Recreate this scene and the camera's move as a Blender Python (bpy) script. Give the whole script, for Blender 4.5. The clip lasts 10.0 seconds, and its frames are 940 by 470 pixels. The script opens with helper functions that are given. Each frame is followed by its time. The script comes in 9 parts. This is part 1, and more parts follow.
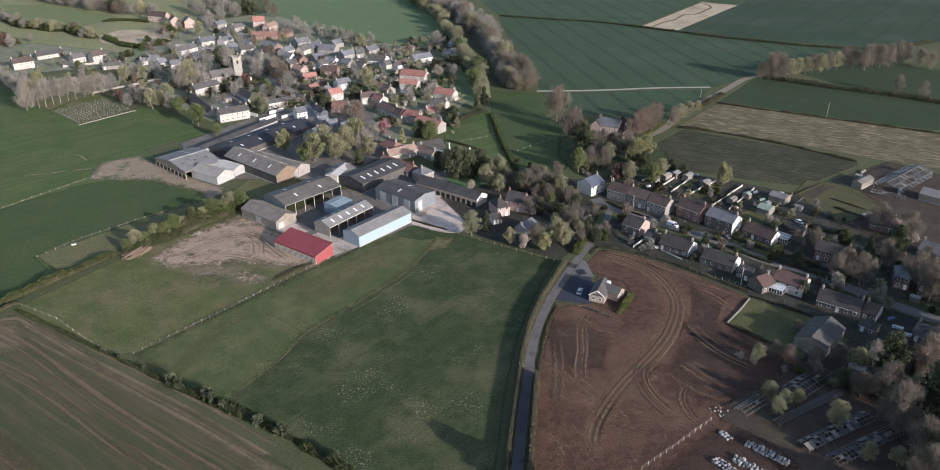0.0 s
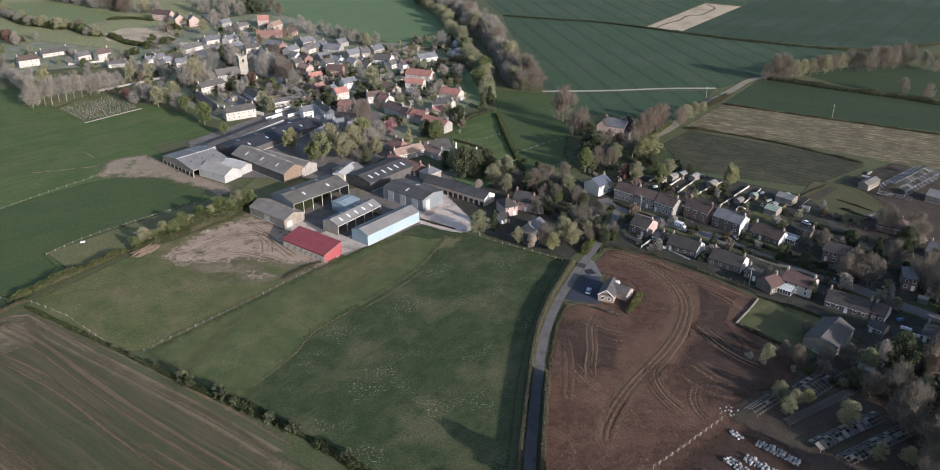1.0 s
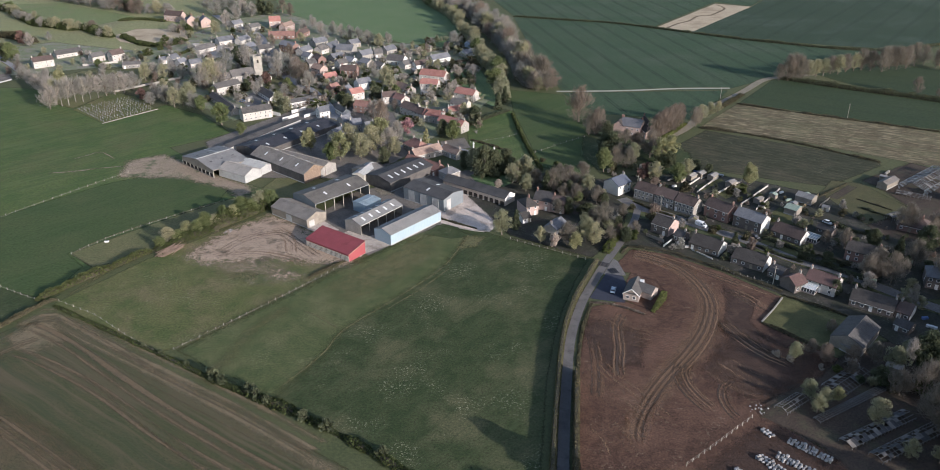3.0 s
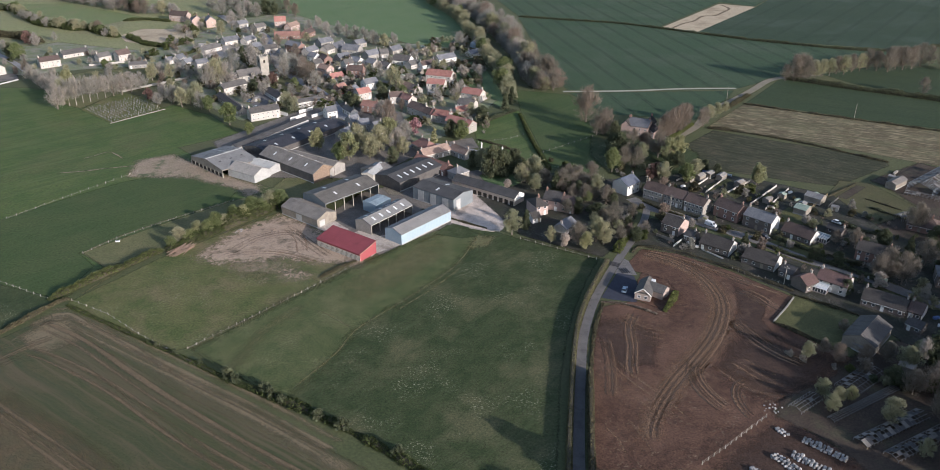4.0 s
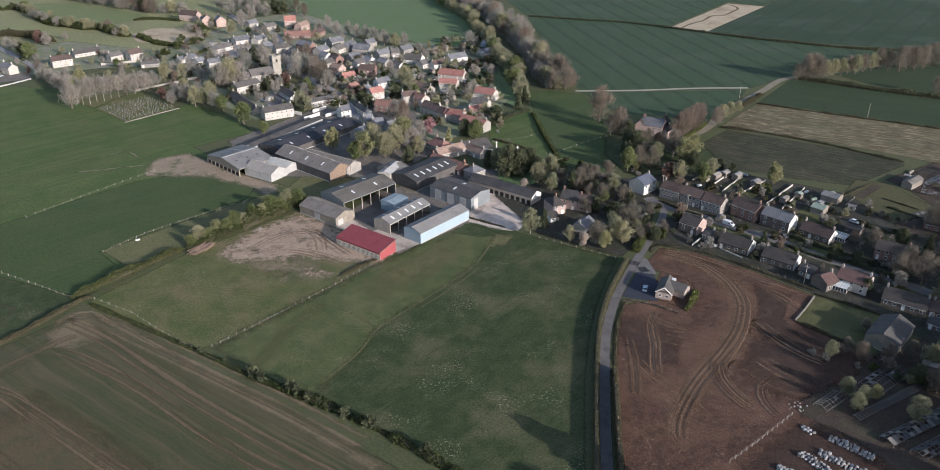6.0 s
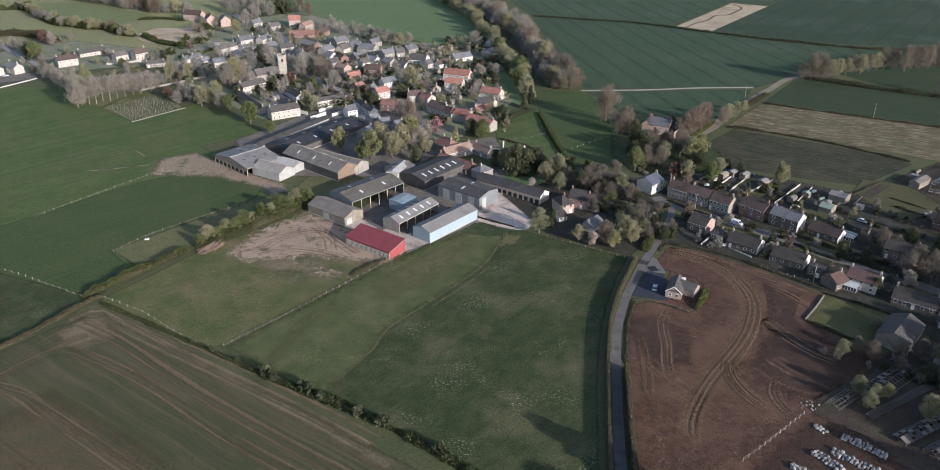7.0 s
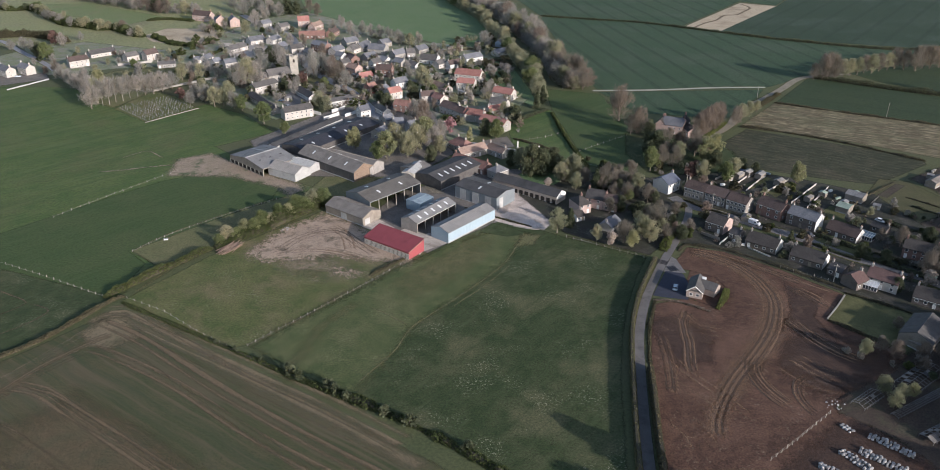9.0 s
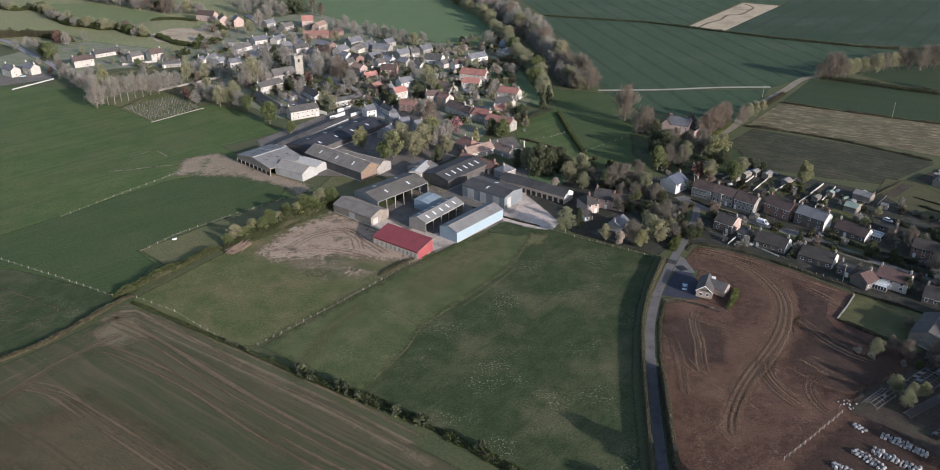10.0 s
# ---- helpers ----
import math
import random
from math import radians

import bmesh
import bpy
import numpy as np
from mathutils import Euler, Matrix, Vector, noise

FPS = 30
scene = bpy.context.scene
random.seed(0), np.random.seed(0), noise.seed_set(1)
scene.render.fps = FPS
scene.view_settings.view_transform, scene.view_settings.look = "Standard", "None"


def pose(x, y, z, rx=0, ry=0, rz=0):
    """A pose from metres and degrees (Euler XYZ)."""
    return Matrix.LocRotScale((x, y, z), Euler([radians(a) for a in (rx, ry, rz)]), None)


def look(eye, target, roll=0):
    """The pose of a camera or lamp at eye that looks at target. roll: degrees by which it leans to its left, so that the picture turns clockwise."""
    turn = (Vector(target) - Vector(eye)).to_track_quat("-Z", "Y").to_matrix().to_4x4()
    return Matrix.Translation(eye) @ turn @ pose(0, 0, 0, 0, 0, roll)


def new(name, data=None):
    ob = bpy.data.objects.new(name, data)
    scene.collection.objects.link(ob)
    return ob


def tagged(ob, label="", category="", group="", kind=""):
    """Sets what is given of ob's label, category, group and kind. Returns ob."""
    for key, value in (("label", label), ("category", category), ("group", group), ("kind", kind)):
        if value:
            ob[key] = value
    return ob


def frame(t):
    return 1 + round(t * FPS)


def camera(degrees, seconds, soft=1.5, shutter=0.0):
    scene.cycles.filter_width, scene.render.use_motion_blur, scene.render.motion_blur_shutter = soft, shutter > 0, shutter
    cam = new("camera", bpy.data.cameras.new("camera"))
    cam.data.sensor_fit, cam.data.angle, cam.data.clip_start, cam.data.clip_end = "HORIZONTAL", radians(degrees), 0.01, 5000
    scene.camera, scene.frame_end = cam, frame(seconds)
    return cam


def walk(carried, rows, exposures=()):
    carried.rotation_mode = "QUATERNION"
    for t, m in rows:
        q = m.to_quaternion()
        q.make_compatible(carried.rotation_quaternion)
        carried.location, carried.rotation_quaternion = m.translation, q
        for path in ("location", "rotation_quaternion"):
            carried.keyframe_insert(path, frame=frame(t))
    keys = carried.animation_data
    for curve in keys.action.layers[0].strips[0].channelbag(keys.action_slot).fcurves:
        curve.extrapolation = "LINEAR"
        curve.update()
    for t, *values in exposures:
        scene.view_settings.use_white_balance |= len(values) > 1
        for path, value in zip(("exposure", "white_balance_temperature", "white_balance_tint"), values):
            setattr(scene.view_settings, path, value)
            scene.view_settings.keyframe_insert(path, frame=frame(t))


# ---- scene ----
cam = camera(62.0, 10.0, soft=0.85)
PATH = [
    (0, (5.833, -0.104, 151.723), (5.796, 1.682, 150.824), -0.3),
    (0.5, (4.035, -0.518, 151.714), (4.0, 1.268, 150.816), -0.1),
    (1, (2.018, -0.901, 151.774), (1.983, 0.885, 150.875), -0.0),
    (1.5, (-0.109, -1.431, 151.86), (-0.145, 0.356, 150.962), -0.0),
    (2, (-2.495, -1.697, 151.879), (-2.532, 0.089, 150.98), -0.0),
    (2.5, (-4.563, -2.021, 151.835), (-4.602, -0.235, 150.937), -0.1),
    (4, (-11.054, -3.096, 151.945), (-11.094, -1.309, 151.048), -0.1),
    (4.5, (-12.875, -3.387, 151.991), (-12.916, -1.6, 151.093), -0.1),
    (5, (-14.763, -3.719, 151.971), (-14.805, -1.933, 151.073), -0.1),
    (5.5, (-16.601, -3.898, 152.036), (-16.644, -2.111, 151.138), -0.1),
    (7, (-22.169, -4.672, 152.028), (-22.213, -2.886, 151.13), -0.1),
    (7.5, (-24.071, -4.859, 152.136), (-24.115, -3.073, 151.237), -0.1),
    (8, (-25.803, -4.92, 152.157), (-25.849, -3.134, 151.258), -0.2),
    (8.5, (-27.702, -5.104, 152.179), (-27.748, -3.318, 151.28), -0.2),
    (9, (-29.546, -5.241, 152.142), (-29.593, -3.454, 151.244), -0.2),
    (9.5, (-31.309, -5.324, 152.114), (-31.355, -3.538, 151.216), -0.2),
    (10, (-33.139, -5.384, 152.087), (-33.186, -3.598, 151.189), -0.2),
]
walk(cam, [(t, look(eye, target, roll)) for t, eye, target, roll in PATH],
     exposures=[(0.0, 0.50, 6450, 16.0), (5.0, 0.46, 6450, 16.0), (10.0, 0.38, 6450, 16.0)])

# ---- light ----
SUN_AZ, SUN_EL = radians(-42), radians(16)
sun = new("sun", bpy.data.lights.new("sun", "SUN"))
sun.data.energy, sun.data.angle, sun.data.color = 4.3, radians(0.6), (1.0, 0.945, 0.875)
to_sun = Vector((math.cos(SUN_AZ) * math.cos(SUN_EL), math.sin(SUN_AZ) * math.cos(SUN_EL), math.sin(SUN_EL)))
sun.matrix_world = look(to_sun * 300, (0, 0, 0))
world = bpy.data.worlds.new("sky")
scene.world = world
world.use_nodes = True
wn = world.node_tree
sky = wn.nodes.new("ShaderNodeTexSky")
sky.sky_type, sky.sun_disc = "NISHITA", False
sky.sun_elevation, sky.sun_rotation = SUN_EL, math.pi / 2 - SUN_AZ
wn.links.new(sky.outputs[0], wn.nodes["Background"].inputs[0])
wn.nodes["Background"].inputs[1].default_value = 0.15

# ---- materials ----
MATS = {}


def surf(name, a, b, big=8.0, fine=0.6, rough=0.9, bump=0.3, third=None, third_scale=30.0, third_cut=(0.5, 0.7), flecks=None,
         lines=None, soft=False, island=0.0, metal=0.0, spread=0.35, rand=0.0, band=None, spec=0.3, thin=0.0, rise=0.0, grains=None, streaks=()):
    """A mottled surface: a and b mixed over patches of big metres, grain of fine metres, further colour, flecks and lines."""
    m = bpy.data.materials.new(name)
    m.use_nodes = True
    nt = m.node_tree
    N, Lk = nt.nodes.new, nt.links.new
    bsdf = nt.nodes["Principled BSDF"]
    pos = N("ShaderNodeNewGeometry").outputs["Position"]

    def noise_at(scale, detail=4.0, rough_=0.6):
        n = N("ShaderNodeTexNoise")
        n.inputs["Scale"].default_value, n.inputs["Detail"].default_value, n.inputs["Roughness"].default_value = 1.0 / scale, detail, rough_
        Lk(pos, n.inputs["Vector"])
        return n.outputs["Fac"]

    def span(v, lo, hi):
        r = N("ShaderNodeMapRange")
        r.inputs["From Min"].default_value, r.inputs["From Max"].default_value = lo, hi
        Lk(v, r.inputs["Value"])
        return r.outputs[0]

    def calc(op, x, y=None):
        n = N("ShaderNodeMath")
        n.operation = op
        for i, v in enumerate((x, y)):
            if v is None:
                continue
            if isinstance(v, (int, float)):
                n.inputs[i].default_value = v
            else:
                Lk(v, n.inputs[i])
        return n.outputs[0]

    def mixed(f, x, y, mode="MIX"):
        n = N("ShaderNodeMix")
        n.data_type, n.blend_type = "RGBA", mode
        for i, v in ((0, f), (6, x), (7, y)):
            if isinstance(v, (int, float)):
                n.inputs[i].default_value = v
            elif isinstance(v, tuple):
                n.inputs[i].default_value = (*v, 1)
            else:
                Lk(v, n.inputs[i])
        return n.outputs[2]

    col = mixed(span(noise_at(big), 0.5 - spread / 2, 0.5 + spread / 2), a, b)
    if third:
        col = mixed(span(noise_at(third_scale, 5.0, 0.65), *third_cut), col, third)
    grain = noise_at(fine, 3.0, 0.7)
    lo, hi = grains or ((0.48, 1.46) if soft else (0.62, 1.3))
    col = mixed(1.0, col, mixed(span(grain, 0.25, 0.75), (lo,) * 3, (hi,) * 3), "MULTIPLY")
    if flecks:
        colour, where, size, amount = flecks
        f = calc("MULTIPLY", span(noise_at(where, 3.0), 0.52, 0.66), span(noise_at(size, 2.0, 0.8), 0.56, 0.66))
        col = mixed(calc("MULTIPLY", f, amount), col, colour)
    sep = N("ShaderNodeSeparateXYZ")
    Lk(pos, sep.inputs[0])
    if lines:
        for colour, angle, gap, width, amount, twin, start in lines:
            c, s = math.cos(radians(angle + 90)), math.sin(radians(angle + 90))
            u = calc("ADD", calc("MULTIPLY", sep.outputs[0], c), calc("MULTIPLY", sep.outputs[1], s))
            u = calc("ADD", u, calc("MULTIPLY", noise_at(40.0, 1.0), 1.2))
            u = calc("MULTIPLY", calc("FRACT", calc("DIVIDE", calc("SUBTRACT", u, start), gap)), gap)
            d = calc("ABSOLUTE", calc("SUBTRACT", calc("ABSOLUTE", calc("SUBTRACT", u, gap / 2)), twin))
            f = span(d, width, width * 0.4)
            f = calc("MULTIPLY", calc("MULTIPLY", f, amount), span(noise_at(6.0, 3.0), 0.3, 0.62))
            col = mixed(f, col, colour)
    for colour, angle, length, width, amount, cut in streaks:
        # long uneven streaks along one direction
        c, s = math.cos(radians(angle)), math.sin(radians(angle))
        u = calc("ADD", calc("MULTIPLY", sep.outputs[0], c / length), calc("MULTIPLY", sep.outputs[1], s / length))
        w = calc("ADD", calc("MULTIPLY", sep.outputs[0], -s / width), calc("MULTIPLY", sep.outputs[1], c / width))
        w = calc("ADD", w, calc("MULTIPLY", noise_at(30.0, 2.0), 1.5))
        xyz = N("ShaderNodeCombineXYZ")
        Lk(u, xyz.inputs[0])
        Lk(w, xyz.inputs[1])
        n = N("ShaderNodeTexNoise")
        n.inputs["Scale"].default_value, n.inputs["Detail"].default_value, n.inputs["Roughness"].default_value = 1.0, 4.0, 0.6
        Lk(xyz.outputs[0], n.inputs["Vector"])
        col = mixed(calc("MULTIPLY", span(n.outputs["Fac"], cut, cut + 0.16), amount), col, colour)
    if band:
        gap, depth, axis = band
        tc = N("ShaderNodeTexCoord")
        so = N("ShaderNodeSeparateXYZ")
        Lk(tc.outputs["Object"], so.inputs[0])
        w = calc("PINGPONG", calc("DIVIDE", so.outputs[axis], gap), 0.5)
        col = mixed(1.0, col, mixed(span(w, 0.0, 0.16), (1 - depth,) * 3, (1.0, 1.0, 1.0)), "MULTIPLY")
    if island or rand:
        r = N("ShaderNodeNewGeometry").outputs["Random Per Island"] if island else N("ShaderNodeObjectInfo").outputs["Random"]
        k = island or rand
        col = mixed(1.0, col, mixed(r, (1 - k,) * 3, (1 + k,) * 3), "MULTIPLY")
        if island and rand:
            r2 = N("ShaderNodeObjectInfo").outputs["Random"]
            col = mixed(1.0, col, mixed(r2, (1 - rand, 1 - rand * 0.8, 1 - rand), (1 + rand, 1 + rand * 0.7, 1 + rand * 0.5)), "MULTIPLY")
    Lk(col, bsdf.inputs["Base Color"])
    bsdf.inputs["Roughness"].default_value, bsdf.inputs["Metallic"].default_value = rough, metal
    bsdf.inputs["Specular IOR Level"].default_value = spec
    if rise:
        grain = calc("ADD", grain, calc("MULTIPLY", noise_at(fine * 5.0, 5.0, 0.65), rise))
    if bump:
        bn = N("ShaderNodeBump")
        bn.inputs["Strength"].default_value, bn.inputs["Distance"].default_value = bump, fine * 0.6
        Lk(grain, bn.inputs["Height"])
        Lk(bn.outputs[0], bsdf.inputs["Normal"])
    if thin:
        tl = N("ShaderNodeBsdfTranslucent")
        Lk(col, tl.inputs[0])
        mt = N("ShaderNodeMixShader")
        mt.inputs[0].default_value = thin
        Lk(bsdf.outputs[0], mt.inputs[1])
        Lk(tl.outputs[0], mt.inputs[2])
        Lk(mt.outputs[0], nt.nodes["Material Output"].inputs[0])
    if soft:
        at = N("ShaderNodeAttribute")
        at.attribute_name = "soft"
        edge = calc("ADD", at.outputs["Fac"], calc("MULTIPLY", calc("SUBTRACT", noise_at(3.0, 6.0, 0.75), 0.5), 1.0 * soft))
        edge = calc("ADD", edge, calc("MULTIPLY", calc("SUBTRACT", noise_at(0.25, 2.0, 0.7), 0.5), 1.8))
        f = span(edge, 0.3, 0.7)
        tr = N("ShaderNodeBsdfTransparent")
        ms = N("ShaderNodeMixShader")
        Lk(f, ms.inputs[0])
        Lk(tr.outputs[0], ms.inputs[1])
        Lk(bsdf.outputs[0], ms.inputs[2])
        Lk(ms.outputs[0], nt.nodes["Material Output"].inputs[0])
    MATS[name] = m
    return m


# ground covers
surf("hill_bright", (0.142, 0.185, 0.075), (0.163, 0.195, 0.084), 20, 1.2, soft=True, third=(0.189, 0.190, 0.097), third_scale=30)
surf("hill_grass", (0.205, 0.225, 0.101), (0.242, 0.240, 0.121), 40, 2.0, soft=True, third=(0.200, 0.185, 0.114), third_scale=70)
surf("path_dust", (0.36, 0.36, 0.31), (0.30, 0.31, 0.25), 6, 0.6, soft=True)
surf("open_country", (0.071, 0.086, 0.037), (0.089, 0.098, 0.044), 20, 1.0, third=(0.092, 0.088, 0.048), third_scale=140)
surf("meadow_light", (0.060, 0.083, 0.029), (0.094, 0.107, 0.043), 6, 0.6, soft=True, rise=1.2, bump=0.2, third=(0.123, 0.125, 0.058), third_scale=18, third_cut=(0.5, 0.7), flecks=((0.30, 0.292, 0.181), 12.0, 0.7, 0.5))
surf("pasture_deep", (0.042, 0.074, 0.022), (0.057, 0.084, 0.027), 20, 0.9, soft=True, bump=0.15, third=(0.068, 0.088, 0.032), third_scale=30,
     streaks=[((0.062, 0.090, 0.032), 47, 60.0, 3.0, 0.6, 0.5)])
surf("meadow_grass", (0.030, 0.049, 0.016), (0.048, 0.063, 0.024), 5, 0.7, soft=True, rise=1.5, bump=0.2, third=(0.097, 0.098, 0.048), third_scale=26, third_cut=(0.48, 0.66),
     flecks=((0.315, 0.310, 0.211), 20.0, 0.8, 0.8), spread=0.28,
     streaks=[((0.066, 0.084, 0.036), 55, 25.0, 2.5, 0.5, 0.54), ((0.024, 0.044, 0.014), 50, 18.0, 2.0, 0.5, 0.54)])
surf("dark_soil", (0.048, 0.029, 0.022), (0.068, 0.041, 0.030), 2.6, 0.6, soft=0.9, bump=0.4, rise=2.5, third=(0.127, 0.080, 0.057), third_scale=9, third_cut=(0.55, 0.75))
surf("meadow_dry", (0.107, 0.114, 0.048), (0.134, 0.130, 0.060), 8, 0.7, soft=0.7, rise=1.5, bump=0.2, third=(0.124, 0.112, 0.062), third_scale=14, third_cut=(0.52, 0.75))
surf("paddock_grass", (0.075, 0.097, 0.030), (0.121, 0.122, 0.048), 12, 0.7, soft=True, rise=1.5, bump=0.2, third=(0.163, 0.136, 0.071), third_scale=20, third_cut=(0.5, 0.7), flecks=((0.314, 0.299, 0.202), 15.0, 0.9, 0.5), spread=0.25)
surf("pasture_grass", (0.059, 0.100, 0.026), (0.084, 0.116, 0.035), 18, 1.0, rise=1.0, soft=True, spread=0.2, third=(0.097, 0.108, 0.042), third_scale=40,
     streaks=[((0.095, 0.124, 0.050), 47, 70.0, 3.5, 0.6, 0.5), ((0.050, 0.084, 0.025), 47, 90.0, 5.0, 0.6, 0.5)])
surf("rough_grass", (0.118, 0.122, 0.053), (0.147, 0.138, 0.065), 8, 0.8, soft=True, third=(0.089, 0.105, 0.044), third_scale=15)
surf("bright_grass", (0.100, 0.162, 0.068), (0.122, 0.175, 0.082), 20, 1.2, soft=True)
surf("lawn_grass", (0.074, 0.080, 0.032), (0.095, 0.096, 0.040), 8, 0.5, soft=True, third=(0.147, 0.140, 0.062), third_scale=12)
surf("lit_paddock", (0.070, 0.070, 0.032), (0.095, 0.088, 0.041), 7, 0.6, soft=True, third=(0.071, 0.077, 0.032), third_scale=9)
surf("crop_green", (0.027, 0.049, 0.020), (0.036, 0.056, 0.023), 40, 1.5, soft=True, lines=[((0.020, 0.035, 0.016), -27, 20.0, 0.8, 0.7, 1.0, 0.0)])
surf("crop_tram", (0.036, 0.072, 0.035), (0.046, 0.078, 0.040), 60, 1.5, soft=True, third=(0.064, 0.089, 0.056), third_scale=70,
     lines=[((0.012, 0.026, 0.014), -77, 19.0, 0.8, 0.95, 1.0, 4.5)])
surf("crop_tram_cross", (0.025, 0.050, 0.026), (0.032, 0.056, 0.030), 60, 1.5, soft=True, third=(0.052, 0.079, 0.054), third_scale=70,
     lines=[((0.012, 0.026, 0.014), 54, 22.0, 0.8, 0.85, 1.0, 4.0)])
surf("drilled_brown", (0.118, 0.087, 0.050), (0.092, 0.078, 0.042), 7, 0.6, soft=0.6, third=(0.063, 0.068, 0.037), third_scale=16, third_cut=(0.5, 0.75))
surf("lane_tar", (0.135, 0.128, 0.125), (0.165, 0.157, 0.152), 6, 0.5, soft=True, bump=0.05, grains=(0.86, 1.1), third=(0.10, 0.096, 0.094), third_scale=5)
surf("drilled_soil", (0.053, 0.064, 0.027), (0.071, 0.073, 0.033), 12, 0.6, soft=True, bump=0.12, third=(0.097, 0.080, 0.044), third_scale=30, third_cut=(0.48, 0.72),
     streaks=[((0.115, 0.094, 0.058), -34, 90.0, 1.6, 0.75, 0.5), ((0.038, 0.056, 0.026), -34, 120.0, 3.0, 0.6, 0.5), ((0.105, 0.088, 0.054), -34, 160.0, 8.0, 0.6, 0.52)])
surf("bare_soil", (0.069, 0.037, 0.025), (0.105, 0.057, 0.038), 2.6, 0.6, soft=True, grains=(0.42, 1.55), bump=0.4, rise=2.0, third=(0.151, 0.085, 0.058), third_scale=17, third_cut=(0.46, 0.7),
     flecks=((0.211, 0.158, 0.110), 6.0, 1.1, 0.95), spread=0.22)
surf("pale_soil", (0.43, 0.35, 0.245), (0.48, 0.395, 0.28), 14, 1.0, soft=True, third=(0.27, 0.21, 0.14), third_scale=25)
surf("fallow", (0.026, 0.034, 0.016), (0.041, 0.043, 0.022), 5, 0.8, soft=True, flecks=((0.197, 0.180, 0.131), 9.0, 1.2, 0.8), third=(0.070, 0.062, 0.038), third_scale=26, third_cut=(0.5, 0.68),
     lines=[((0.094, 0.082, 0.051), -32, 4.2, 1.1, 0.2, 0.0, 0.0), ((0.018, 0.026, 0.011), -32, 4.2, 0.9, 0.2, 0.0, 2.1)],
     streaks=[((0.115, 0.098, 0.061), -32, 7.0, 1.2, 0.75, 0.54), ((0.020, 0.028, 0.012), -30, 16.0, 3.0, 0.6, 0.53), ((0.10, 0.086, 0.054), -30, 30.0, 11.0, 0.5, 0.56)])
surf("stubble", (0.094, 0.076, 0.044), (0.138, 0.110, 0.064), 5, 0.9, soft=True, rise=1.5, bump=0.4, third=(0.163, 0.145, 0.081), third_scale=14, third_cut=(0.46, 0.66),
     streaks=[((0.34, 0.285, 0.175), -24, 9.0, 1.8, 0.8, 0.5), ((0.07, 0.068, 0.036), -25, 10.0, 2.2, 0.75, 0.52), ((0.095, 0.10, 0.05), -24, 60.0, 9.0, 0.6, 0.5)])
surf("worn_earth", (0.32, 0.245, 0.185), (0.25, 0.205, 0.14), 7, 0.7, soft=True, bump=0.15, third=(0.08, 0.10, 0.048), third_scale=9, third_cut=(0.52, 0.66))
surf("yard_dirt", (0.325, 0.243, 0.178), (0.405, 0.312, 0.235), 5, 0.6, soft=2.6, bump=0.35, rise=1.5, third=(0.13, 0.105, 0.075), third_scale=9, third_cut=(0.53, 0.66),
     flecks=((0.36, 0.31, 0.27), 6.0, 0.5, 0.7))
surf("gravel", (0.52, 0.44, 0.38), (0.60, 0.51, 0.45), 5, 0.4, soft=True, third=(0.22, 0.18, 0.15), third_scale=9)
# concrete coloured darker, for dirt and for the shade between sheds
surf("yard_concrete", (0.14, 0.126, 0.112), (0.19, 0.172, 0.152), 6, 0.6, soft=True, third=(0.12, 0.11, 0.10), third_scale=9)
surf("pale_concrete", (0.44, 0.39, 0.34), (0.52, 0.46, 0.40), 4, 0.5, soft=True, third=(0.24, 0.205, 0.17), third_scale=5)
# dark blue tar colour includes the bungalow's shadow over the drive
surf("shadow_toned_tar", (0.036, 0.041, 0.06), (0.048, 0.053, 0.074), 4, 0.4, soft=True)
surf("tarmac", (0.15, 0.142, 0.138), (0.18, 0.172, 0.166), 7, 0.5, soft=True, third=(0.12, 0.117, 0.115), third_scale=5)
surf("street_grey", (0.231, 0.236, 0.252), (0.273, 0.278, 0.289), 7, 0.6, soft=True)
surf("pale_track", (0.25, 0.215, 0.17), (0.20, 0.18, 0.13), 5, 0.5, soft=True)
surf("rut_soil", (0.155, 0.113, 0.069), (0.124, 0.095, 0.058), 5, 0.6, soft=0.35)
surf("bare_headland", (0.205, 0.160, 0.100), (0.160, 0.132, 0.082), 5, 0.6, soft=0.6, third=(0.100, 0.092, 0.051), third_scale=9)
surf("pale_rut", (0.234, 0.148, 0.095), (0.191, 0.121, 0.077), 3, 0.5, soft=0.5)
surf("rut_dark", (0.058, 0.041, 0.032), (0.076, 0.054, 0.041), 4, 0.4, soft=0.5)
surf("worn_grass", (0.137, 0.125, 0.062), (0.110, 0.115, 0.051), 4, 0.5, soft=True)
surf("verge_grass", (0.142, 0.135, 0.055), (0.179, 0.158, 0.072), 3, 0.5, soft=True)
surf("flattened_edge", (0.179, 0.150, 0.084), (0.137, 0.125, 0.062), 3, 0.5, soft=True)
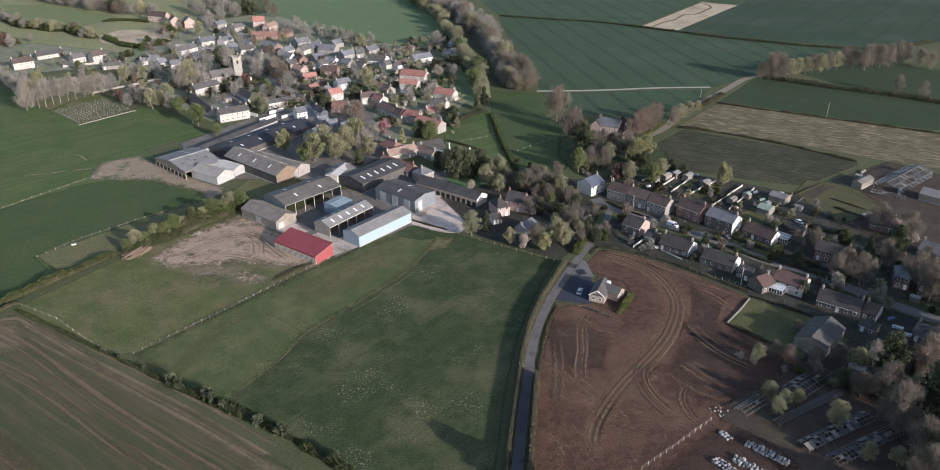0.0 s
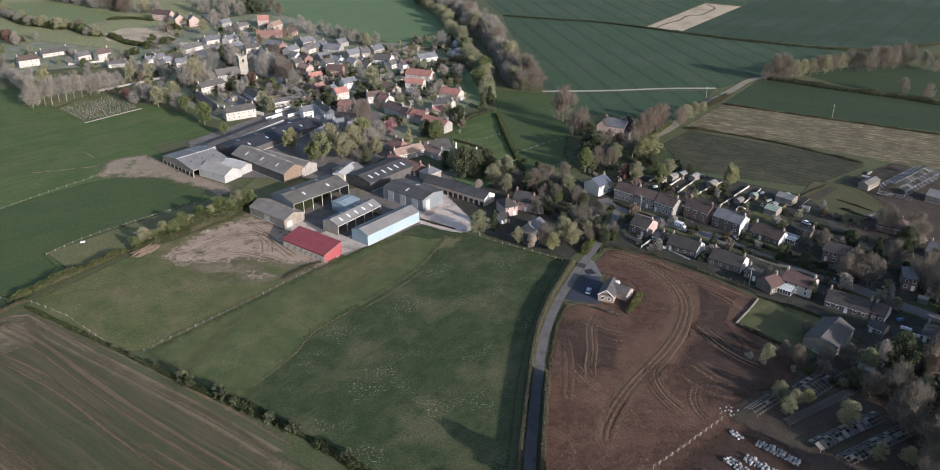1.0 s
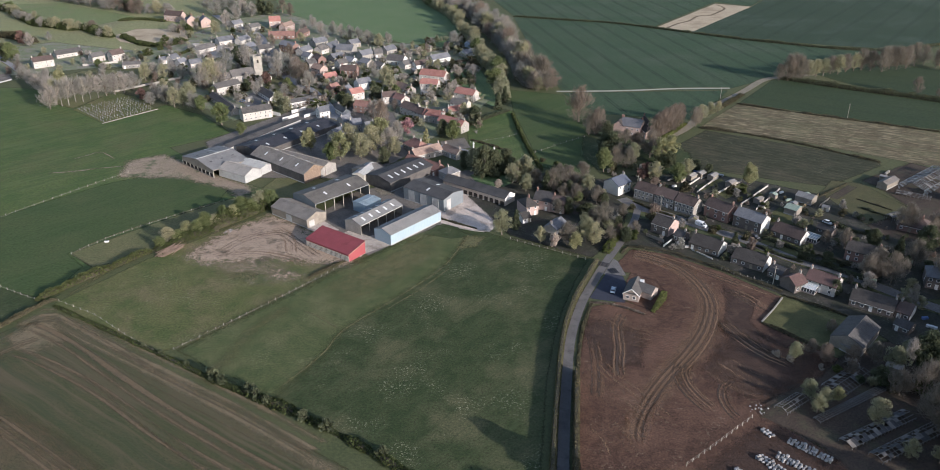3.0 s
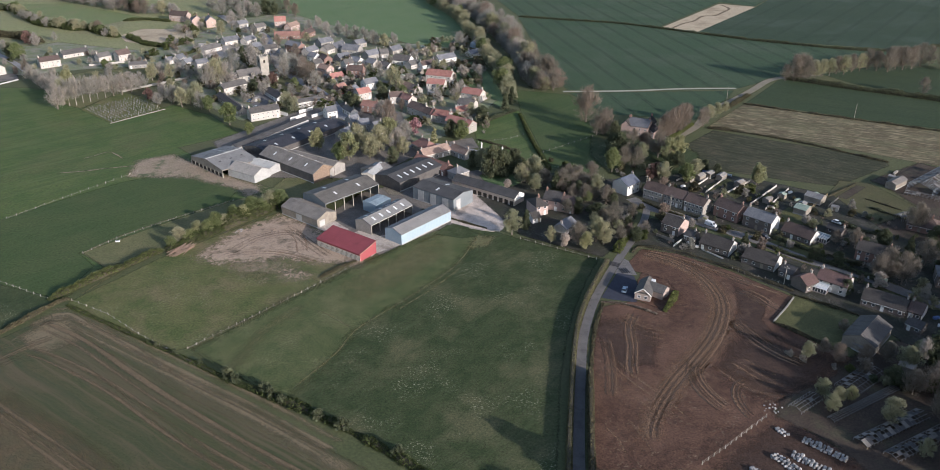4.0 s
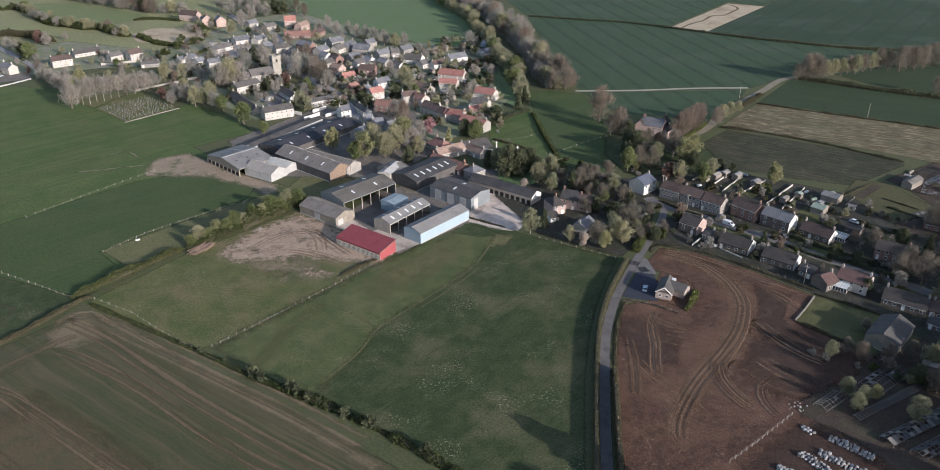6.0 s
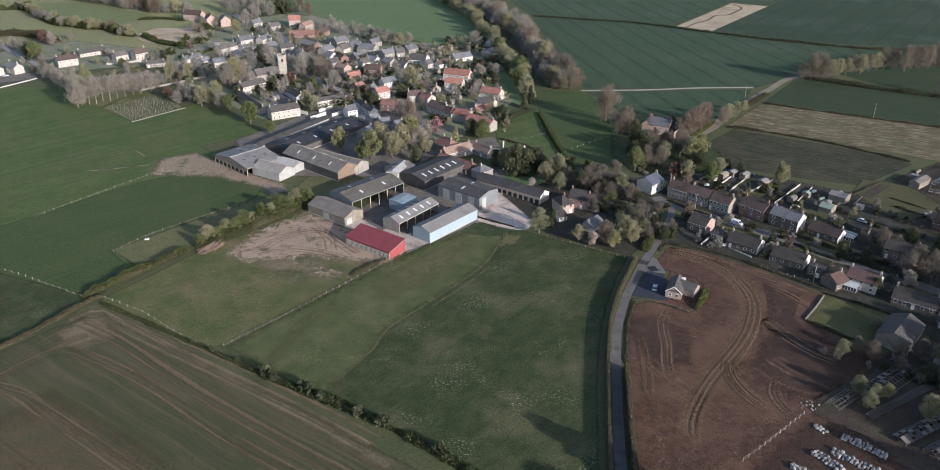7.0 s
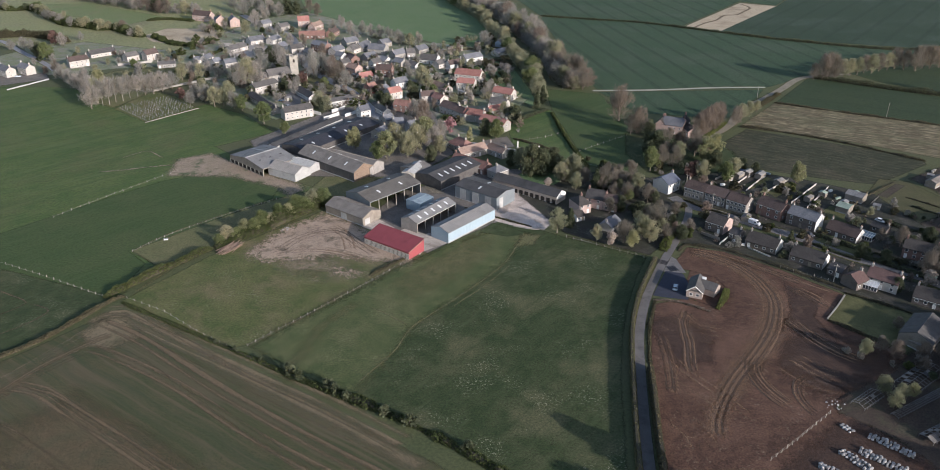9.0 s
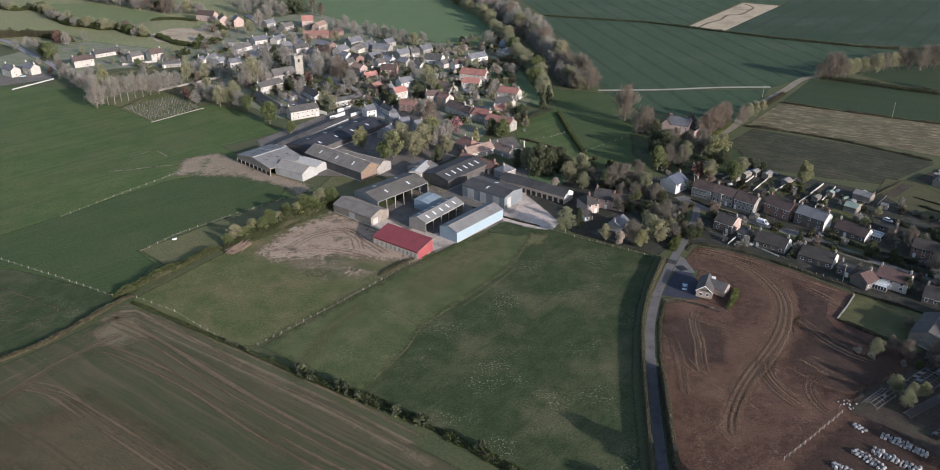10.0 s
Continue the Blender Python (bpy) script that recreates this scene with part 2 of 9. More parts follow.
# walls
WALLS = {
    "white": ((0.55, 0.54, 0.52), (0.64, 0.63, 0.60)), "cream": ((0.40, 0.375, 0.345), (0.49, 0.46, 0.425)), "stone": ((0.265, 0.25, 0.23), (0.355, 0.335, 0.305)), "stone_dark": ((0.24, 0.22, 0.20), (0.31, 0.29, 0.26)),
    "brick": ((0.195, 0.122, 0.104), (0.255, 0.162, 0.138)), "brick_grey": ((0.125, 0.105, 0.095), (0.165, 0.14, 0.125)), "pale_brick": ((0.29, 0.24, 0.215), (0.36, 0.30, 0.27)), "pink": ((0.37, 0.28, 0.25), (0.45, 0.345, 0.31)),
    "bluewall": ((0.34, 0.42, 0.52), (0.38, 0.46, 0.56)), "stone_tower": ((0.27, 0.255, 0.23), (0.35, 0.33, 0.295)), "stone_grey": ((0.27, 0.255, 0.235), (0.34, 0.32, 0.295)), "stable_wall": ((0.34, 0.29, 0.25), (0.42, 0.36, 0.31)),
    "weathered_board": ((0.21, 0.185, 0.155), (0.28, 0.25, 0.215)), "dark_board": ((0.085, 0.08, 0.078), (0.12, 0.112, 0.105)), "cream_board": ((0.50, 0.47, 0.41), (0.56, 0.53, 0.47)),
    "white_board": ((0.42, 0.41, 0.39), (0.50, 0.49, 0.46)), "pale_panel": ((0.35, 0.35, 0.345), (0.43, 0.43, 0.42)),
}
for k, (a, b) in WALLS.items():
    surf(k, a, b, 2.2, 0.35, 0.9, 0.15, third=tuple(c * 0.72 for c in a), third_scale=5.0, third_cut=(0.55, 0.8), grains=(0.78, 1.18))
for k, a, b in (("blue_steel", (0.295, 0.385, 0.455), (0.32, 0.41, 0.48)), ("grey_steel", (0.165, 0.19, 0.205), (0.20, 0.22, 0.235)), ("red_steel", (0.28, 0.068, 0.077), (0.32, 0.08, 0.09))):
    surf(k, a, b, 5, 0.6, 0.55, 0.05, third=tuple(c * 0.93 for c in a), third_scale=4.0, band=(1.0, 0.12, 0), grains=(0.93, 1.06))
# roofs
ROOFS = {
    "slate": ((0.145, 0.152, 0.17), (0.205, 0.21, 0.225)), "slate_blue": ((0.085, 0.10, 0.135), (0.105, 0.12, 0.155)), "slate_dark": ((0.046, 0.042, 0.040), (0.066, 0.060, 0.056)), "slate_brown": ((0.10, 0.096, 0.094), (0.138, 0.13, 0.124)),
    "tile_brown": ((0.092, 0.068, 0.062), (0.122, 0.09, 0.08)), "tile_red": ((0.108, 0.068, 0.062), (0.14, 0.088, 0.08)), "dark_tile": ((0.056, 0.054, 0.055), (0.078, 0.075, 0.075)),
    "pantile": ((0.31, 0.145, 0.125), (0.385, 0.195, 0.165)), "pantile_dark": ((0.21, 0.118, 0.10), (0.28, 0.155, 0.13)), "pantile_brown": ((0.23, 0.165, 0.135), (0.30, 0.215, 0.175)),
}
for k, (a, b) in ROOFS.items():
    surf(k, a, b, 3.0, 0.35, 0.85, 0.3, third=tuple(c * 0.7 for c in a), third_scale=4.0, third_cut=(0.55, 0.78), band=(0.36, 0.28, 1), rand=0.2)
SHEETS = {
    "brown_sheet": ((0.118, 0.11, 0.10), (0.155, 0.145, 0.132)), "grey_sheet": ((0.205, 0.203, 0.20), (0.255, 0.25, 0.242)), "dark_sheet": ((0.062, 0.061, 0.062), (0.088, 0.086, 0.085)), "black_sheet": ((0.04, 0.042, 0.052), (0.055, 0.056, 0.066)),
    "old_sheet": ((0.165, 0.152, 0.138), (0.225, 0.208, 0.188)), "blue_sheet": ((0.25, 0.32, 0.36), (0.29, 0.36, 0.40)), "white_sheet": ((0.42, 0.42, 0.405), (0.48, 0.48, 0.46)),
    "green_sheet": ((0.26, 0.33, 0.27), (0.31, 0.37, 0.31)), "slab_sheet": ((0.29, 0.275, 0.255), (0.34, 0.32, 0.295)), "red_sheet": ((0.225, 0.052, 0.062), (0.265, 0.065, 0.075)),
}
for k, (a, b) in SHEETS.items():
    surf(k, a, b, 4.0, 0.5, 0.65, 0.15, third=tuple(c * 0.68 for c in a), third_scale=5.0, third_cut=(0.52, 0.75), band=(1.1, 0.16, 0), grains=(0.8, 1.18))
surf("rust", (0.19, 0.135, 0.10), (0.27, 0.20, 0.15), 0.7, 0.4, 0.9, 0.3)
surf("skylight", (0.62, 0.64, 0.64), (0.70, 0.72, 0.72), 1, 0.3, 0.35, 0)
surf("white_paint", (0.74, 0.73, 0.70), (0.80, 0.79, 0.76), 1, 0.3, 0.6, 0)
surf("glass", (0.05, 0.056, 0.065), (0.08, 0.088, 0.10), 3, 0.8, 0.12, 0, spec=0.6)
# near-black for the shade inside openings, also the dark gutter paint
surf("shade_and_dark_paint", (0.03, 0.028, 0.026), (0.045, 0.04, 0.036), 3, 0.5, 0.95, 0)
surf("timber", (0.20, 0.165, 0.125), (0.29, 0.25, 0.20), 1.5, 0.3, 0.9, 0.2)
surf("pale_timber", (0.30, 0.28, 0.24), (0.40, 0.37, 0.32), 1.5, 0.3, 0.9, 0.2, rand=0.2)
surf("log_wood", (0.21, 0.15, 0.115), (0.30, 0.225, 0.175), 1.5, 0.3, 0.9, 0.2, rand=0.3)
surf("pot_clay", (0.30, 0.20, 0.15), (0.36, 0.25, 0.19), 1, 0.2, 0.9, 0)
surf("headstone", (0.20, 0.20, 0.19), (0.34, 0.335, 0.32), 1.3, 0.2, 0.85, 0.1, rand=0.35)
surf("rubble", (0.240, 0.236, 0.236), (0.416, 0.408, 0.400), 0.7, 0.3, 0.9, 0.4, rand=0.3)
surf("brick_rubble", (0.194, 0.137, 0.108), (0.288, 0.230, 0.194), 1.4, 0.3, 0.9, 0.4, rand=0.3)
surf("metal_bar", (0.17, 0.165, 0.16), (0.25, 0.24, 0.235), 1.5, 0.3, 0.5, 0, metal=0.3)
surf("pale_metal", (0.24, 0.275, 0.31), (0.32, 0.355, 0.39), 1.5, 0.3, 0.5, 0)
surf("tan_board", (0.36, 0.27, 0.15), (0.44, 0.34, 0.20), 1.5, 0.3, 0.9, 0.2)
surf("rubber", (0.02, 0.02, 0.02), (0.03, 0.03, 0.03), 1, 0.3, 0.8, 0)
for k, a in (("car_white", (0.75, 0.76, 0.77)), ("car_silver", (0.42, 0.50, 0.56)), ("car_blue", (0.06, 0.20, 0.42)), ("car_red", (0.40, 0.04, 0.035)), ("car_dark", (0.045, 0.05, 0.06))):
    surf(k, a, tuple(c * 1.05 for c in a), 3, 0.8, 0.25, 0, spec=0.5)
surf("blue_tarp", (0.10, 0.17, 0.36), (0.13, 0.21, 0.42), 2, 0.4, 0.6, 0.2)
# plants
# dark colour that stands for the shade inside hedges
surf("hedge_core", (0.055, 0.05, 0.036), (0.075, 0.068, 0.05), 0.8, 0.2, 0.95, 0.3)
surf("bark", (0.15, 0.125, 0.10), (0.21, 0.18, 0.15), 0.8, 0.2, 0.95, 0.4, rand=0.2)
surf("pale_bark", (0.25, 0.235, 0.21), (0.33, 0.31, 0.28), 0.8, 0.2, 0.95, 0.4, rand=0.2)
LEAVES = {
    "twig": ((0.285, 0.27, 0.252), (0.375, 0.355, 0.33)), "twig_red": ((0.20, 0.165, 0.14), (0.26, 0.215, 0.185)), "twig_olive": ((0.275, 0.275, 0.185), (0.35, 0.345, 0.235)),
    "leaf_green": ((0.14, 0.172, 0.08), (0.19, 0.22, 0.11)), "leaf_yellow": ((0.25, 0.255, 0.145), (0.32, 0.325, 0.19)), "leaf_ever": ((0.09, 0.105, 0.068), (0.13, 0.146, 0.09)),
    "leaf_red": ((0.155, 0.10, 0.09), (0.21, 0.135, 0.12)), "blossom": ((0.40, 0.35, 0.31), (0.52, 0.46, 0.41)), "blossom_pink": ((0.34, 0.19, 0.21), (0.42, 0.25, 0.27)),
    "hedge_leaf": ((0.068, 0.088, 0.036), (0.10, 0.118, 0.050)), "hedge_dry": ((0.085, 0.082, 0.052), (0.125, 0.116, 0.074)), "hedge_lime": ((0.12, 0.142, 0.05), (0.16, 0.178, 0.07)), "hedge_pale": ((0.125, 0.125, 0.07), (0.175, 0.168, 0.10)), "twig_dim": ((0.185, 0.165, 0.14), (0.25, 0.225, 0.195)),
}
for k, (a, b) in LEAVES.items():
    surf(k, a, b, 2.5, 0.5, 0.8, 0, island=0.24, rand=0.16, spec=0.1, thin=0.4)


# ---- makers ----
class Geo:
    """Vertices and faces of one part."""

    def __init__(self):
        self.v, self.f = [], []

    def add(self, pts, faces):
        n = len(self.v)
        self.v += [tuple(p) for p in pts]
        self.f += [tuple(n + i for i in f) for f in faces]
        return self

    def box(self, x0, x1, y0, y1, z0, z1):
        return self.add([(x0, y0, z0), (x1, y0, z0), (x1, y1, z0), (x0, y1, z0), (x0, y0, z1), (x1, y0, z1), (x1, y1, z1), (x0, y1, z1)],
                        [(0, 3, 2, 1), (4, 5, 6, 7), (0, 1, 5, 4), (1, 2, 6, 5), (2, 3, 7, 6), (3, 0, 4, 7)])

    def prism(self, profile, x0, x1):
        """A profile of (y, z), counter-clockwise seen from +x, drawn out along x."""
        n = len(profile)
        return self.add([(x0, y, z) for y, z in profile] + [(x1, y, z) for y, z in profile],
                        [tuple(range(n - 1, -1, -1)), tuple(range(n, 2 * n))] + [(i, (i + 1) % n, n + (i + 1) % n, n + i) for i in range(n)])

    def bar(self, p, q, r):
        """A square bar of half-width r from p to q."""
        p, q = Vector(p), Vector(q)
        d = (q - p).normalized()
        s = d.cross(Vector((0, 0, 1)))
        s = s.normalized() if s.length > 0.01 else Vector((1, 0, 0))
        u = s.cross(d)
        return self.add([c + a * r * s + b * r * u for c in (p, q) for a, b in ((-1, -1), (1, -1), (1, 1), (-1, 1))],
                        [(0, 1, 2, 3), (7, 6, 5, 4), (0, 4, 5, 1), (1, 5, 6, 2), (2, 6, 7, 3), (3, 7, 4, 0)])

    def tube(self, p, q, r0, r1, n=6):
        p, q = Vector(p), Vector(q)
        d = (q - p).normalized()
        s = d.orthogonal().normalized()
        u = s.cross(d)
        ring = [math.cos(2 * math.pi * i / n) * s + math.sin(2 * math.pi * i / n) * u for i in range(n)]
        return self.add([p + c * r0 for c in ring] + [q + c * r1 for c in ring],
                        [(i, (i + 1) % n, n + (i + 1) % n, n + i) for i in range(n)] + [tuple(range(n, 2 * n))])

    def mesh(self, name, material):
        me = bpy.data.meshes.new(name)
        me.from_pydata(self.v, [], self.f)
        bm = bmesh.new()
        bm.from_mesh(me)
        bmesh.ops.recalc_face_normals(bm, faces=bm.faces)
        bm.to_mesh(me)
        bm.free()
        me.materials.append(MATS[material])
        return me


def part(name, geo, material, parent, label="", at=None):
    """One mesh under a thing or a part; geo is a Geo or a mesh that is already built."""
    me = geo if isinstance(geo, bpy.types.Mesh) else geo.mesh(name, material)
    ob = new(name, me)
    ob.parent = parent
    if at is not None:
        ob.matrix_basis = at
    return tagged(ob, label)


def thing(name, x, y, head, label, category, group="", z=0.0, scale=1.0):
    ob = new(name)
    ob.empty_display_size = 0.3
    ob.matrix_basis = pose(x, y, z, 0, 0, head) @ Matrix.Scale(scale, 4)
    return tagged(ob, label, category, group)


SHARED = {}


def shared(key, build):
    if key not in SHARED:
        SHARED[key] = build()
    return SHARED[key]


# ---- ground sheets ----
STEP = [0]


def sheet(name, verts, faces, soft, material, z, label, category):
    me = bpy.data.meshes.new(name)
    STEP[0] += 1
    zz = z * 0.8 + STEP[0] * 0.0002
    me.from_pydata([(q[0], q[1], zz + (q[2] if len(q) > 2 else 0.0)) for q in verts], [], faces)
    at = me.attributes.new("soft", "FLOAT", "POINT")
    at.data.foreach_set("value", soft)
    me.materials.append(MATS[material])
    me.update()
    if me.polygons[0].normal.z < 0:
        me.flip_normals()
    return tagged(new(name, me), label, category, kind="structure")


def field(pts, name, material, z, feather=1.4):
    """A field or yard: its outline with an uneven, worn edge of feather metres."""
    p = [Vector(q) for q in pts]
    n = len(p)
    area = sum(p[i].x * p[(i + 1) % n].y - p[(i + 1) % n].x * p[i].y for i in range(n))
    if area < 0:
        p.reverse()
    words = material.replace("_", " ")
    label = name.replace("_", " ").rstrip(" 0123456789") + " surface of uneven " + words
    if feather < 0:
        # a worn patch that fades out over its whole width
        c = sum(p, Vector((0, 0))) / n
        rings = [[tuple(c.lerp(q, k)) for q in p] for k in (0.35, 0.75, 1.15)]
        verts = [tuple(c)] + rings[0] + rings[1] + rings[2]
        faces = [(0, 1 + i, 1 + (i + 1) % n) for i in range(n)]
        for k in (0, 1):
            a, b = 1 + k * n, 1 + (k + 1) * n
            faces += [(a + i, b + i, b + (i + 1) % n, a + (i + 1) % n) for i in range(n)]
        return sheet(name, verts, faces, [-feather] + [-feather] * n + [-feather * 0.62] * n + [-0.2] * n, material, z, label, "ground")
    inner, outer = [], []
    for i in range(n):
        a, b, c = p[i - 1], p[i], p[(i + 1) % n]
        d1, d2 = (b - a).normalized(), (c - b).normalized()
        nrm = Vector((-(d1.y + d2.y), d1.x + d2.x))
        nrm = nrm.normalized() if nrm.length > 0.1 else Vector((-d1.y, d1.x))
        k = feather / max(0.5, nrm.dot(Vector((-d1.y, d1.x))))
        inner.append(b + nrm * k * 0.6)
        outer.append(b - nrm * k * 0.6)
    verts = [tuple(v) for v in inner + outer]
    faces = [tuple(range(n))] + [(n + i, n + (i + 1) % n, (i + 1) % n, i) for i in range(n)]
    return sheet(name, verts, faces, [1.0] * n + [0.0] * n, material, z, label, "ground")


def smooth_line(pts, step=4.0):
    p = [Vector((*q, 0)) for q in pts]
    p = [p[0] * 2 - p[1]] + p + [p[-1] * 2 - p[-2]]
    out = []
    for i in range(1, len(p) - 2):
        n = max(2, int((p[i + 1] - p[i]).length / step))
        for k in range(n):
            t = k / n
            a, b, c, d = p[i - 1], p[i], p[i + 1], p[i + 2]
            out.append(0.5 * ((2 * b) + (c - a) * t + (2 * a - 5 * b + 4 * c - d) * t * t + (3 * b - a - 3 * c + d) * t ** 3))
    out.append(p[-2])
    return out


def ribbon(pts, width, name, material, z, edge, label, category, full=1.0):
    line = smooth_line(pts)
    verts, soft, faces = [], [], []
    for i, c in enumerate(line):
        d = (line[min(i + 1, len(line) - 1)] - line[max(i - 1, 0)]).normalized()
        s = Vector((-d.y, d.x, 0))
        end = 0.0 if (i in (0, len(line) - 1) and edge > 0.3) else 1.0
        for o, v in ((-0.5, 0.0), (-0.5 + edge, 1.0), (0.5 - edge, 1.0), (0.5, 0.0)):
            q = c + s * o * width
            verts.append((q.x, q.y))
            soft.append(v * end * full)
    for i in range(len(line) - 1):
        for k in range(3):
            a = i * 4 + k
            faces.append((a, a + 4, a + 5, a + 1))
    return sheet(name, verts, faces, soft, material, z, label, category)


def road(pts, width, name, material, z=0.09, verge=2.4):
    ribbon(pts, width + verge, "verge_" + name, "verge_grass" if width > 3 else "worn_grass", z - 0.02, 0.25, "dry grass verge beside the " + name.replace("_", " "), "verge")
    return ribbon(pts, width, name, material, z, 0.07, "narrow " + name.replace("_", " ") + " of worn " + material.replace("_", " "), "road")


def track(pts, width, material, z, full=0.68):
    return ribbon(pts, width * 1.5, "wheel_track", material, z, 0.4, "wheel rut pressed into the ground, " + material.replace("_", " "), "track", full)


def ruts(pts, spread, count, width, material, z, full=0.7):
    """A bunch of narrow wheel lines that run together along one way, weaving a little."""
    r = random.Random(int(abs(pts[0][0] * 3 + pts[-1][1] * 5 + count)))
    line = smooth_line(pts, 5.0)
    verts, soft, faces = [], [], []
    cols = 2 * count + 1
    total = spread + 2 * width
    lean = [r.uniform(-0.2, 0.2) / count for _ in range(cols)]
    strength = [full * r.uniform(0.75, 1.1) if c % 2 else 0.05 for c in range(cols)]
    strength[0] = strength[-1] = -0.3
    ph = r.uniform(0, 50)
    for i, c in enumerate(line):
        d = (line[min(i + 1, len(line) - 1)] - line[max(i - 1, 0)]).normalized()
        s = Vector((-d.y, d.x, 0))
        sway = width * 0.8 * noise.noise((i * 0.12, ph, 0.5))
        for k in range(cols):
            q = c + s * (total * (k / (cols - 1) - 0.5 + lean[k]) + sway)
            verts.append((q.x, q.y))
            fade = 0.85 + 0.5 * noise.noise((i * 0.25, ph + k * 3.1, 7.5))
            soft.append(-0.3 if i in (0, len(line) - 1) else strength[k] * (fade if k % 2 else 1.0))
    for i in range(len(line) - 1):
        for k in range(cols - 1):
            j = i * cols + k
            faces.append((j, j + cols, j + cols + 1, j + 1))
    return sheet("wheel_track", verts, faces, soft, material, z, "bunch of wheel lines pressed into " + material.replace("_", " "), "track")


# ---- buildings ----
def window_mesh(w, h):
    def build():
        t = 0.14
        fr = Geo().box(-w / 2, w / 2, -0.05, 0.05, 0, h)
        return fr.mesh("window", "white_paint"), Geo().box(-w / 2 + t, w / 2 - t, -0.04, 0.065, t, h - t).mesh("pane", "glass")
    return shared(("win", w, h), build)


def far_window(w, h):
    """A casement far off: frame and pane in one mesh."""
    def build():
        me = Geo().box(-w / 2, w / 2, -0.05, 0.05, 0, h).box(-w / 2 + 0.13, w / 2 - 0.13, -0.04, 0.065, 0.13, h - 0.13).mesh("window", "white_paint")
        me.materials.append(MATS["glass"])
        for i, p in enumerate(me.polygons):
            p.material_index = int(i >= 6)
        return me
    return shared(("farwin", w, h), build)


def add_window(parent, x, y, z, turn, w=1.1, h=1.2):
    if parent.location.y > 430:
        part("window", far_window(w, h), "", parent, at=pose(x, y, z, 0, 0, turn))
        return
    if w <= 1.1:
        w, h = w * 1.15, h * 1.12
    fr, pane = window_mesh(w, h)
    ob = part("window", fr, "", parent, at=pose(x, y, z, 0, 0, turn))
    part("pane", pane, "", ob)


def add_door(parent, x, y, turn, material="white_paint", w=0.95, h=2.05):
    me = shared(("door", material, w, h), lambda: Geo().box(-w / 2, w / 2, -0.05, 0.05, 0, h).box(-w / 2 - 0.1, -w / 2, -0.05, 0.09, 0, h + 0.1)
                .box(w / 2, w / 2 + 0.1, -0.05, 0.09, 0, h + 0.1).box(-w / 2 - 0.1, w / 2 + 0.1, -0.05, 0.09, h, h + 0.1).mesh("door", material))
    part("door", me, "", parent, at=pose(x, y, 0, 0, 0, turn))


def add_chimney(parent, x, y, z0, z1, wall):
    g = Geo().box(-0.32, 0.32, -0.45, 0.45, z0, z1).box(-0.38, 0.38, -0.51, 0.51, z1, z1 + 0.14)
    if parent.location.y > 430:
        for o in (-0.22, 0.22):
            g.tube((0, o, z1 + 0.14), (0, o, z1 + 0.65), 0.14, 0.11, 8)
        part("chimney", g, wall, parent, at=pose(x, y, 0))
        return
    ch = part("chimney", g, wall, parent, at=pose(x, y, 0))
    pot = shared("pot", lambda: Geo().tube((0, 0, 0), (0, 0, 0.55), 0.14, 0.11, 8).mesh("chimney_pot", "pot_clay"))
    for o in (-0.22, 0.22):
        part("chimney_pot", pot, "", ch, at=pose(0, o, z1 + 0.14))


def roof_geo(L, W, eave, top, hip=0.0, over=0.3, thick=0.16, end=0.2, lift=0.03):
    """Two slopes, or four where hipped, with a ridge capping."""
    g = Geo()
    k = (top - eave) / (W / 2)
    ye, ze = W / 2 + over, eave - k * over + lift
    xe, xr = L / 2 + end, L / 2 + end - hip
    z1 = top + lift
    for s in (-1, 1):
        g.add([(-xe, s * ye, ze), (xe, s * ye, ze), (xr, 0, z1), (-xr, 0, z1), (-xe, s * ye, ze + thick), (xe, s * ye, ze + thick), (xr, 0, z1 + thick), (-xr, 0, z1 + thick)],
              [(0, 1, 2, 3), (4, 5, 6, 7), (0, 1, 5, 4), (1, 2, 6, 5), (2, 3, 7, 6), (3, 0, 4, 7)])
        if hip:
            g.add([(s * xe, -ye, ze), (s * xe, ye, ze), (s * xr, 0, z1), (s * xe, -ye, ze + thick), (s * xe, ye, ze + thick), (s * xr, 0, z1 + thick)],
                  [(0, 1, 2), (3, 4, 5), (0, 1, 4, 3), (1, 2, 5, 4), (2, 0, 3, 5)])
    g.prism([(-0.16, z1 + thick - 0.05), (0.16, z1 + thick - 0.05), (0, z1 + thick + 0.1)], -xr, xr)
    return g


COLOUR = {"white": "white rendered", "cream": "cream rendered", "stone": "pale stone", "brick": "red brick", "brick_grey": "grey-brown brick", "stone_dark": "dark stone", "pink": "pink rendered", "bluewall": "pale blue",
          "stone_grey": "grey block", "weathered_board": "weathered boarded"}
TILES = {"slate": "grey slate", "slate_dark": "dark brown tiled", "slate_blue": "dark slate", "slate_brown": "grey-brown tiled", "tile_brown": "brown tiled", "tile_red": "red-brown tiled", "dark_tile": "dark tiled",
         "pantile": "orange-red pantile", "pantile_dark": "dark red pantile", "pantile_brown": "brown pantile"}


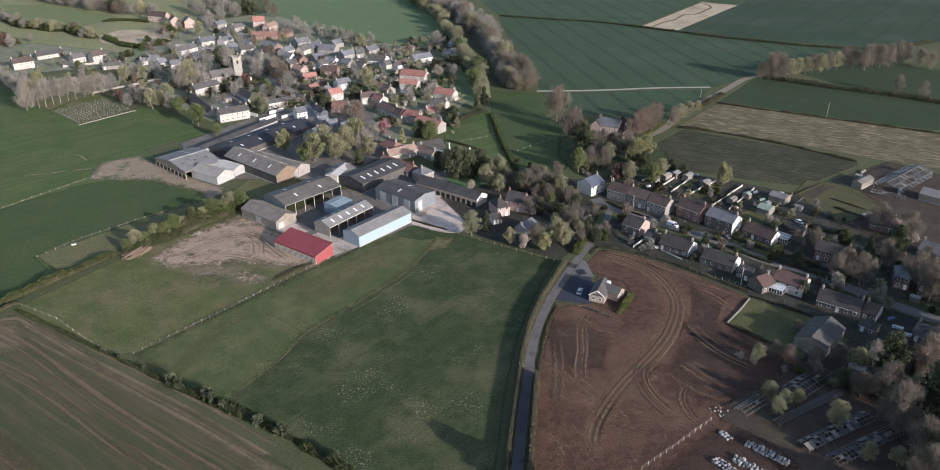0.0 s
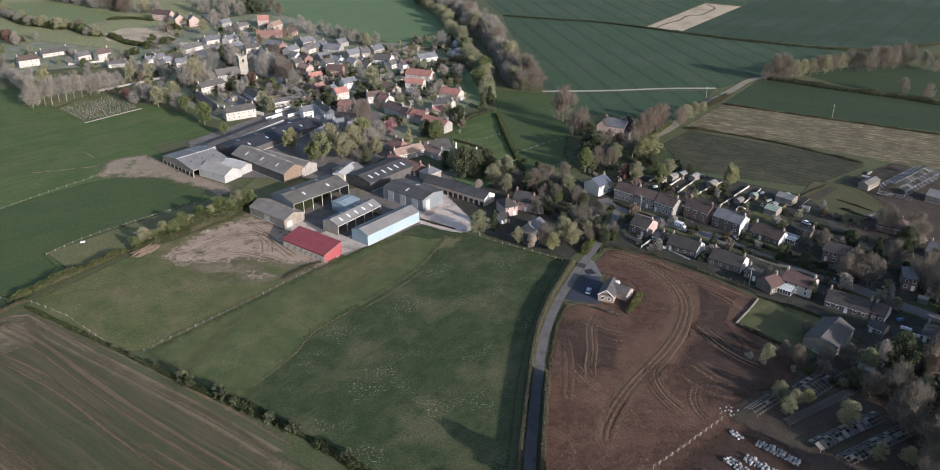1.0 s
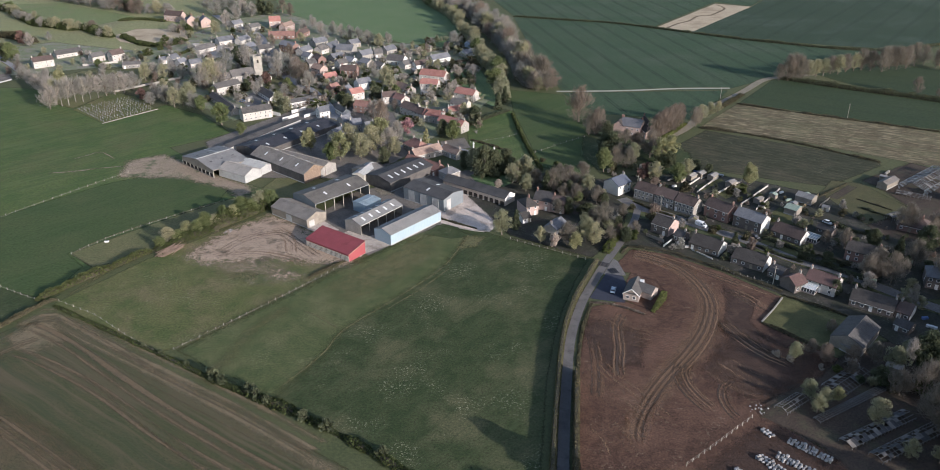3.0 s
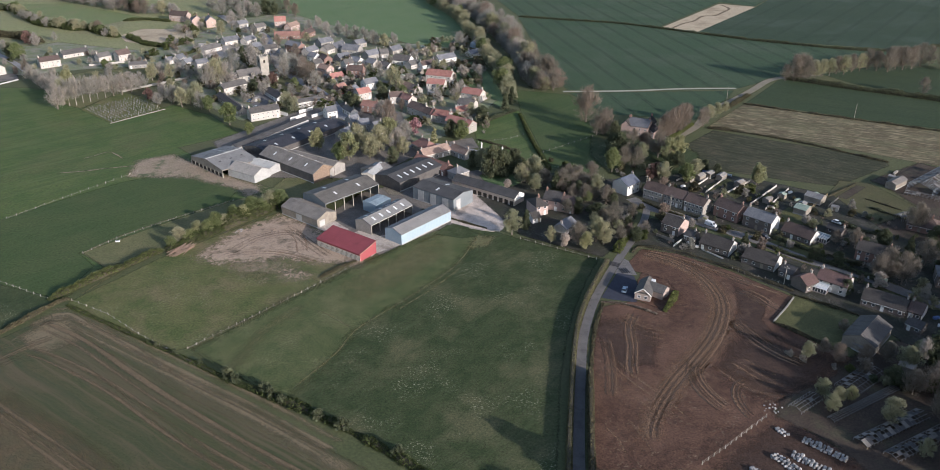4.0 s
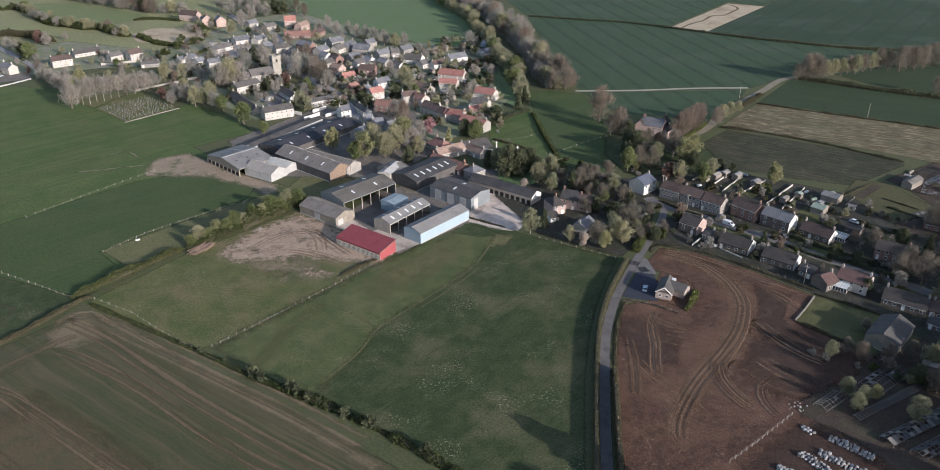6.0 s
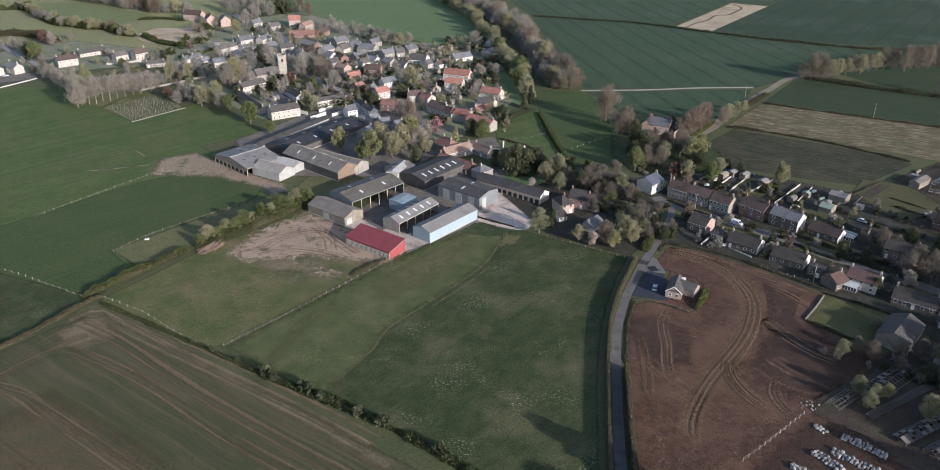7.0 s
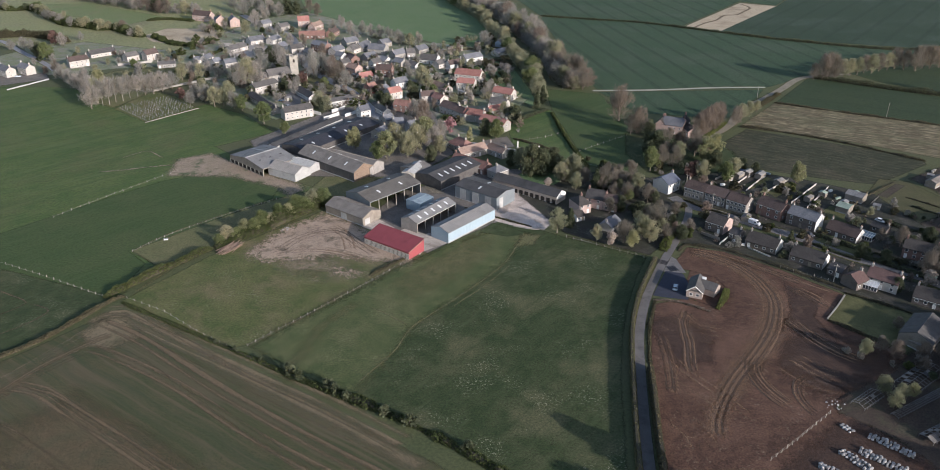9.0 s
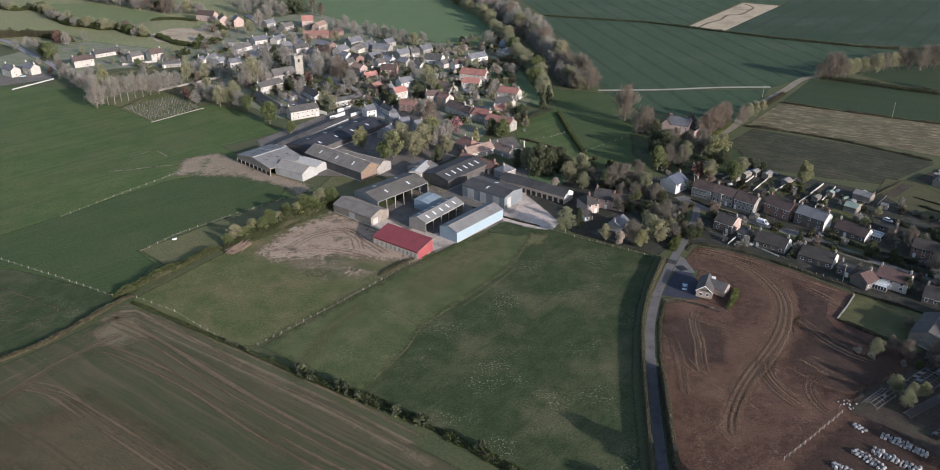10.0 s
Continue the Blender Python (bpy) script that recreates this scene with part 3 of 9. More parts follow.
def house(x, y, head, L, W, eave, top, wall, roof, label="", rows=0, hip=0, gable="", bays=0, chimneys=-1):
    rnd = random.Random(int(x * 13 + y * 7))
    head = (head + 90) % 180 - 90
    h = thing("house", x, y, head, label or f"{COLOUR[wall]} village house with {TILES[roof]} roof", "house")
    hipped = min(W / 2, L / 2 - 0.4) * hip
    if hip:
        g = Geo().box(-L / 2, L / 2, -W / 2, W / 2, 0, eave)
    else:
        g = Geo().prism([(-W / 2, 0), (W / 2, 0), (W / 2, eave), (0, top - 0.02), (-W / 2, eave)], -L / 2, L / 2)
    part("wall", g, wall, h)
    if gable:
        for s in (-1, 1):
            gg = Geo().prism([(-W / 2 - 0.02, 0), (W / 2 + 0.02, 0), (W / 2 + 0.02, eave), (0, top - 0.02), (-W / 2 - 0.02, eave)], s * L / 2, s * (L / 2 + 0.06))
            part("gable_render", gg, gable, h, f"{gable} painted gable wall")
    part("roof", roof_geo(L, W, eave, top, hipped), roof, h, f"{TILES[roof]} roof")
    # gutters along the eaves
    paint = "white_paint" if rnd.random() < 0.4 else "shade_and_dark_paint"
    for s in (-1, 1) if y < 430 else ():
        part("gutter", Geo().box(-L / 2, L / 2, s * (W / 2 + 0.3), s * (W / 2 + 0.4), eave - 0.28, eave - 0.18), paint, h)
    rows = rows or (2 if eave > 4.1 else 1)
    n = bays or max(2, int(L / 2.9))
    for s in (-1, 1):
        door_at = rnd.randrange(n)
        if y > 400 and s * (math.sin(radians(head)) * x - math.cos(radians(head)) * y) < 0:
            # the plain back of a cottage has its door alone
            add_door(h, (door_at + 0.5) / n * L - L / 2, s * W / 2, 0 if s > 0 else 180, "timber")
            continue
        for r in range(rows):
            z = 0.95 + r * (eave - 0.35) / rows
            for i in range(n):
                px = (i + 0.5) / n * L - L / 2
                if r == 0 and i == door_at:
                    add_door(h, px, s * W / 2, 0 if s > 0 else 180, "white_paint" if rnd.random() < 0.6 else "timber")
                else:
                    add_window(h, px, s * W / 2, z, 0 if s > 0 else 180, 1.3 if rows == 1 else 1.1, 1.15)
    for s in (-1, 1):
        if rnd.random() < 0.6 and not gable:
            for r in range(rows):
                add_window(h, s * L / 2, rnd.uniform(-0.2, 0.2) * W, 0.95 + r * (eave - 0.35) / rows, -90 * s, 1.0, 1.1)
    count = chimneys if chimneys >= 0 else (2 if L > 11 else 1)
    for s in ((-1, 1)[:count] if rnd.random() < 0.5 else (1, -1)[:count]):
        add_chimney(h, s * (L / 2 - 0.5 - hipped * 0.8), 0, top - 0.6, top + 1.1, "brick" if wall in ("brick", "pink") else "stone_grey" if wall in ("brick_grey", "white") else wall)
    return h


def barn(x, y, head, L, W, eave, rise, wall, roof, label="", lights=0, slopes=(-1, 1), strip=1.2, open_side=0, door=0, side="", bays=0, rust=0):
    """A farm shed of hollow walls: side -1 and 1 are the long walls."""
    head = (head + 90) % 180 - 90
    b = thing("farm_shed", x, y, head, label, "barn")
    t, top = 0.16, eave + rise
    for s in (-1, 1):
        g = Geo()
        if s == open_side:
            g.box(-L / 2, L / 2, s * W / 2 - t * (s > 0), s * W / 2 + t * (s < 0), eave - 0.5, eave)
            n = max(3, int(L / 4.6))
            for i in range(n + 1):
                px = -L / 2 + 0.15 + i * (L - 0.3) / n
                part("post", shared(("post", eave), lambda: Geo().box(-0.15, 0.15, -0.15, 0.15, 0, eave - 0.4).mesh("post", "pale_timber")), "", b, at=pose(px, s * (W / 2 - 0.15), 0))
        else:
            g.box(-L / 2, L / 2, s * W / 2 - t * (s > 0), s * W / 2 + t * (s < 0), 0, eave)
        part("wall", g, (side if side and s < 0 else wall), b)
        e = Geo().prism([(-W / 2 + t, 0), (W / 2 - t, 0), (W / 2 - t, eave), (0, top - 0.03), (-W / 2 + t, eave)], s * L / 2 - t * (s > 0), s * L / 2 + t * (s < 0))
        part("gable_wall", e, "rust" if rust and s > 0 else wall, b, "rusty curved sheet gable" if rust and s > 0 else "")
    # base course of blocks
    base = Geo()
    for s in (-1, 1):
        if s != open_side:
            base.box(-L / 2, L / 2, s * W / 2, s * (W / 2 + 0.04), 0, 0.5)
    if base.v:
        part("plinth", base, "pale_panel", b)
    part("roof", roof_geo(L, W, eave, top, 0, 0.25, 0.1, 0.15), roof, b, "profiled sheet roof")
    k = math.atan2(rise, W / 2)
    ribs = Geo()
    n = int(L / 1.1)
    for s in (-1, 1):
        for i in range(n + 1):
            px = -L / 2 + i * L / n
            ribs.bar((px, s * (W / 2 + 0.2), eave - rise * 0.4 / W + 0.15), (px, s * 0.12, top + 0.15), 0.022)
    part("roof_ribs", ribs, roof, b)
    for s in slopes:
        for i in range(lights):
            px = (i + 0.5) / lights * L * 0.86 - L * 0.43
            me = shared(("rooflight", W, strip), lambda: Geo().box(-0.5, 0.5, -min(strip, W * 0.18), min(strip, W * 0.18), 0, 0.05).mesh("rooflight", "skylight"))
            part("rooflight", me, "", b, at=pose(px, s * W * 0.25, eave + rise * 0.5 + 0.17 + 0.03, -s * math.degrees(k)))
    for i in range(door):
        px = (i + 0.5) / door * L * 0.9 - L * 0.45
        me = shared(("bigdoor", eave), lambda: Geo().box(-1.7, 1.7, -0.06, 0.06, 0.03, eave - 0.7).box(-1.8, -1.7, -0.06, 0.1, 0, eave - 0.6).box(1.7, 1.8, -0.06, 0.1, 0, eave - 0.6).mesh("sliding_door", "pale_panel"))
        part("sliding_door", me, "", b, "pale sliding door", at=pose(px, -W / 2, 0, 0, 0, 180))
    if door:
        me = shared(("enddoor", eave), lambda: Geo().box(-1.5, 1.5, -0.06, 0.06, 0.03, eave - 0.9).mesh("end_door", "pale_panel"))
        part("end_door", me, "", b, "pale roller door", at=pose(L / 2, -W / 4, 0, 0, 0, -90))
    # dark panels on the wall stand in for shaded feed openings
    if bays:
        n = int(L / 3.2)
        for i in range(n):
            me = shared("bay", lambda: Geo().box(-1.2, 1.2, -0.03, 0.03, 0, 1.9).mesh("feed_shade_panel", "shade_and_dark_paint"))
            part("feed_shade_panel", me, "", b, "dark panel standing for a shaded feed opening", at=pose(-L / 2 + (i + 0.5) * L / n, -W / 2, 0.15))
    return b


def cattle_shed(x, y, head, L, W, eave, rise):
    """A broad gabled cattle shed, open along one long side, with dark panels for feed openings in its front gable."""
    b = barn(x, y, head, L, W, eave, rise, "weathered_board", "grey_sheet", label="broad grey cattle shed with pale ridge and feed openings", open_side=-1)
    top, k = eave + rise, math.degrees(math.atan2(rise, W / 2))
    part("ridge_cap", Geo().prism([(-0.5, top + 0.1), (0.5, top + 0.1), (0, top + 0.3)], -L / 2 - 0.2, L / 2 + 0.2), "white_sheet", b, "pale ridge capping")
    part("joint_flashing", Geo().box(-0.3, 0.3, 0, W / 2, 0.0, 0.06), "white_sheet", b, "pale flashing across the roof", at=pose(L * 0.12, 0, top + 0.17, -k))
    vent = shared("dark_light", lambda: Geo().box(-0.6, 0.6, -0.5, 0.5, 0, 0.05).mesh("rooflight", "dark_sheet"))
    for s in (-1, 1):
        for i in range(3):
            part("rooflight", vent, "", b, "dirty rooflight", at=pose((i - 1) * L * 0.3, s * W * 0.22, eave + rise * 0.56 + 0.16, -s * k))
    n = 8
    # flat dark panels take the place of shade inside the feed gaps
    gap = shared("feed_gap", lambda: Geo().box(-0.06, 0.03, -1.25, 1.25, 0, 1.7).mesh("feed_shade_panel", "shade_and_dark_paint"))
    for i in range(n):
        part("feed_shade_panel", gap, "", b, "dark panel standing for a shaded feed opening", at=pose(-L / 2, (i + 0.5) * W / n - W / 2, 0.5))
    post = shared("feed_post", lambda: Geo().box(-0.12, 0.12, -0.12, 0.12, 0, 2.4).mesh("post", "pale_timber"))
    for i in range(n + 1):
        part("post", post, "", b, at=pose(-L / 2 - 0.12, i * (W - 0.3) / n - W / 2 + 0.15, 0))
    return b


def wide_barn(x, y, head, L, W, eave, top, wall, roof, **k):
    return barn(x, y, head, L, W, eave, top - eave, wall, roof, **k)


def stable_range(x, y, head, L, W, eave, top, wall, roof, label=""):
    b = barn(x, y, head, L, W, eave, top - eave, wall, roof, label=label)
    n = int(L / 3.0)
    # each stall is a dark panel in place of its shaded inside
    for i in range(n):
        me = shared("stall", lambda: Geo().box(-1.0, 1.0, -0.04, 0.04, 0, 2.2).mesh("stall_shade_panel", "shade_and_dark_paint"))
        part("stall_shade_panel", me, "", b, "dark panel standing for a shaded open stall", at=pose(-L / 2 + (i + 0.5) * L / n, -W / 2, 0.02))
    part("end_trim", Geo().prism([(-W / 2, 2.3), (W / 2, 2.3), (W / 2, eave), (0, top), (-W / 2, eave)], L / 2 + 0.01, L / 2 + 0.07), "white_paint", b, "white boarded gable end")
    return b


def red_shed(x, y, head, L, W, low, high):
    """A single-pitch shed; its low side faces -y."""
    head = (head + 90) % 180 - 90
    b = thing("red_shed", x, y, head, "long open-sided shed with bright red steel roof", "barn")
    t = 0.15
    part("front_wall", Geo().box(-L / 2, L / 2, -W / 2, -W / 2 + t, 0, low - 0.9), "cream_board", b, "whitish block front wall")
    slits = Geo()
    n = 34
    for i in range(n):
        px = -L / 2 + (i + 0.5) * L / n
        slits.box(px - 0.1, px + 0.1, -W / 2 - 0.03, -W / 2, 0.15, low - 1.0 - 0.5 * ((i * 7) % 5) / 5)
    part("board_gaps", slits, "dark_board", b, "dark gaps between upright boards")
    part("front_sheet", Geo().box(-L / 2, L / 2, -W / 2 - 0.02, -W / 2 + t, low - 0.9, low), "red_steel", b)
    part("back_wall", Geo().box(-L / 2, L / 2, W / 2 - t, W / 2, 0, high), "red_steel", b)
    for s in (-1, 1):
        part("end_wall", Geo().prism([(-W / 2 + t, 0), (W / 2 - t, 0), (W / 2 - t, high - 0.02), (-W / 2 + t, low - 0.02)], s * L / 2 - t * (s > 0), s * L / 2 + t * (s < 0)), "red_steel", b)
    g = Geo()
    a, c = (-W / 2 - 0.3, low - 0.07), (W / 2 + 0.2, high + 0.05)
    g.prism([a, c, (c[0], c[1] + 0.12), (a[0], a[1] + 0.12)], -L / 2 - 0.2, L / 2 + 0.2)
    part("roof", g, "red_sheet", b, "bright red profiled steel roof")
    g = Geo()
    for i in range(19):
        px = -L / 2 + i * L / 18
        g.bar((px, a[0], a[1] + 0.13), (px, c[0], c[1] + 0.13), 0.03)
    part("roof_ribs", g, "red_sheet", b)
    part("barge_trim", Geo().bar((L / 2 + 0.24, a[0], a[1] + 0.06), (L / 2 + 0.24, c[0], c[1] + 0.06), 0.1), "pot_clay", b, "pale barge board")
    return b


def bungalow(x, y, head, L, wx, wy, whead, wL):
    """The new house by the lane: a front gable block and a wing across it."""
    h = thing("bungalow", x, y, head, "small pale brick bungalow with brown tiled gable roofs", "house")
    part("wall", Geo().prism([(-2.9, 0), (2.9, 0), (2.9, 2.7), (0, 4.9), (-2.9, 2.7)], -L / 2, L / 2), "pale_brick", h)
    part("roof", roof_geo(L, 5.8, 2.7, 4.9), "slate_brown", h)
    off = Matrix.Rotation(-radians(head), 4, "Z") @ Matrix.Translation((wx - x, wy - y, 0)) @ Matrix.Rotation(radians(whead), 4, "Z")
    wing = part("wing", Geo().prism([(-2.7, 0), (2.7, 0), (2.7, 2.7), (0, 4.5), (-2.7, 2.7)], -wL / 2, wL / 2), "pale_brick", h, at=off)
    part("wing_roof", roof_geo(wL, 5.4, 2.7, 4.5), "slate_brown", wing)
    part("gable_band", Geo().prism([(-2.6, 2.85), (2.6, 2.85), (1.7, 3.55), (-1.7, 3.55)], -L / 2 - 0.08, -L / 2), "slate_brown", h, "hanging tile band on the gable")
    for s in (-1, 1):
        part("barge_board", Geo().bar((-L / 2 - 0.25, s * 3.15, 2.6), (-L / 2 - 0.25, 0, 5.05), 0.12), "white_paint", h, "white barge board")
    for yy in (-1.2, 1.2):
        add_window(h, -L / 2, yy, 0.9, 90, 1.3, 1.2)
    add_window(h, 0.5, -2.9, 0.9, 180)
    add_window(h, 0.5, 2.9, 0.9, 0)
    part("dormer", Geo().box(L / 2 - 2.8, L / 2 - 0.4, -2.7, -1.2, 2.9, 4.3), "white_paint", h, "white flat-roofed dormer")
    return h


def church(x, y, nx, ny):
    head = math.degrees(math.atan2(ny - y, nx - x))
    c = thing("church", x, y, head, "pale stone parish church with pinnacled square tower", "church")
    w = 3.0
    t = part("tower", Geo().box(-w, w, -w, w, 0, 15.5).box(-w - 0.25, w + 0.25, -w - 0.25, w + 0.25, 10.2, 10.5).box(-w - 0.2, w + 0.2, -w - 0.2, w + 0.2, 15.2, 15.6), "stone_tower", c)
    cren = shared("cren", lambda: Geo().box(-0.45, 0.45, -0.25, 0.25, 0, 0.9).mesh("merlon", "stone_tower"))
    for i in (-2, -0.7, 0.7, 2):
        for s in (-1, 1):
            part("merlon", cren, "", t, at=pose(i, s * (w - 0.1), 15.6))
            part("merlon", cren, "", t, at=pose(s * (w - 0.1), i, 15.6, 0, 0, 90))
    pin = shared("pinnacle", lambda: Geo().box(-0.35, 0.35, -0.35, 0.35, 0, 1.4).tube((0, 0, 1.4), (0, 0, 3.2), 0.4, 0.05, 4).mesh("pinnacle", "stone_tower"))
    for i in (-1, 1):
        for j in (-1, 1):
            part("pinnacle", pin, "", t, at=pose(i * w, j * w, 15.4))
    # dark panels stand for the shade behind the belfry openings
    lou = shared("louvre", lambda: Geo().box(-0.7, 0.7, -0.05, 0.06, 0, 2.2).mesh("belfry_shade_panel", "shade_and_dark_paint"))
    for a in (0, 90, 180, 270):
        part("belfry_shade_panel", lou, "", t, at=pose(0, 0, 11.6, 0, 0, a) @ pose(0, w, 0))
    part("nave", Geo().prism([(-4.2, 0), (4.2, 0), (4.2, 5), (0, 8.6), (-4.2, 5)], 3, 20), "stone", c)
    part("nave_roof", roof_geo(17, 8.4, 5, 8.6), "slate_brown", c, at=pose(11.5, 0, 0))
    part("chancel", Geo().prism([(-3.3, 0), (3.3, 0), (3.3, 4.2), (0, 7), (-3.3, 4.2)], 20, 28), "stone", c)
    part("chancel_roof", roof_geo(8, 6.6, 4.2, 7), "slate_brown", c, at=pose(24, 0, 0))
    for i in range(4):
        for s in (-1, 1):
            add_window(c, 5.5 + i * 3.8, s * 4.2, 1.8, 0 if s > 0 else 180, 1.1, 2.2)
    return c


# ---- ground ----
gm = bpy.data.meshes.new("ground")
gm.from_pydata([(-4000, -4000, 0), (4000, -4000, 0), (4000, 4000, 0), (-4000, 4000, 0)], [], [(0, 1, 2, 3)])
gm.materials.append(MATS["open_country"])
tagged(new("ground", gm), "broad flat farmland under green crops", "ground", kind="structure")


# ---- plants ----
def leaf_cloud(name, material, seed, count, size, lobes, width, low, twig=0.0, cone=False, flat=1.0):
    """Many small leaves or twigs in uneven lobes; 10 m high in all."""
    r = np.random.default_rng(seed)
    ang = r.uniform(0, 2 * np.pi, lobes)
    zz = r.uniform(0, 1, lobes)
    if cone:
        rad = (1 - zz) ** 0.8 * r.uniform(0.55, 1.0, lobes)
        lobe_r = 0.35 + 0.9 * (1 - zz) * width / 3
    else:
        rad = np.sqrt(np.clip(1 - (2 * zz - 0.9) ** 2, 0.05, 1)) * r.uniform(0.25, 0.95, lobes)
        lobe_r = r.uniform(0.55, 1.25, lobes) * width / 3.2
    c = np.stack([np.cos(ang) * rad * width, np.sin(ang) * rad * width, low + zz * (9.6 - low)], 1)
    k = r.integers(0, lobes, count)
    d = r.normal(size=(count, 3))
    d /= np.linalg.norm(d, axis=1)[:, None]
    # a third of the leaves stand out past their lobe, for a loose outline
    loose = np.where(r.random(count) < 0.35, r.uniform(1.0, 1.6, count), 1.0)
    p = c[k] + d * (lobe_r[k] * r.uniform(0.35, 1.0, count) ** 0.5 * loose)[:, None] * np.array([1, 1, flat])
    p[:, 2] = np.clip(p[:, 2], low * 0.6, 10)
    if twig:
        out = p - np.array([0, 0, low])
        out /= np.linalg.norm(out, axis=1)[:, None]
        a = out + r.normal(size=(count, 3)) * 0.55
        a[:, 2] += 0.3
    else:
        a = r.normal(size=(count, 3))
    a /= np.linalg.norm(a, axis=1)[:, None]
    b = np.cross(a, r.normal(size=(count, 3)))
    b /= np.linalg.norm(b, axis=1)[:, None]
    s = size * r.uniform(0.6, 1.3, count)
    la, lb = (s * 1.0, s * twig) if twig else (s * 0.6, s * 0.45)
    a, b = a * la[:, None], b * lb[:, None]
    v = np.stack([p - a - b * 0.6, p - a * 0.2 + b, p + a + b * 0.5, p + a * 0.3 - b], 1).reshape(-1, 3)
    me = bpy.data.meshes.new(name)
    me.from_pydata(v.tolist(), [], np.arange(count * 4).reshape(-1, 4).tolist())
    me.materials.append(MATS[material])
    return me, c


def stem_mesh(material, seed, tips, low, thick, height=6.5):
    r = random.Random(seed)
    g = Geo()
    bend = Vector((r.uniform(-0.3, 0.3), r.uniform(-0.3, 0.3), 0))
    mid, top = Vector((0, 0, low)) + bend * 0.5, Vector((0, 0, height)) + bend
    g.tube((0, 0, -0.05), (0, 0, 0.35), thick * 1.5, thick, 8).tube((0, 0, 0.35), mid, thick, thick * 0.75, 7).tube(mid, top, thick * 0.75, thick * 0.2, 6)
    for t in tips:
        t = Vector(t)
        s = mid.lerp(top, r.uniform(0, 0.7))
        if t.z > s.z - 0.5:
            e = s.lerp(t, 0.55) + Vector((0, 0, 0.25))
            g.tube(s, e, thick * 0.35, thick * 0.2, 5).tube(e, t, thick * 0.2, thick * 0.06, 4)
    return g.mesh("trunk", material)


PLANTS = {
    # kind: leaf material, count, size, lobes, width, low, twig, cone, bark, name, label
    "bare": ("twig", 2800, 0.85, 54, 3.7, 1.9, 0.04, False, "bark", "bare_tree", "bare spring tree with grey-brown twigs"),
    "red_bare": ("twig_red", 3000, 0.8, 60, 3.3, 1.3, 0.042, False, "bark", "bare_tree", "bare tree with reddish brown twigs"),
    "birch": ("twig", 1500, 0.85, 34, 2.6, 3.4, 0.045, False, "pale_bark", "birch_tree", "bare slender tree with a pale trunk"),
    "olive": ("twig_olive", 4000, 0.44, 44, 3.6, 2.0, 0.16, False, "bark", "budding_tree", "tree with sparse olive spring buds"),
    "green": ("leaf_green", 4200, 0.44, 46, 3.7, 2.0, 0.0, False, "bark", "leafy_tree", "tree in fresh green spring leaf"),
    "yellow": ("leaf_yellow", 4000, 0.43, 44, 3.5, 2.0, 0.0, False, "bark", "leafy_tree", "tree with yellow-green spring leaves"),
    "ever": ("leaf_ever", 4400, 0.46, 50, 3.8, 0.8, 0.0, False, "bark", "evergreen_tree", "dense dark evergreen broad tree"),
    "conifer": ("leaf_ever", 1800, 0.75, 50, 2.3, 0.6, 0.0, True, "bark", "conifer", "dark green pointed conifer tree"),
    "gold": ("leaf_yellow", 1500, 0.7, 46, 2.2, 0.5, 0.0, True, "bark", "conifer", "small pointed golden-green conifer"),
    "blossom": ("blossom", 1500, 0.8, 26, 4.2, 1.8, 0.0, False, "bark", "blossom_tree", "small tree in pale white blossom"),
    "pink": ("blossom_pink", 1500, 0.8, 26, 4.2, 1.8, 0.0, False, "bark", "blossom_tree", "tree in pink blossom"),
    "copper": ("leaf_red", 1700, 0.8, 28, 4.0, 1.6, 0.0, False, "bark", "copper_tree", "small tree with copper-red leaves"),
    "willow": ("twig_olive", 2200, 1.5, 26, 4.0, 1.0, 0.08, False, "bark", "willow", "willow with drooping olive-brown twigs"),
    "poplar": ("twig_red", 2600, 0.8, 34, 1.9, 1.2, 0.08, False, "bark", "tall_bare_tree", "tall narrow bare brown tree"),
}


def tree(x, y, h, kind, group="", wide=1.0):
    leaf, count, size, lobes, width, low, twig, cone, bark, name, label = PLANTS[kind]
    # bare trees to the right get dimmer twigs, for the weaker light there
    if kind == "bare" and x > 12:
        leaf = "twig_dim"
        kind = "dull_bare"
    rnd = random.Random(int(x * 31 + y * 17))
    far = y > 430
    v = rnd.randrange(3)

    def build():
        seed = v * 7 + len(kind) * 3 + (100 if far else 0)
        n, s = (int(count * 0.45), size * 1.4) if far else (count, size)
        me, tips = leaf_cloud("crown", leaf, seed, n, s, lobes, width, low, twig * (0.8 if far else 1), cone)
        return me, stem_mesh(bark, seed, tips[::3] if not cone else [], low, 0.24 if kind != "birch" else 0.11, 6.5 if not cone else 9.0)
    me, stem = shared((kind, v, far), build)
    t = thing(name, x, y, rnd.uniform(0, 360), label, "tree", group)
    k = h / 10
    t.scale = (k * wide * rnd.uniform(0.9, 1.12), k * wide * rnd.uniform(0.9, 1.12), k)
    part("trunk", stem, "", t)
    part("crown", me, "", t)
    return t


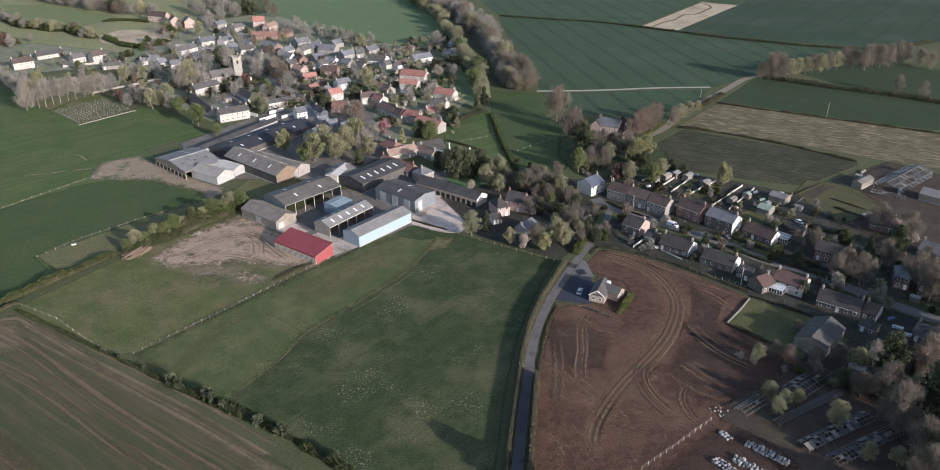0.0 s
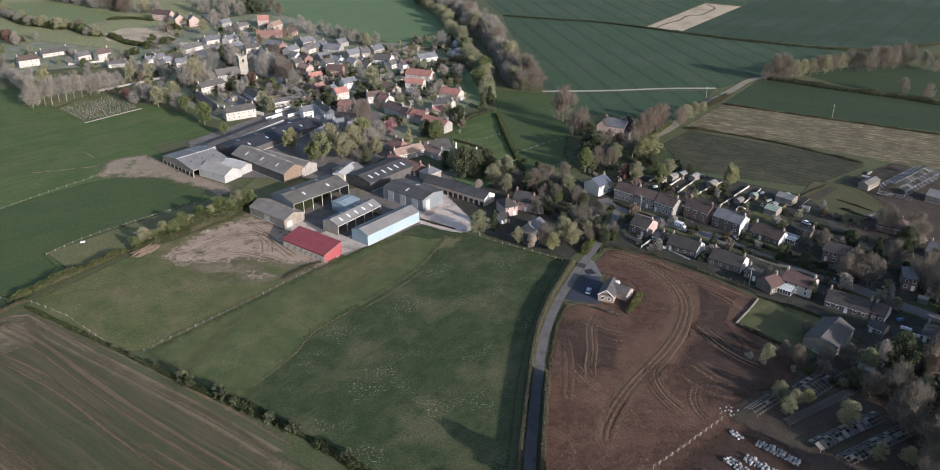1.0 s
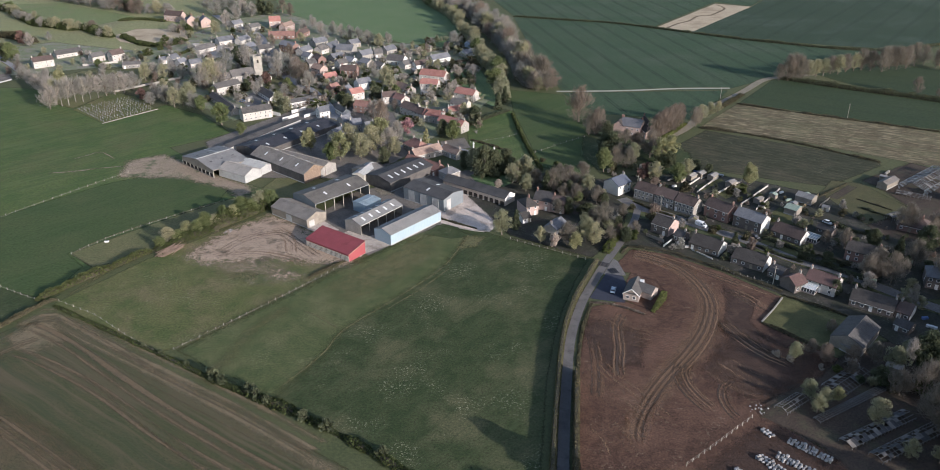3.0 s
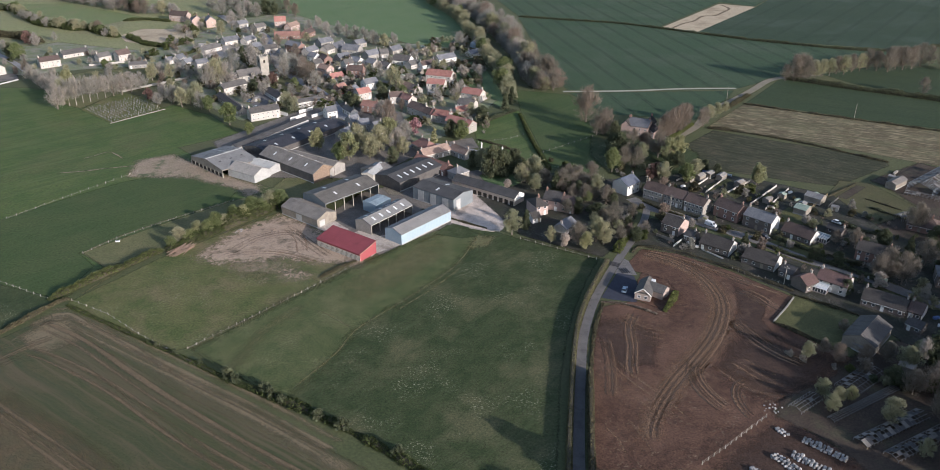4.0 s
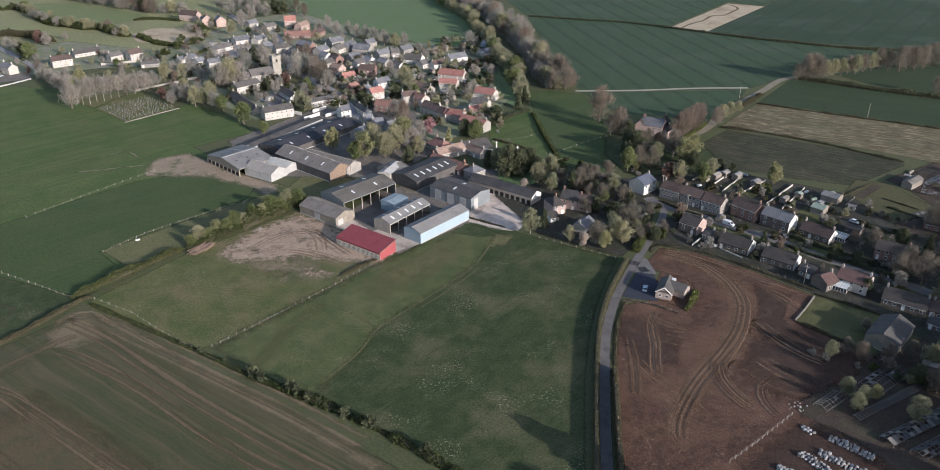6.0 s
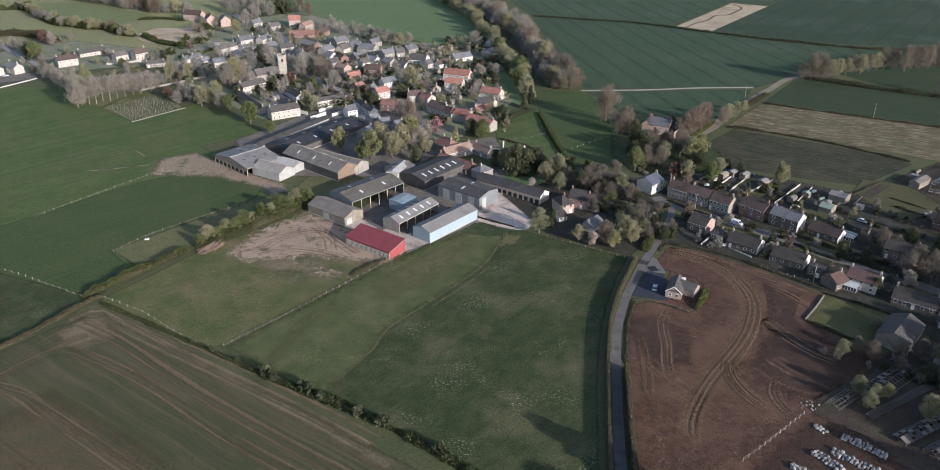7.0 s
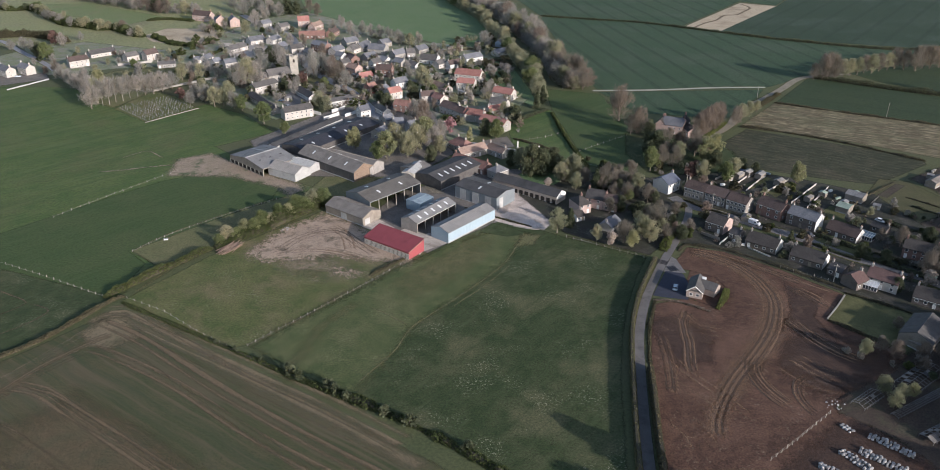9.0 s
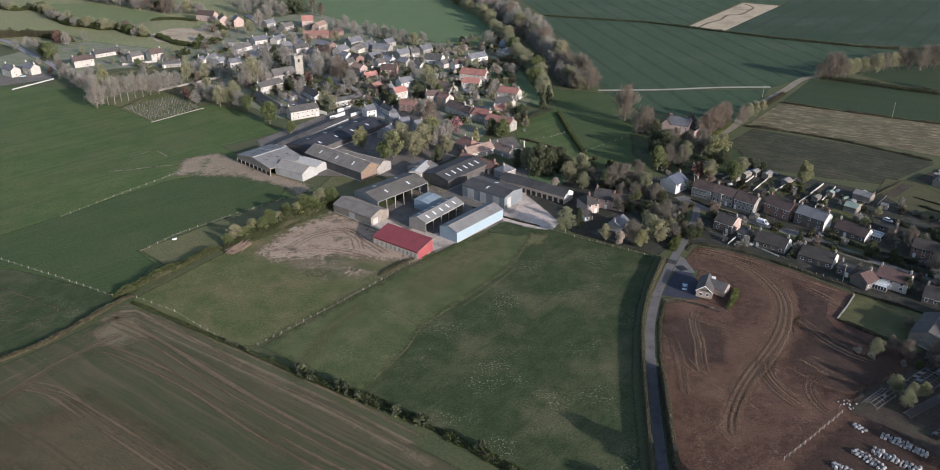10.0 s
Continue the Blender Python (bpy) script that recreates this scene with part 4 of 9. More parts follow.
def shrub(x, y, h, kind="hedge_leaf", group="garden shrubs"):
    rnd = random.Random(int(x * 31 + y * 17))
    v = rnd.randrange(3)
    me, stem = shared(("shrub", kind, v), lambda: (lambda q: (q[0], stem_mesh("bark", v, q[1][::4], 0.8, 0.3, 4)))(leaf_cloud("crown", kind, v + 40, 330, 1.9, 16, 4.6, 0.8, 0.14 if "twig" in kind else 0.0)))
    t = thing("shrub", x, y, rnd.uniform(0, 360), "rounded " + {"hedge_leaf": "green", "leaf_ever": "dark evergreen", "twig": "bare twiggy", "leaf_yellow": "yellow-green", "twig_olive": "olive budding", "blossom": "white flowering", "hedge_dry": "dry brown", "twig_red": "reddish twiggy"}[kind] + " garden shrub", "shrub", group)
    t.scale = (h / 9 * rnd.uniform(0.9, 1.3), h / 9 * rnd.uniform(0.9, 1.3), h / 10)
    part("stem", stem, "", t)
    part("crown", me, "", t)
    return t


def hedge(pts, height, width, kind="hedge_leaf", dense=1.0, label="", rough=0.35, leaf=0.6):
    """A hedge along a line: a core coloured dark for its inner shade, and many leaves over an uneven outline."""
    r = np.random.default_rng(int(abs(pts[0][0] * 11 + pts[0][1] * 5)))
    line = smooth_line(pts, 2.0)
    seg = np.array([(p.x, p.y) for p in line])
    d = np.gradient(seg, axis=0)
    d /= np.linalg.norm(d, axis=1)[:, None]
    nrm = np.stack([-d[:, 1], d[:, 0]], 1)
    length = float(np.linalg.norm(np.diff(seg, axis=0), axis=1).sum())
    hk = np.array([1 + rough * 1.6 * noise.noise((p.x * 0.11, p.y * 0.11, 3.0)) + rough * noise.noise((p.x * 0.4, p.y * 0.4, 9.0)) for p in line])
    hk[[0, -1]] *= 0.3
    hk[[1, -2]] *= 0.75
    hd = thing("hedge", 0, 0, 0, label or {"hedge_leaf": "uneven green field hedge along a boundary", "hedge_dry": "dry brown-green field hedge along a boundary", "hedge_lime": "clipped yellow-green garden hedge",
               "leaf_ever": "dark evergreen hedge along a boundary", "twig": "bare twiggy hedgerow along a boundary", "twig_olive": "budding olive hedgerow along a boundary", "leaf_green": "tall leafy green hedgerow beside a field"}[kind], "hedge")
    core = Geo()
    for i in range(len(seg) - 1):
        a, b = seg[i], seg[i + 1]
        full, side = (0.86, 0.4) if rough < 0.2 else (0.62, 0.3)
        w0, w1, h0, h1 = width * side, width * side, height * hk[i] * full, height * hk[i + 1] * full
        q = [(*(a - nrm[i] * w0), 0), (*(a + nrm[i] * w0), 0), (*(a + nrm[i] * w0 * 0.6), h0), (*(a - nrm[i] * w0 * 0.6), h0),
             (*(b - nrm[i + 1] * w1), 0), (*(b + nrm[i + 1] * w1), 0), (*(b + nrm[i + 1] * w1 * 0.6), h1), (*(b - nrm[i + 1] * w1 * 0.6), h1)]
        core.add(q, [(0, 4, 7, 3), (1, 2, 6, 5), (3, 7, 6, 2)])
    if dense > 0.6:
        part("shade_core", core, "hedge_core", hd)
    n = int(length * (width + 2 * height) * 8 * dense)
    t = r.uniform(0, len(seg) - 1.001, n)
    i = t.astype(int)
    f = (t - i)[:, None]
    base = seg[i] * (1 - f) + seg[i + 1] * f
    hh = height * (hk[i] * (1 - f[:, 0]) + hk[i + 1] * f[:, 0])
    a = r.uniform(0, np.pi, n)
    rr = r.uniform(0.75, 1.08, n)
    off = np.cos(a) * width / 2 * rr * (0.8 + 0.5 * hk[i] - 0.3)
    z = np.abs(np.sin(a)) ** 0.6 * hh * rr * r.uniform(0.25, 1.0, n) ** 0.35
    p = np.concatenate([base + nrm[i] * off[:, None], z[:, None]], 1)
    u = r.normal(size=(n, 3))
    u /= np.linalg.norm(u, axis=1)[:, None]
    w = np.cross(u, r.normal(size=(n, 3)))
    w /= np.linalg.norm(w, axis=1)[:, None]
    s = (leaf * r.uniform(0.5, 1.2, n))[:, None]
    u, w = u * s * 0.6, w * s * 0.42
    v = np.stack([p - u - w * 0.5, p - u * 0.2 + w, p + u + w * 0.4, p + u * 0.3 - w], 1).reshape(-1, 3)
    me = bpy.data.meshes.new("foliage")
    me.from_pydata(v.tolist(), [], np.arange(n * 4).reshape(-1, 4).tolist())
    me.materials.append(MATS[kind])
    part("foliage", me, "", hd)
    return hd


# ---- small builders ----
def along(pts, step):
    """Places and headings every step metres on a line."""
    line = [Vector((*p, 0)) for p in pts]
    out, left = [], 0.0
    for a, b in zip(line, line[1:]):
        d = (b - a).length
        s = left
        while s < d:
            q = a.lerp(b, s / d)
            out.append((q.x, q.y, math.degrees(math.atan2(b.y - a.y, b.x - a.x))))
            s += step
        left = s - d
    return out


def fence(pts, step=3.2, height=1.2, rails=1, thick=0.07, material="pale_timber", label="weathered post and rail field fence"):
    f = thing("fence", 0, 0, 0, label, "fence")
    post = shared(("fpost", height, thick, material), lambda: Geo().box(-thick, thick, -thick, thick, 0, height).mesh("post", material))
    marks = along(pts, step)
    rnd = random.Random(int(abs(pts[0][0] * 7)))
    for x, y, a in marks:
        part("post", post, "", f, at=pose(x, y, -0.02, rnd.uniform(-4, 4), rnd.uniform(-4, 4), a))
    for k in range(rails):
        z = height * (0.45 + 0.45 * k)
        for (x0, y0, _), (x1, y1, _) in zip(marks, marks[1:]):
            part("rail", Geo().bar((x0, y0, z), (x1, y1, z), 0.018), material, f)
    return f


def wall_line(pts, height, thick, material, label):
    w = thing("garden_wall", 0, 0, 0, label, "wall")
    rnd = random.Random(int(abs(pts[0][0] * 7)))
    for (x0, y0), (x1, y1) in zip(pts, pts[1:]):
        n = max(1, int(math.hypot(x1 - x0, y1 - y0) / 3.0))
        for i in range(n):
            a, b = Vector((x0, y0, 0)).lerp(Vector((x1, y1, 0)), i / n), Vector((x0, y0, 0)).lerp(Vector((x1, y1, 0)), (i + 1) / n)
            L = (b - a).length
            hh = height * rnd.uniform(0.85, 1.1)
            part("wall_panel", Geo().box(0, L - 0.02, -thick / 2, thick / 2, 0, hh).box(-0.02, L, -thick / 2 - 0.05, thick / 2 + 0.05, hh, hh + 0.08), material, w,
                 at=pose(a.x, a.y, 0, 0, 0, math.degrees(math.atan2(b.y - a.y, b.x - a.x))))
    return w


def car(x, y, head, paint, van=False, label=""):
    c = thing("van" if van else "car", x, y, head, label or {"car_white": "white", "car_silver": "pale silver-blue", "car_blue": "blue", "car_red": "red", "car_dark": "dark"}[paint] + " parked " + ("van beside the road" if van else "car on hard standing"), "van" if van else "car", z=0.07)
    L, W, H = (5.2, 2.0, 2.1) if van else (4.3, 1.8, 1.45)
    if van:
        prof = [(-L / 2, 0.35), (L / 2, 0.35), (L / 2, 0.95), (L / 2 - 0.9, 1.15), (L / 2 - 1.6, H - 0.08), (L / 2 - 1.9, H), (-L / 2 + 0.1, H), (-L / 2, H - 0.15)]
    else:
        prof = [(-L / 2, 0.35), (L / 2, 0.35), (L / 2, 0.7), (L / 2 - 0.25, 0.82), (L / 2 - 1.2, 0.92), (-L / 2 + 0.15, 0.95), (-L / 2, 0.8)]

    def body(profile, w, inset=0.0):
        g = Geo().prism([(a, b) for a, b in profile], -w / 2, w / 2)
        g.v = [(yy, xx * (1 - inset * max(0, (zz - 0.9)) / 0.6), zz) for xx, yy, zz in g.v]
        return g
    part("body", body(prof, W), paint, c)
    if van:
        part("windscreen", Geo().add([(L / 2 - 0.86, -0.85, 1.18), (L / 2 - 0.86, 0.85, 1.18), (L / 2 - 1.55, 0.8, H - 0.1), (L / 2 - 1.55, -0.8, H - 0.1)], [(0, 1, 2, 3)]), "glass", c)
        for s in (-1, 1):
            part("side_window", Geo().box(L / 2 - 2.3, L / 2 - 1.4, s * 1.0 - 0.02, s * 1.0 + 0.02, 1.2, 1.75), "glass", c)
    else:
        part("cabin_glass", body([(-L / 2 + 0.35, 0.93), (L / 2 - 1.15, 0.93), (L / 2 - 1.75, H - 0.06), (-L / 2 + 0.9, H - 0.06)], W * 0.94, 0.2), "glass", c)
        part("roof_panel", Geo().box(-L / 2 + 0.85, L / 2 - 1.7, -W * 0.38, W * 0.38, H - 0.07, H), paint, c)
    tyre = shared("tyre", lambda: Geo().tube((0, -0.11, 0), (0, 0.11, 0), 0.33, 0.33, 12).mesh("wheel", "rubber"))
    for sx in (-1, 1):
        for sy in (-1, 1):
            part("wheel", tyre, "", c, at=pose(sx * L * 0.31, sy * (W / 2 - 0.1), 0.33))
    for s in (-1, 1):
        part("headlight", Geo().box(L / 2 - 0.06, L / 2 + 0.02, s * W * 0.36 - 0.18, s * W * 0.36 + 0.18, 0.6, 0.78), "skylight", c)
    return c


def pole(x, y, h, head, label="wooden telegraph pole with a cross-arm"):
    p = thing("telegraph_pole", x, y, head, label, "pole")
    part("post", Geo().tube((0, 0, 0), (0, 0, h), 0.16, 0.11, 8), "pale_timber", p)
    part("cross_arm", Geo().box(-0.9, 0.9, -0.07, 0.07, h - 0.9, h - 0.75), "pale_timber", p)
    for s in (-0.8, -0.4, 0.4, 0.8):
        part("insulator", shared("insul", lambda: Geo().tube((0, 0, 0), (0, 0, 0.2), 0.05, 0.04, 6).mesh("insulator", "white_paint")), "", p, at=pose(s, 0, h - 0.75))
    return p


def glass_frame(x, y, head, L, W, eave, top, panes=0.3, label="derelict greenhouse frame with missing panes", bars="metal_bar"):
    """An old greenhouse: bare frame bars and the few panes that are left."""
    g = thing("greenhouse_frame", x, y, head, label, "greenhouse")
    rnd = random.Random(int(x * 3))
    n = max(4, int(L / 1.5))
    for i in range(n + 1):
        px = -L / 2 + i * L / n
        for s in (-1, 1):
            if rnd.random() < 0.86:
                part("rafter", Geo().bar((px, s * W / 2, eave), (px, 0, top), 0.05), bars, g)
            part("post", shared(("gpost", eave, bars), lambda: Geo().box(-0.07, 0.07, -0.07, 0.07, 0, eave).mesh("post", bars)), "", g, at=pose(px, s * W / 2, 0))
    for yy, z in ((-W / 2, eave), (0, top), (W / 2, eave), (-W / 4, (eave + top) / 2), (W / 4, (eave + top) / 2)):
        part("purlin", Geo().bar((-L / 2, yy, z), (L / 2, yy, z), 0.055), bars, g)
    for i in range(n):
        for s in (-1, 1):
            for q in (0, 1):
                if rnd.random() < panes:
                    x0, x1 = -L / 2 + i * L / n + 0.08, -L / 2 + (i + 1) * L / n - 0.08
                    y0, y1 = s * (W / 2 - q * W / 4), s * (W / 4 - q * W / 4)
                    z0, z1 = eave + q * (top - eave) / 2 + 0.05, eave + (q + 1) * (top - eave) / 2 + 0.05
                    part("pane", Geo().add([(x0, y0, z0), (x1, y0, z0), (x1, y1, z1), (x0, y1, z1), (x0, y0, z0 + 0.03), (x1, y0, z0 + 0.03), (x1, y1, z1 + 0.03), (x0, y1, z1 + 0.03)],
                                           [(0, 1, 2, 3), (4, 5, 6, 7), (0, 1, 5, 4), (1, 2, 6, 5), (2, 3, 7, 6), (3, 0, 4, 7)]), "old_sheet" if rnd.random() < 0.5 else "dark_sheet", g)
    return g


def chunk(seed, material):
    """A rough broken lump about a metre across."""
    def build():
        r = random.Random(seed)
        bm = bmesh.new()
        bmesh.ops.create_icosphere(bm, subdivisions=1, radius=0.6)
        for v in bm.verts:
            v.co = Vector((v.co.x * r.uniform(0.7, 1.2), v.co.y * r.uniform(0.7, 1.2), max(-0.3, v.co.z * r.uniform(0.6, 1.1))))
        me = bpy.data.meshes.new("lump")
        bm.to_mesh(me)
        bm.free()
        me.materials.append(MATS[material])
        return me
    return shared(("chunk", seed, material), build)


def sack_mesh(seed):
    """A slumped square bulk sack with rounded edges."""
    def build():
        r = random.Random(seed + 60)
        bm = bmesh.new()
        bmesh.ops.create_cube(bm, size=1.0)
        for v in bm.verts:
            k = 0.85 if v.co.z > 0 else 1.1
            v.co = Vector((v.co.x * k * r.uniform(0.85, 1.15), v.co.y * k * r.uniform(0.85, 1.15), v.co.z * r.uniform(0.7, 1.05)))
        bmesh.ops.bevel(bm, geom=bm.edges[:], offset=0.14, segments=1, affect="EDGES")
        me = bpy.data.meshes.new("stone_sack")
        bm.to_mesh(me)
        bm.free()
        me.materials.append(MATS["rubble"])
        return me
    return shared(("sack", seed), build)


def sack_row(pts, width, step=1.05, label="filled white bulk sack in a stacked row"):
    rnd = random.Random(int(abs(pts[0][0] * 7)))
    for x, y, a in along(pts, step):
        for k in range(int(width)):
            o = (k - (width - 1) / 2) * 1.0
            for z in ((0.2, 0.62) if rnd.random() < 0.35 else (0.2,)):
                c, s = math.cos(radians(a + 90)), math.sin(radians(a + 90))
                ob = new("stone_sack", sack_mesh(rnd.randrange(6)))
                ob.matrix_basis = pose(x + c * o + rnd.uniform(-0.2, 0.2), y + s * o + rnd.uniform(-0.2, 0.2), z, 0, 0, rnd.uniform(0, 360)) @ Matrix.Diagonal((rnd.uniform(0.6, 1.05), rnd.uniform(0.55, 0.95), rnd.uniform(0.55, 0.85), 1))
                tagged(ob, label, "sack", "rows of sacks")


def heap(x, y, radius, count, material, label):
    h = thing("rubble_heap", x, y, 0, label, "heap")
    rnd = random.Random(count)
    for i in range(count):
        a, r = rnd.uniform(0, 6.3), radius * rnd.random() ** 0.7
        s = rnd.uniform(0.15, 0.6)
        part("lump", chunk(rnd.randrange(6), material), "", h, at=pose(r * math.cos(a), r * math.sin(a), 0.25 * s + 0.05 + max(0, 0.5 * (1 - r / radius)) * rnd.random(), rnd.uniform(-20, 20), rnd.uniform(-20, 20), rnd.uniform(0, 360)) @ Matrix.Scale(s, 4))
    return h


def log_pile(x0, y0, x1, y1, count):
    head = math.degrees(math.atan2(y1 - y0, x1 - x0))
    p = thing("log_pile", (x0 + x1) / 2, (y0 + y1) / 2, head, "loose pile of long reddish brown poles and branches", "log pile")
    rnd = random.Random(5)
    for i in range(count):
        L = rnd.uniform(4, 9)
        lg = shared(("log", i % 5), lambda: Geo().tube((-0.5, 0, 0), (0.5, 0, 0), 0.5, 0.35, 7).mesh("log", "log_wood"))
        part("log", lg, "", p, at=pose(rnd.uniform(-3, 3), rnd.uniform(-2.6, 2.6), 0.15 + rnd.random() ** 2 * 0.9, 0, rnd.uniform(-5, 5), rnd.uniform(-14, 14)) @ Matrix.Diagonal((L, rnd.uniform(0.25, 0.45), rnd.uniform(0.25, 0.45), 1)))
    return p


def gravestones(corner, along_x, along_y, rows, cols):
    """Rows of headstones over a plot given by one corner and its two sides."""
    rnd = random.Random(3)
    kinds = [Geo().box(-0.42, 0.42, -0.09, 0.09, 0, 1.15).box(-0.55, 0.55, -0.22, 0.22, 0, 0.12).mesh("gravestone", "headstone"),
             Geo().prism([(-0.45, 0), (0.45, 0), (0.45, 0.95), (0.25, 1.2), (-0.25, 1.2), (-0.45, 0.95)], -0.1, 0.1).mesh("gravestone", "headstone"),
             Geo().box(-0.12, 0.12, -0.1, 0.1, 0, 1.5).box(-0.42, 0.42, -0.1, 0.1, 0.95, 1.15).box(-0.4, 0.4, -0.3, 0.3, 0, 0.2).mesh("gravestone", "headstone")]
    o, ax, ay = Vector(corner), Vector(along_x), Vector(along_y)
    head = math.degrees(math.atan2(ay.y, ay.x))
    for i in range(rows):
        for j in range(cols):
            if rnd.random() < 0.12:
                continue
            q = o + ax * ((i + 0.5 + rnd.uniform(-0.08, 0.08)) / rows) + ay * ((j + 0.5 + rnd.uniform(-0.2, 0.2)) / cols)
            k = rnd.choice((0, 0, 1, 1, 2))
            ob = new("gravestone", kinds[k])
            ob.matrix_basis = pose(q.x, q.y, 0.02, rnd.uniform(-3, 3), 0, head + rnd.uniform(-6, 6) + (90 if k == 1 else 0)) @ Matrix.Scale(rnd.uniform(0.6, 0.95), 4)
            tagged(ob, ("upright slab", "arched", "cross-shaped")[k] + " pale stone grave marker in the cemetery", "gravestone", "cemetery headstones")


def cattle_grid(x, y, head, L, W):
    c = thing("cattle_grid", x, y, head, "cattle grid of dark steel bars across the way", "cattle grid")
    part("pit", Geo().box(-L / 2, L / 2, -W / 2, W / 2, 0.02, 0.135), "pale_concrete", c)
    bar = shared(("gridbar", W), lambda: Geo().box(-0.22, 0.22, -W / 2, W / 2, 0, 0.1).mesh("bar", "rut_dark_bar"))
    for i in range(int(L / 0.9)):
        part("bar", bar, "", c, at=pose(-L / 2 + 0.45 + i * 0.9, 0, 0.13))
    return c


surf("rut_dark_bar", (0.03, 0.03, 0.035), (0.05, 0.05, 0.055), 1, 0.3, 0.6, 0)
surf("scrub", (0.050, 0.037, 0.029), (0.071, 0.053, 0.040), 6, 0.6, soft=True, third=(0.072, 0.068, 0.042), third_scale=9)
# garden ground darkened in colour to stand in for shade among the houses
surf("shade_toned_garden", (0.040, 0.037, 0.030), (0.036, 0.041, 0.026), 7, 0.6, soft=True, third=(0.078, 0.070, 0.060), third_scale=9, third_cut=(0.5, 0.68),
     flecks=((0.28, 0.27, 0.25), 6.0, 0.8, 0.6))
surf("garden_mix", (0.208, 0.213, 0.140), (0.154, 0.190, 0.103), 7, 0.7, soft=True, spread=0.2, third=(0.232, 0.220, 0.180), third_scale=11, third_cut=(0.5, 0.6),
     flecks=((0.42, 0.40, 0.36), 7.0, 0.9, 0.8))


def undergrowth(label, spots):
    """Bushes of a village that cannot be told apart: one mesh of leaves and twigs. Each spot is a stretch of the plan."""
    verts, faces, slots, index = [], [], {}, []
    count = 0
    for x0, x1, y0, y1, number, inside, kinds, low, high, seed, clear in spots:
        rnd = random.Random(seed)
        built = np.array([(o.location.x, o.location.y) for o in scene.objects if o.name.startswith(("house", "farm_shed", "church"))])
        made = 0
        for _ in range(number * 8):
            x, y = rnd.uniform(x0, x1), rnd.uniform(y0, y1)
            if made >= number or not inside(x, y) or np.hypot(*(built - (x, y)).T).min() < clear:
                continue
            kind, v, h = rnd.choice(kinds), rnd.randrange(3), rnd.uniform(low, high)
            me = shared(("bush", kind, v), lambda: leaf_cloud("crown", kind, v + 70, 300, 1.5, 20, 4.6, 0.5, 0.1 if "twig" in kind else 0.0)[0])
            co = np.empty(len(me.vertices) * 3)
            me.vertices.foreach_get("co", co)
            co = co.reshape(-1, 3)
            a, k = rnd.uniform(0, 6.28), h / 9 * rnd.uniform(0.8, 1.4)
            c, s = math.cos(a) * k, math.sin(a) * k
            verts.append(np.stack([x + co[:, 0] * c - co[:, 1] * s, y + co[:, 0] * s + co[:, 1] * c, np.maximum(co[:, 2] * h / 10, 0.02)], 1))
            faces.append(np.arange(len(co)).reshape(-1, 4) + count)
            count += len(co)
            index += [slots.setdefault(kind, len(slots))] * (len(co) // 4)
            made += 1
    me = bpy.data.meshes.new("undergrowth")
    me.from_pydata(np.concatenate(verts).tolist(), [], np.concatenate(faces).tolist())
    for kind in slots:
        me.materials.append(MATS[kind])
    me.polygons.foreach_set("material_index", index)
    return tagged(new("undergrowth", me), label, "bushes", kind="stuff")


def scatter(x0, x1, y0, y1, count, inside, kinds, low, high, seed, clear=8.0):
    """Garden shrubs over a stretch of the plan, kept clear of the buildings."""
    rnd = random.Random(seed)
    built = [(o.location.x, o.location.y) for o in scene.objects if o.name.startswith(("house", "farm_shed", "church"))]
    made = 0
    for _ in range(count * 6):
        x, y = rnd.uniform(x0, x1), rnd.uniform(y0, y1)
        if made >= count or not inside(x, y) or min(math.hypot(x - a, y - b) for a, b in built) < clear:
            continue
        h = rnd.uniform(low, high)
        k = rnd.choice(kinds)
        if h > 5.5:
            tree(x, y, h, {"twig": "bare", "hedge_leaf": "green", "leaf_ever": "ever", "twig_olive": "olive", "leaf_yellow": "yellow", "twig_red": "red_bare"}.get(k, "bare"))
        else:
            shrub(x, y, h, k)
        made += 1



def garden_shed(x, y, head, seed):
    r = random.Random(seed)
    L, W, e = r.uniform(2.6, 5.0), r.uniform(2.2, 3.4), r.uniform(1.9, 2.3)
    roof = r.choice(("slab_sheet", "dark_sheet", "old_sheet", "green_sheet", "grey_sheet"))
    s = thing("garden_shed", x, y, head, {"slab_sheet": "small timber garden shed with pale roof", "dark_sheet": "small timber garden shed with dark felt roof", "old_sheet": "weathered timber garden shed with brown roof",
              "green_sheet": "small garden shed with green felt roof", "grey_sheet": "small garden shed with grey sheet roof"}[roof], "shed", "garden sheds")
    part("wall", Geo().prism([(-W / 2, 0), (W / 2, 0), (W / 2, e), (0, e + 0.5), (-W / 2, e)], -L / 2, L / 2), r.choice(("weathered_board", "cream_board", "weathered_board")), s)
    part("roof", roof_geo(L, W, e, e + 0.5, 0, 0.15, 0.08, 0.1), roof, s)
    add_door(s, 0, -W / 2, 180, "timber", 0.85, 1.75)
    return s


def shed_scatter(x0, x1, y0, y1, count, inside, seed):
    """Garden sheds on the plots between the houses."""
    rnd = random.Random(seed)
    built = [(o.location.x, o.location.y) for o in scene.objects if o.name.startswith(("house", "farm_shed", "church", "shrub"))]
    made = 0
    for k in range(count * 8):
        x, y = rnd.uniform(x0, x1), rnd.uniform(y0, y1)
        if made >= count or not inside(x, y) or min(math.hypot(x - a, y - b) for a, b in built) < 8.5:
            continue
        garden_shed(x, y, rnd.choice((-37, 53)) + rnd.uniform(-8, 8), k)
        made += 1


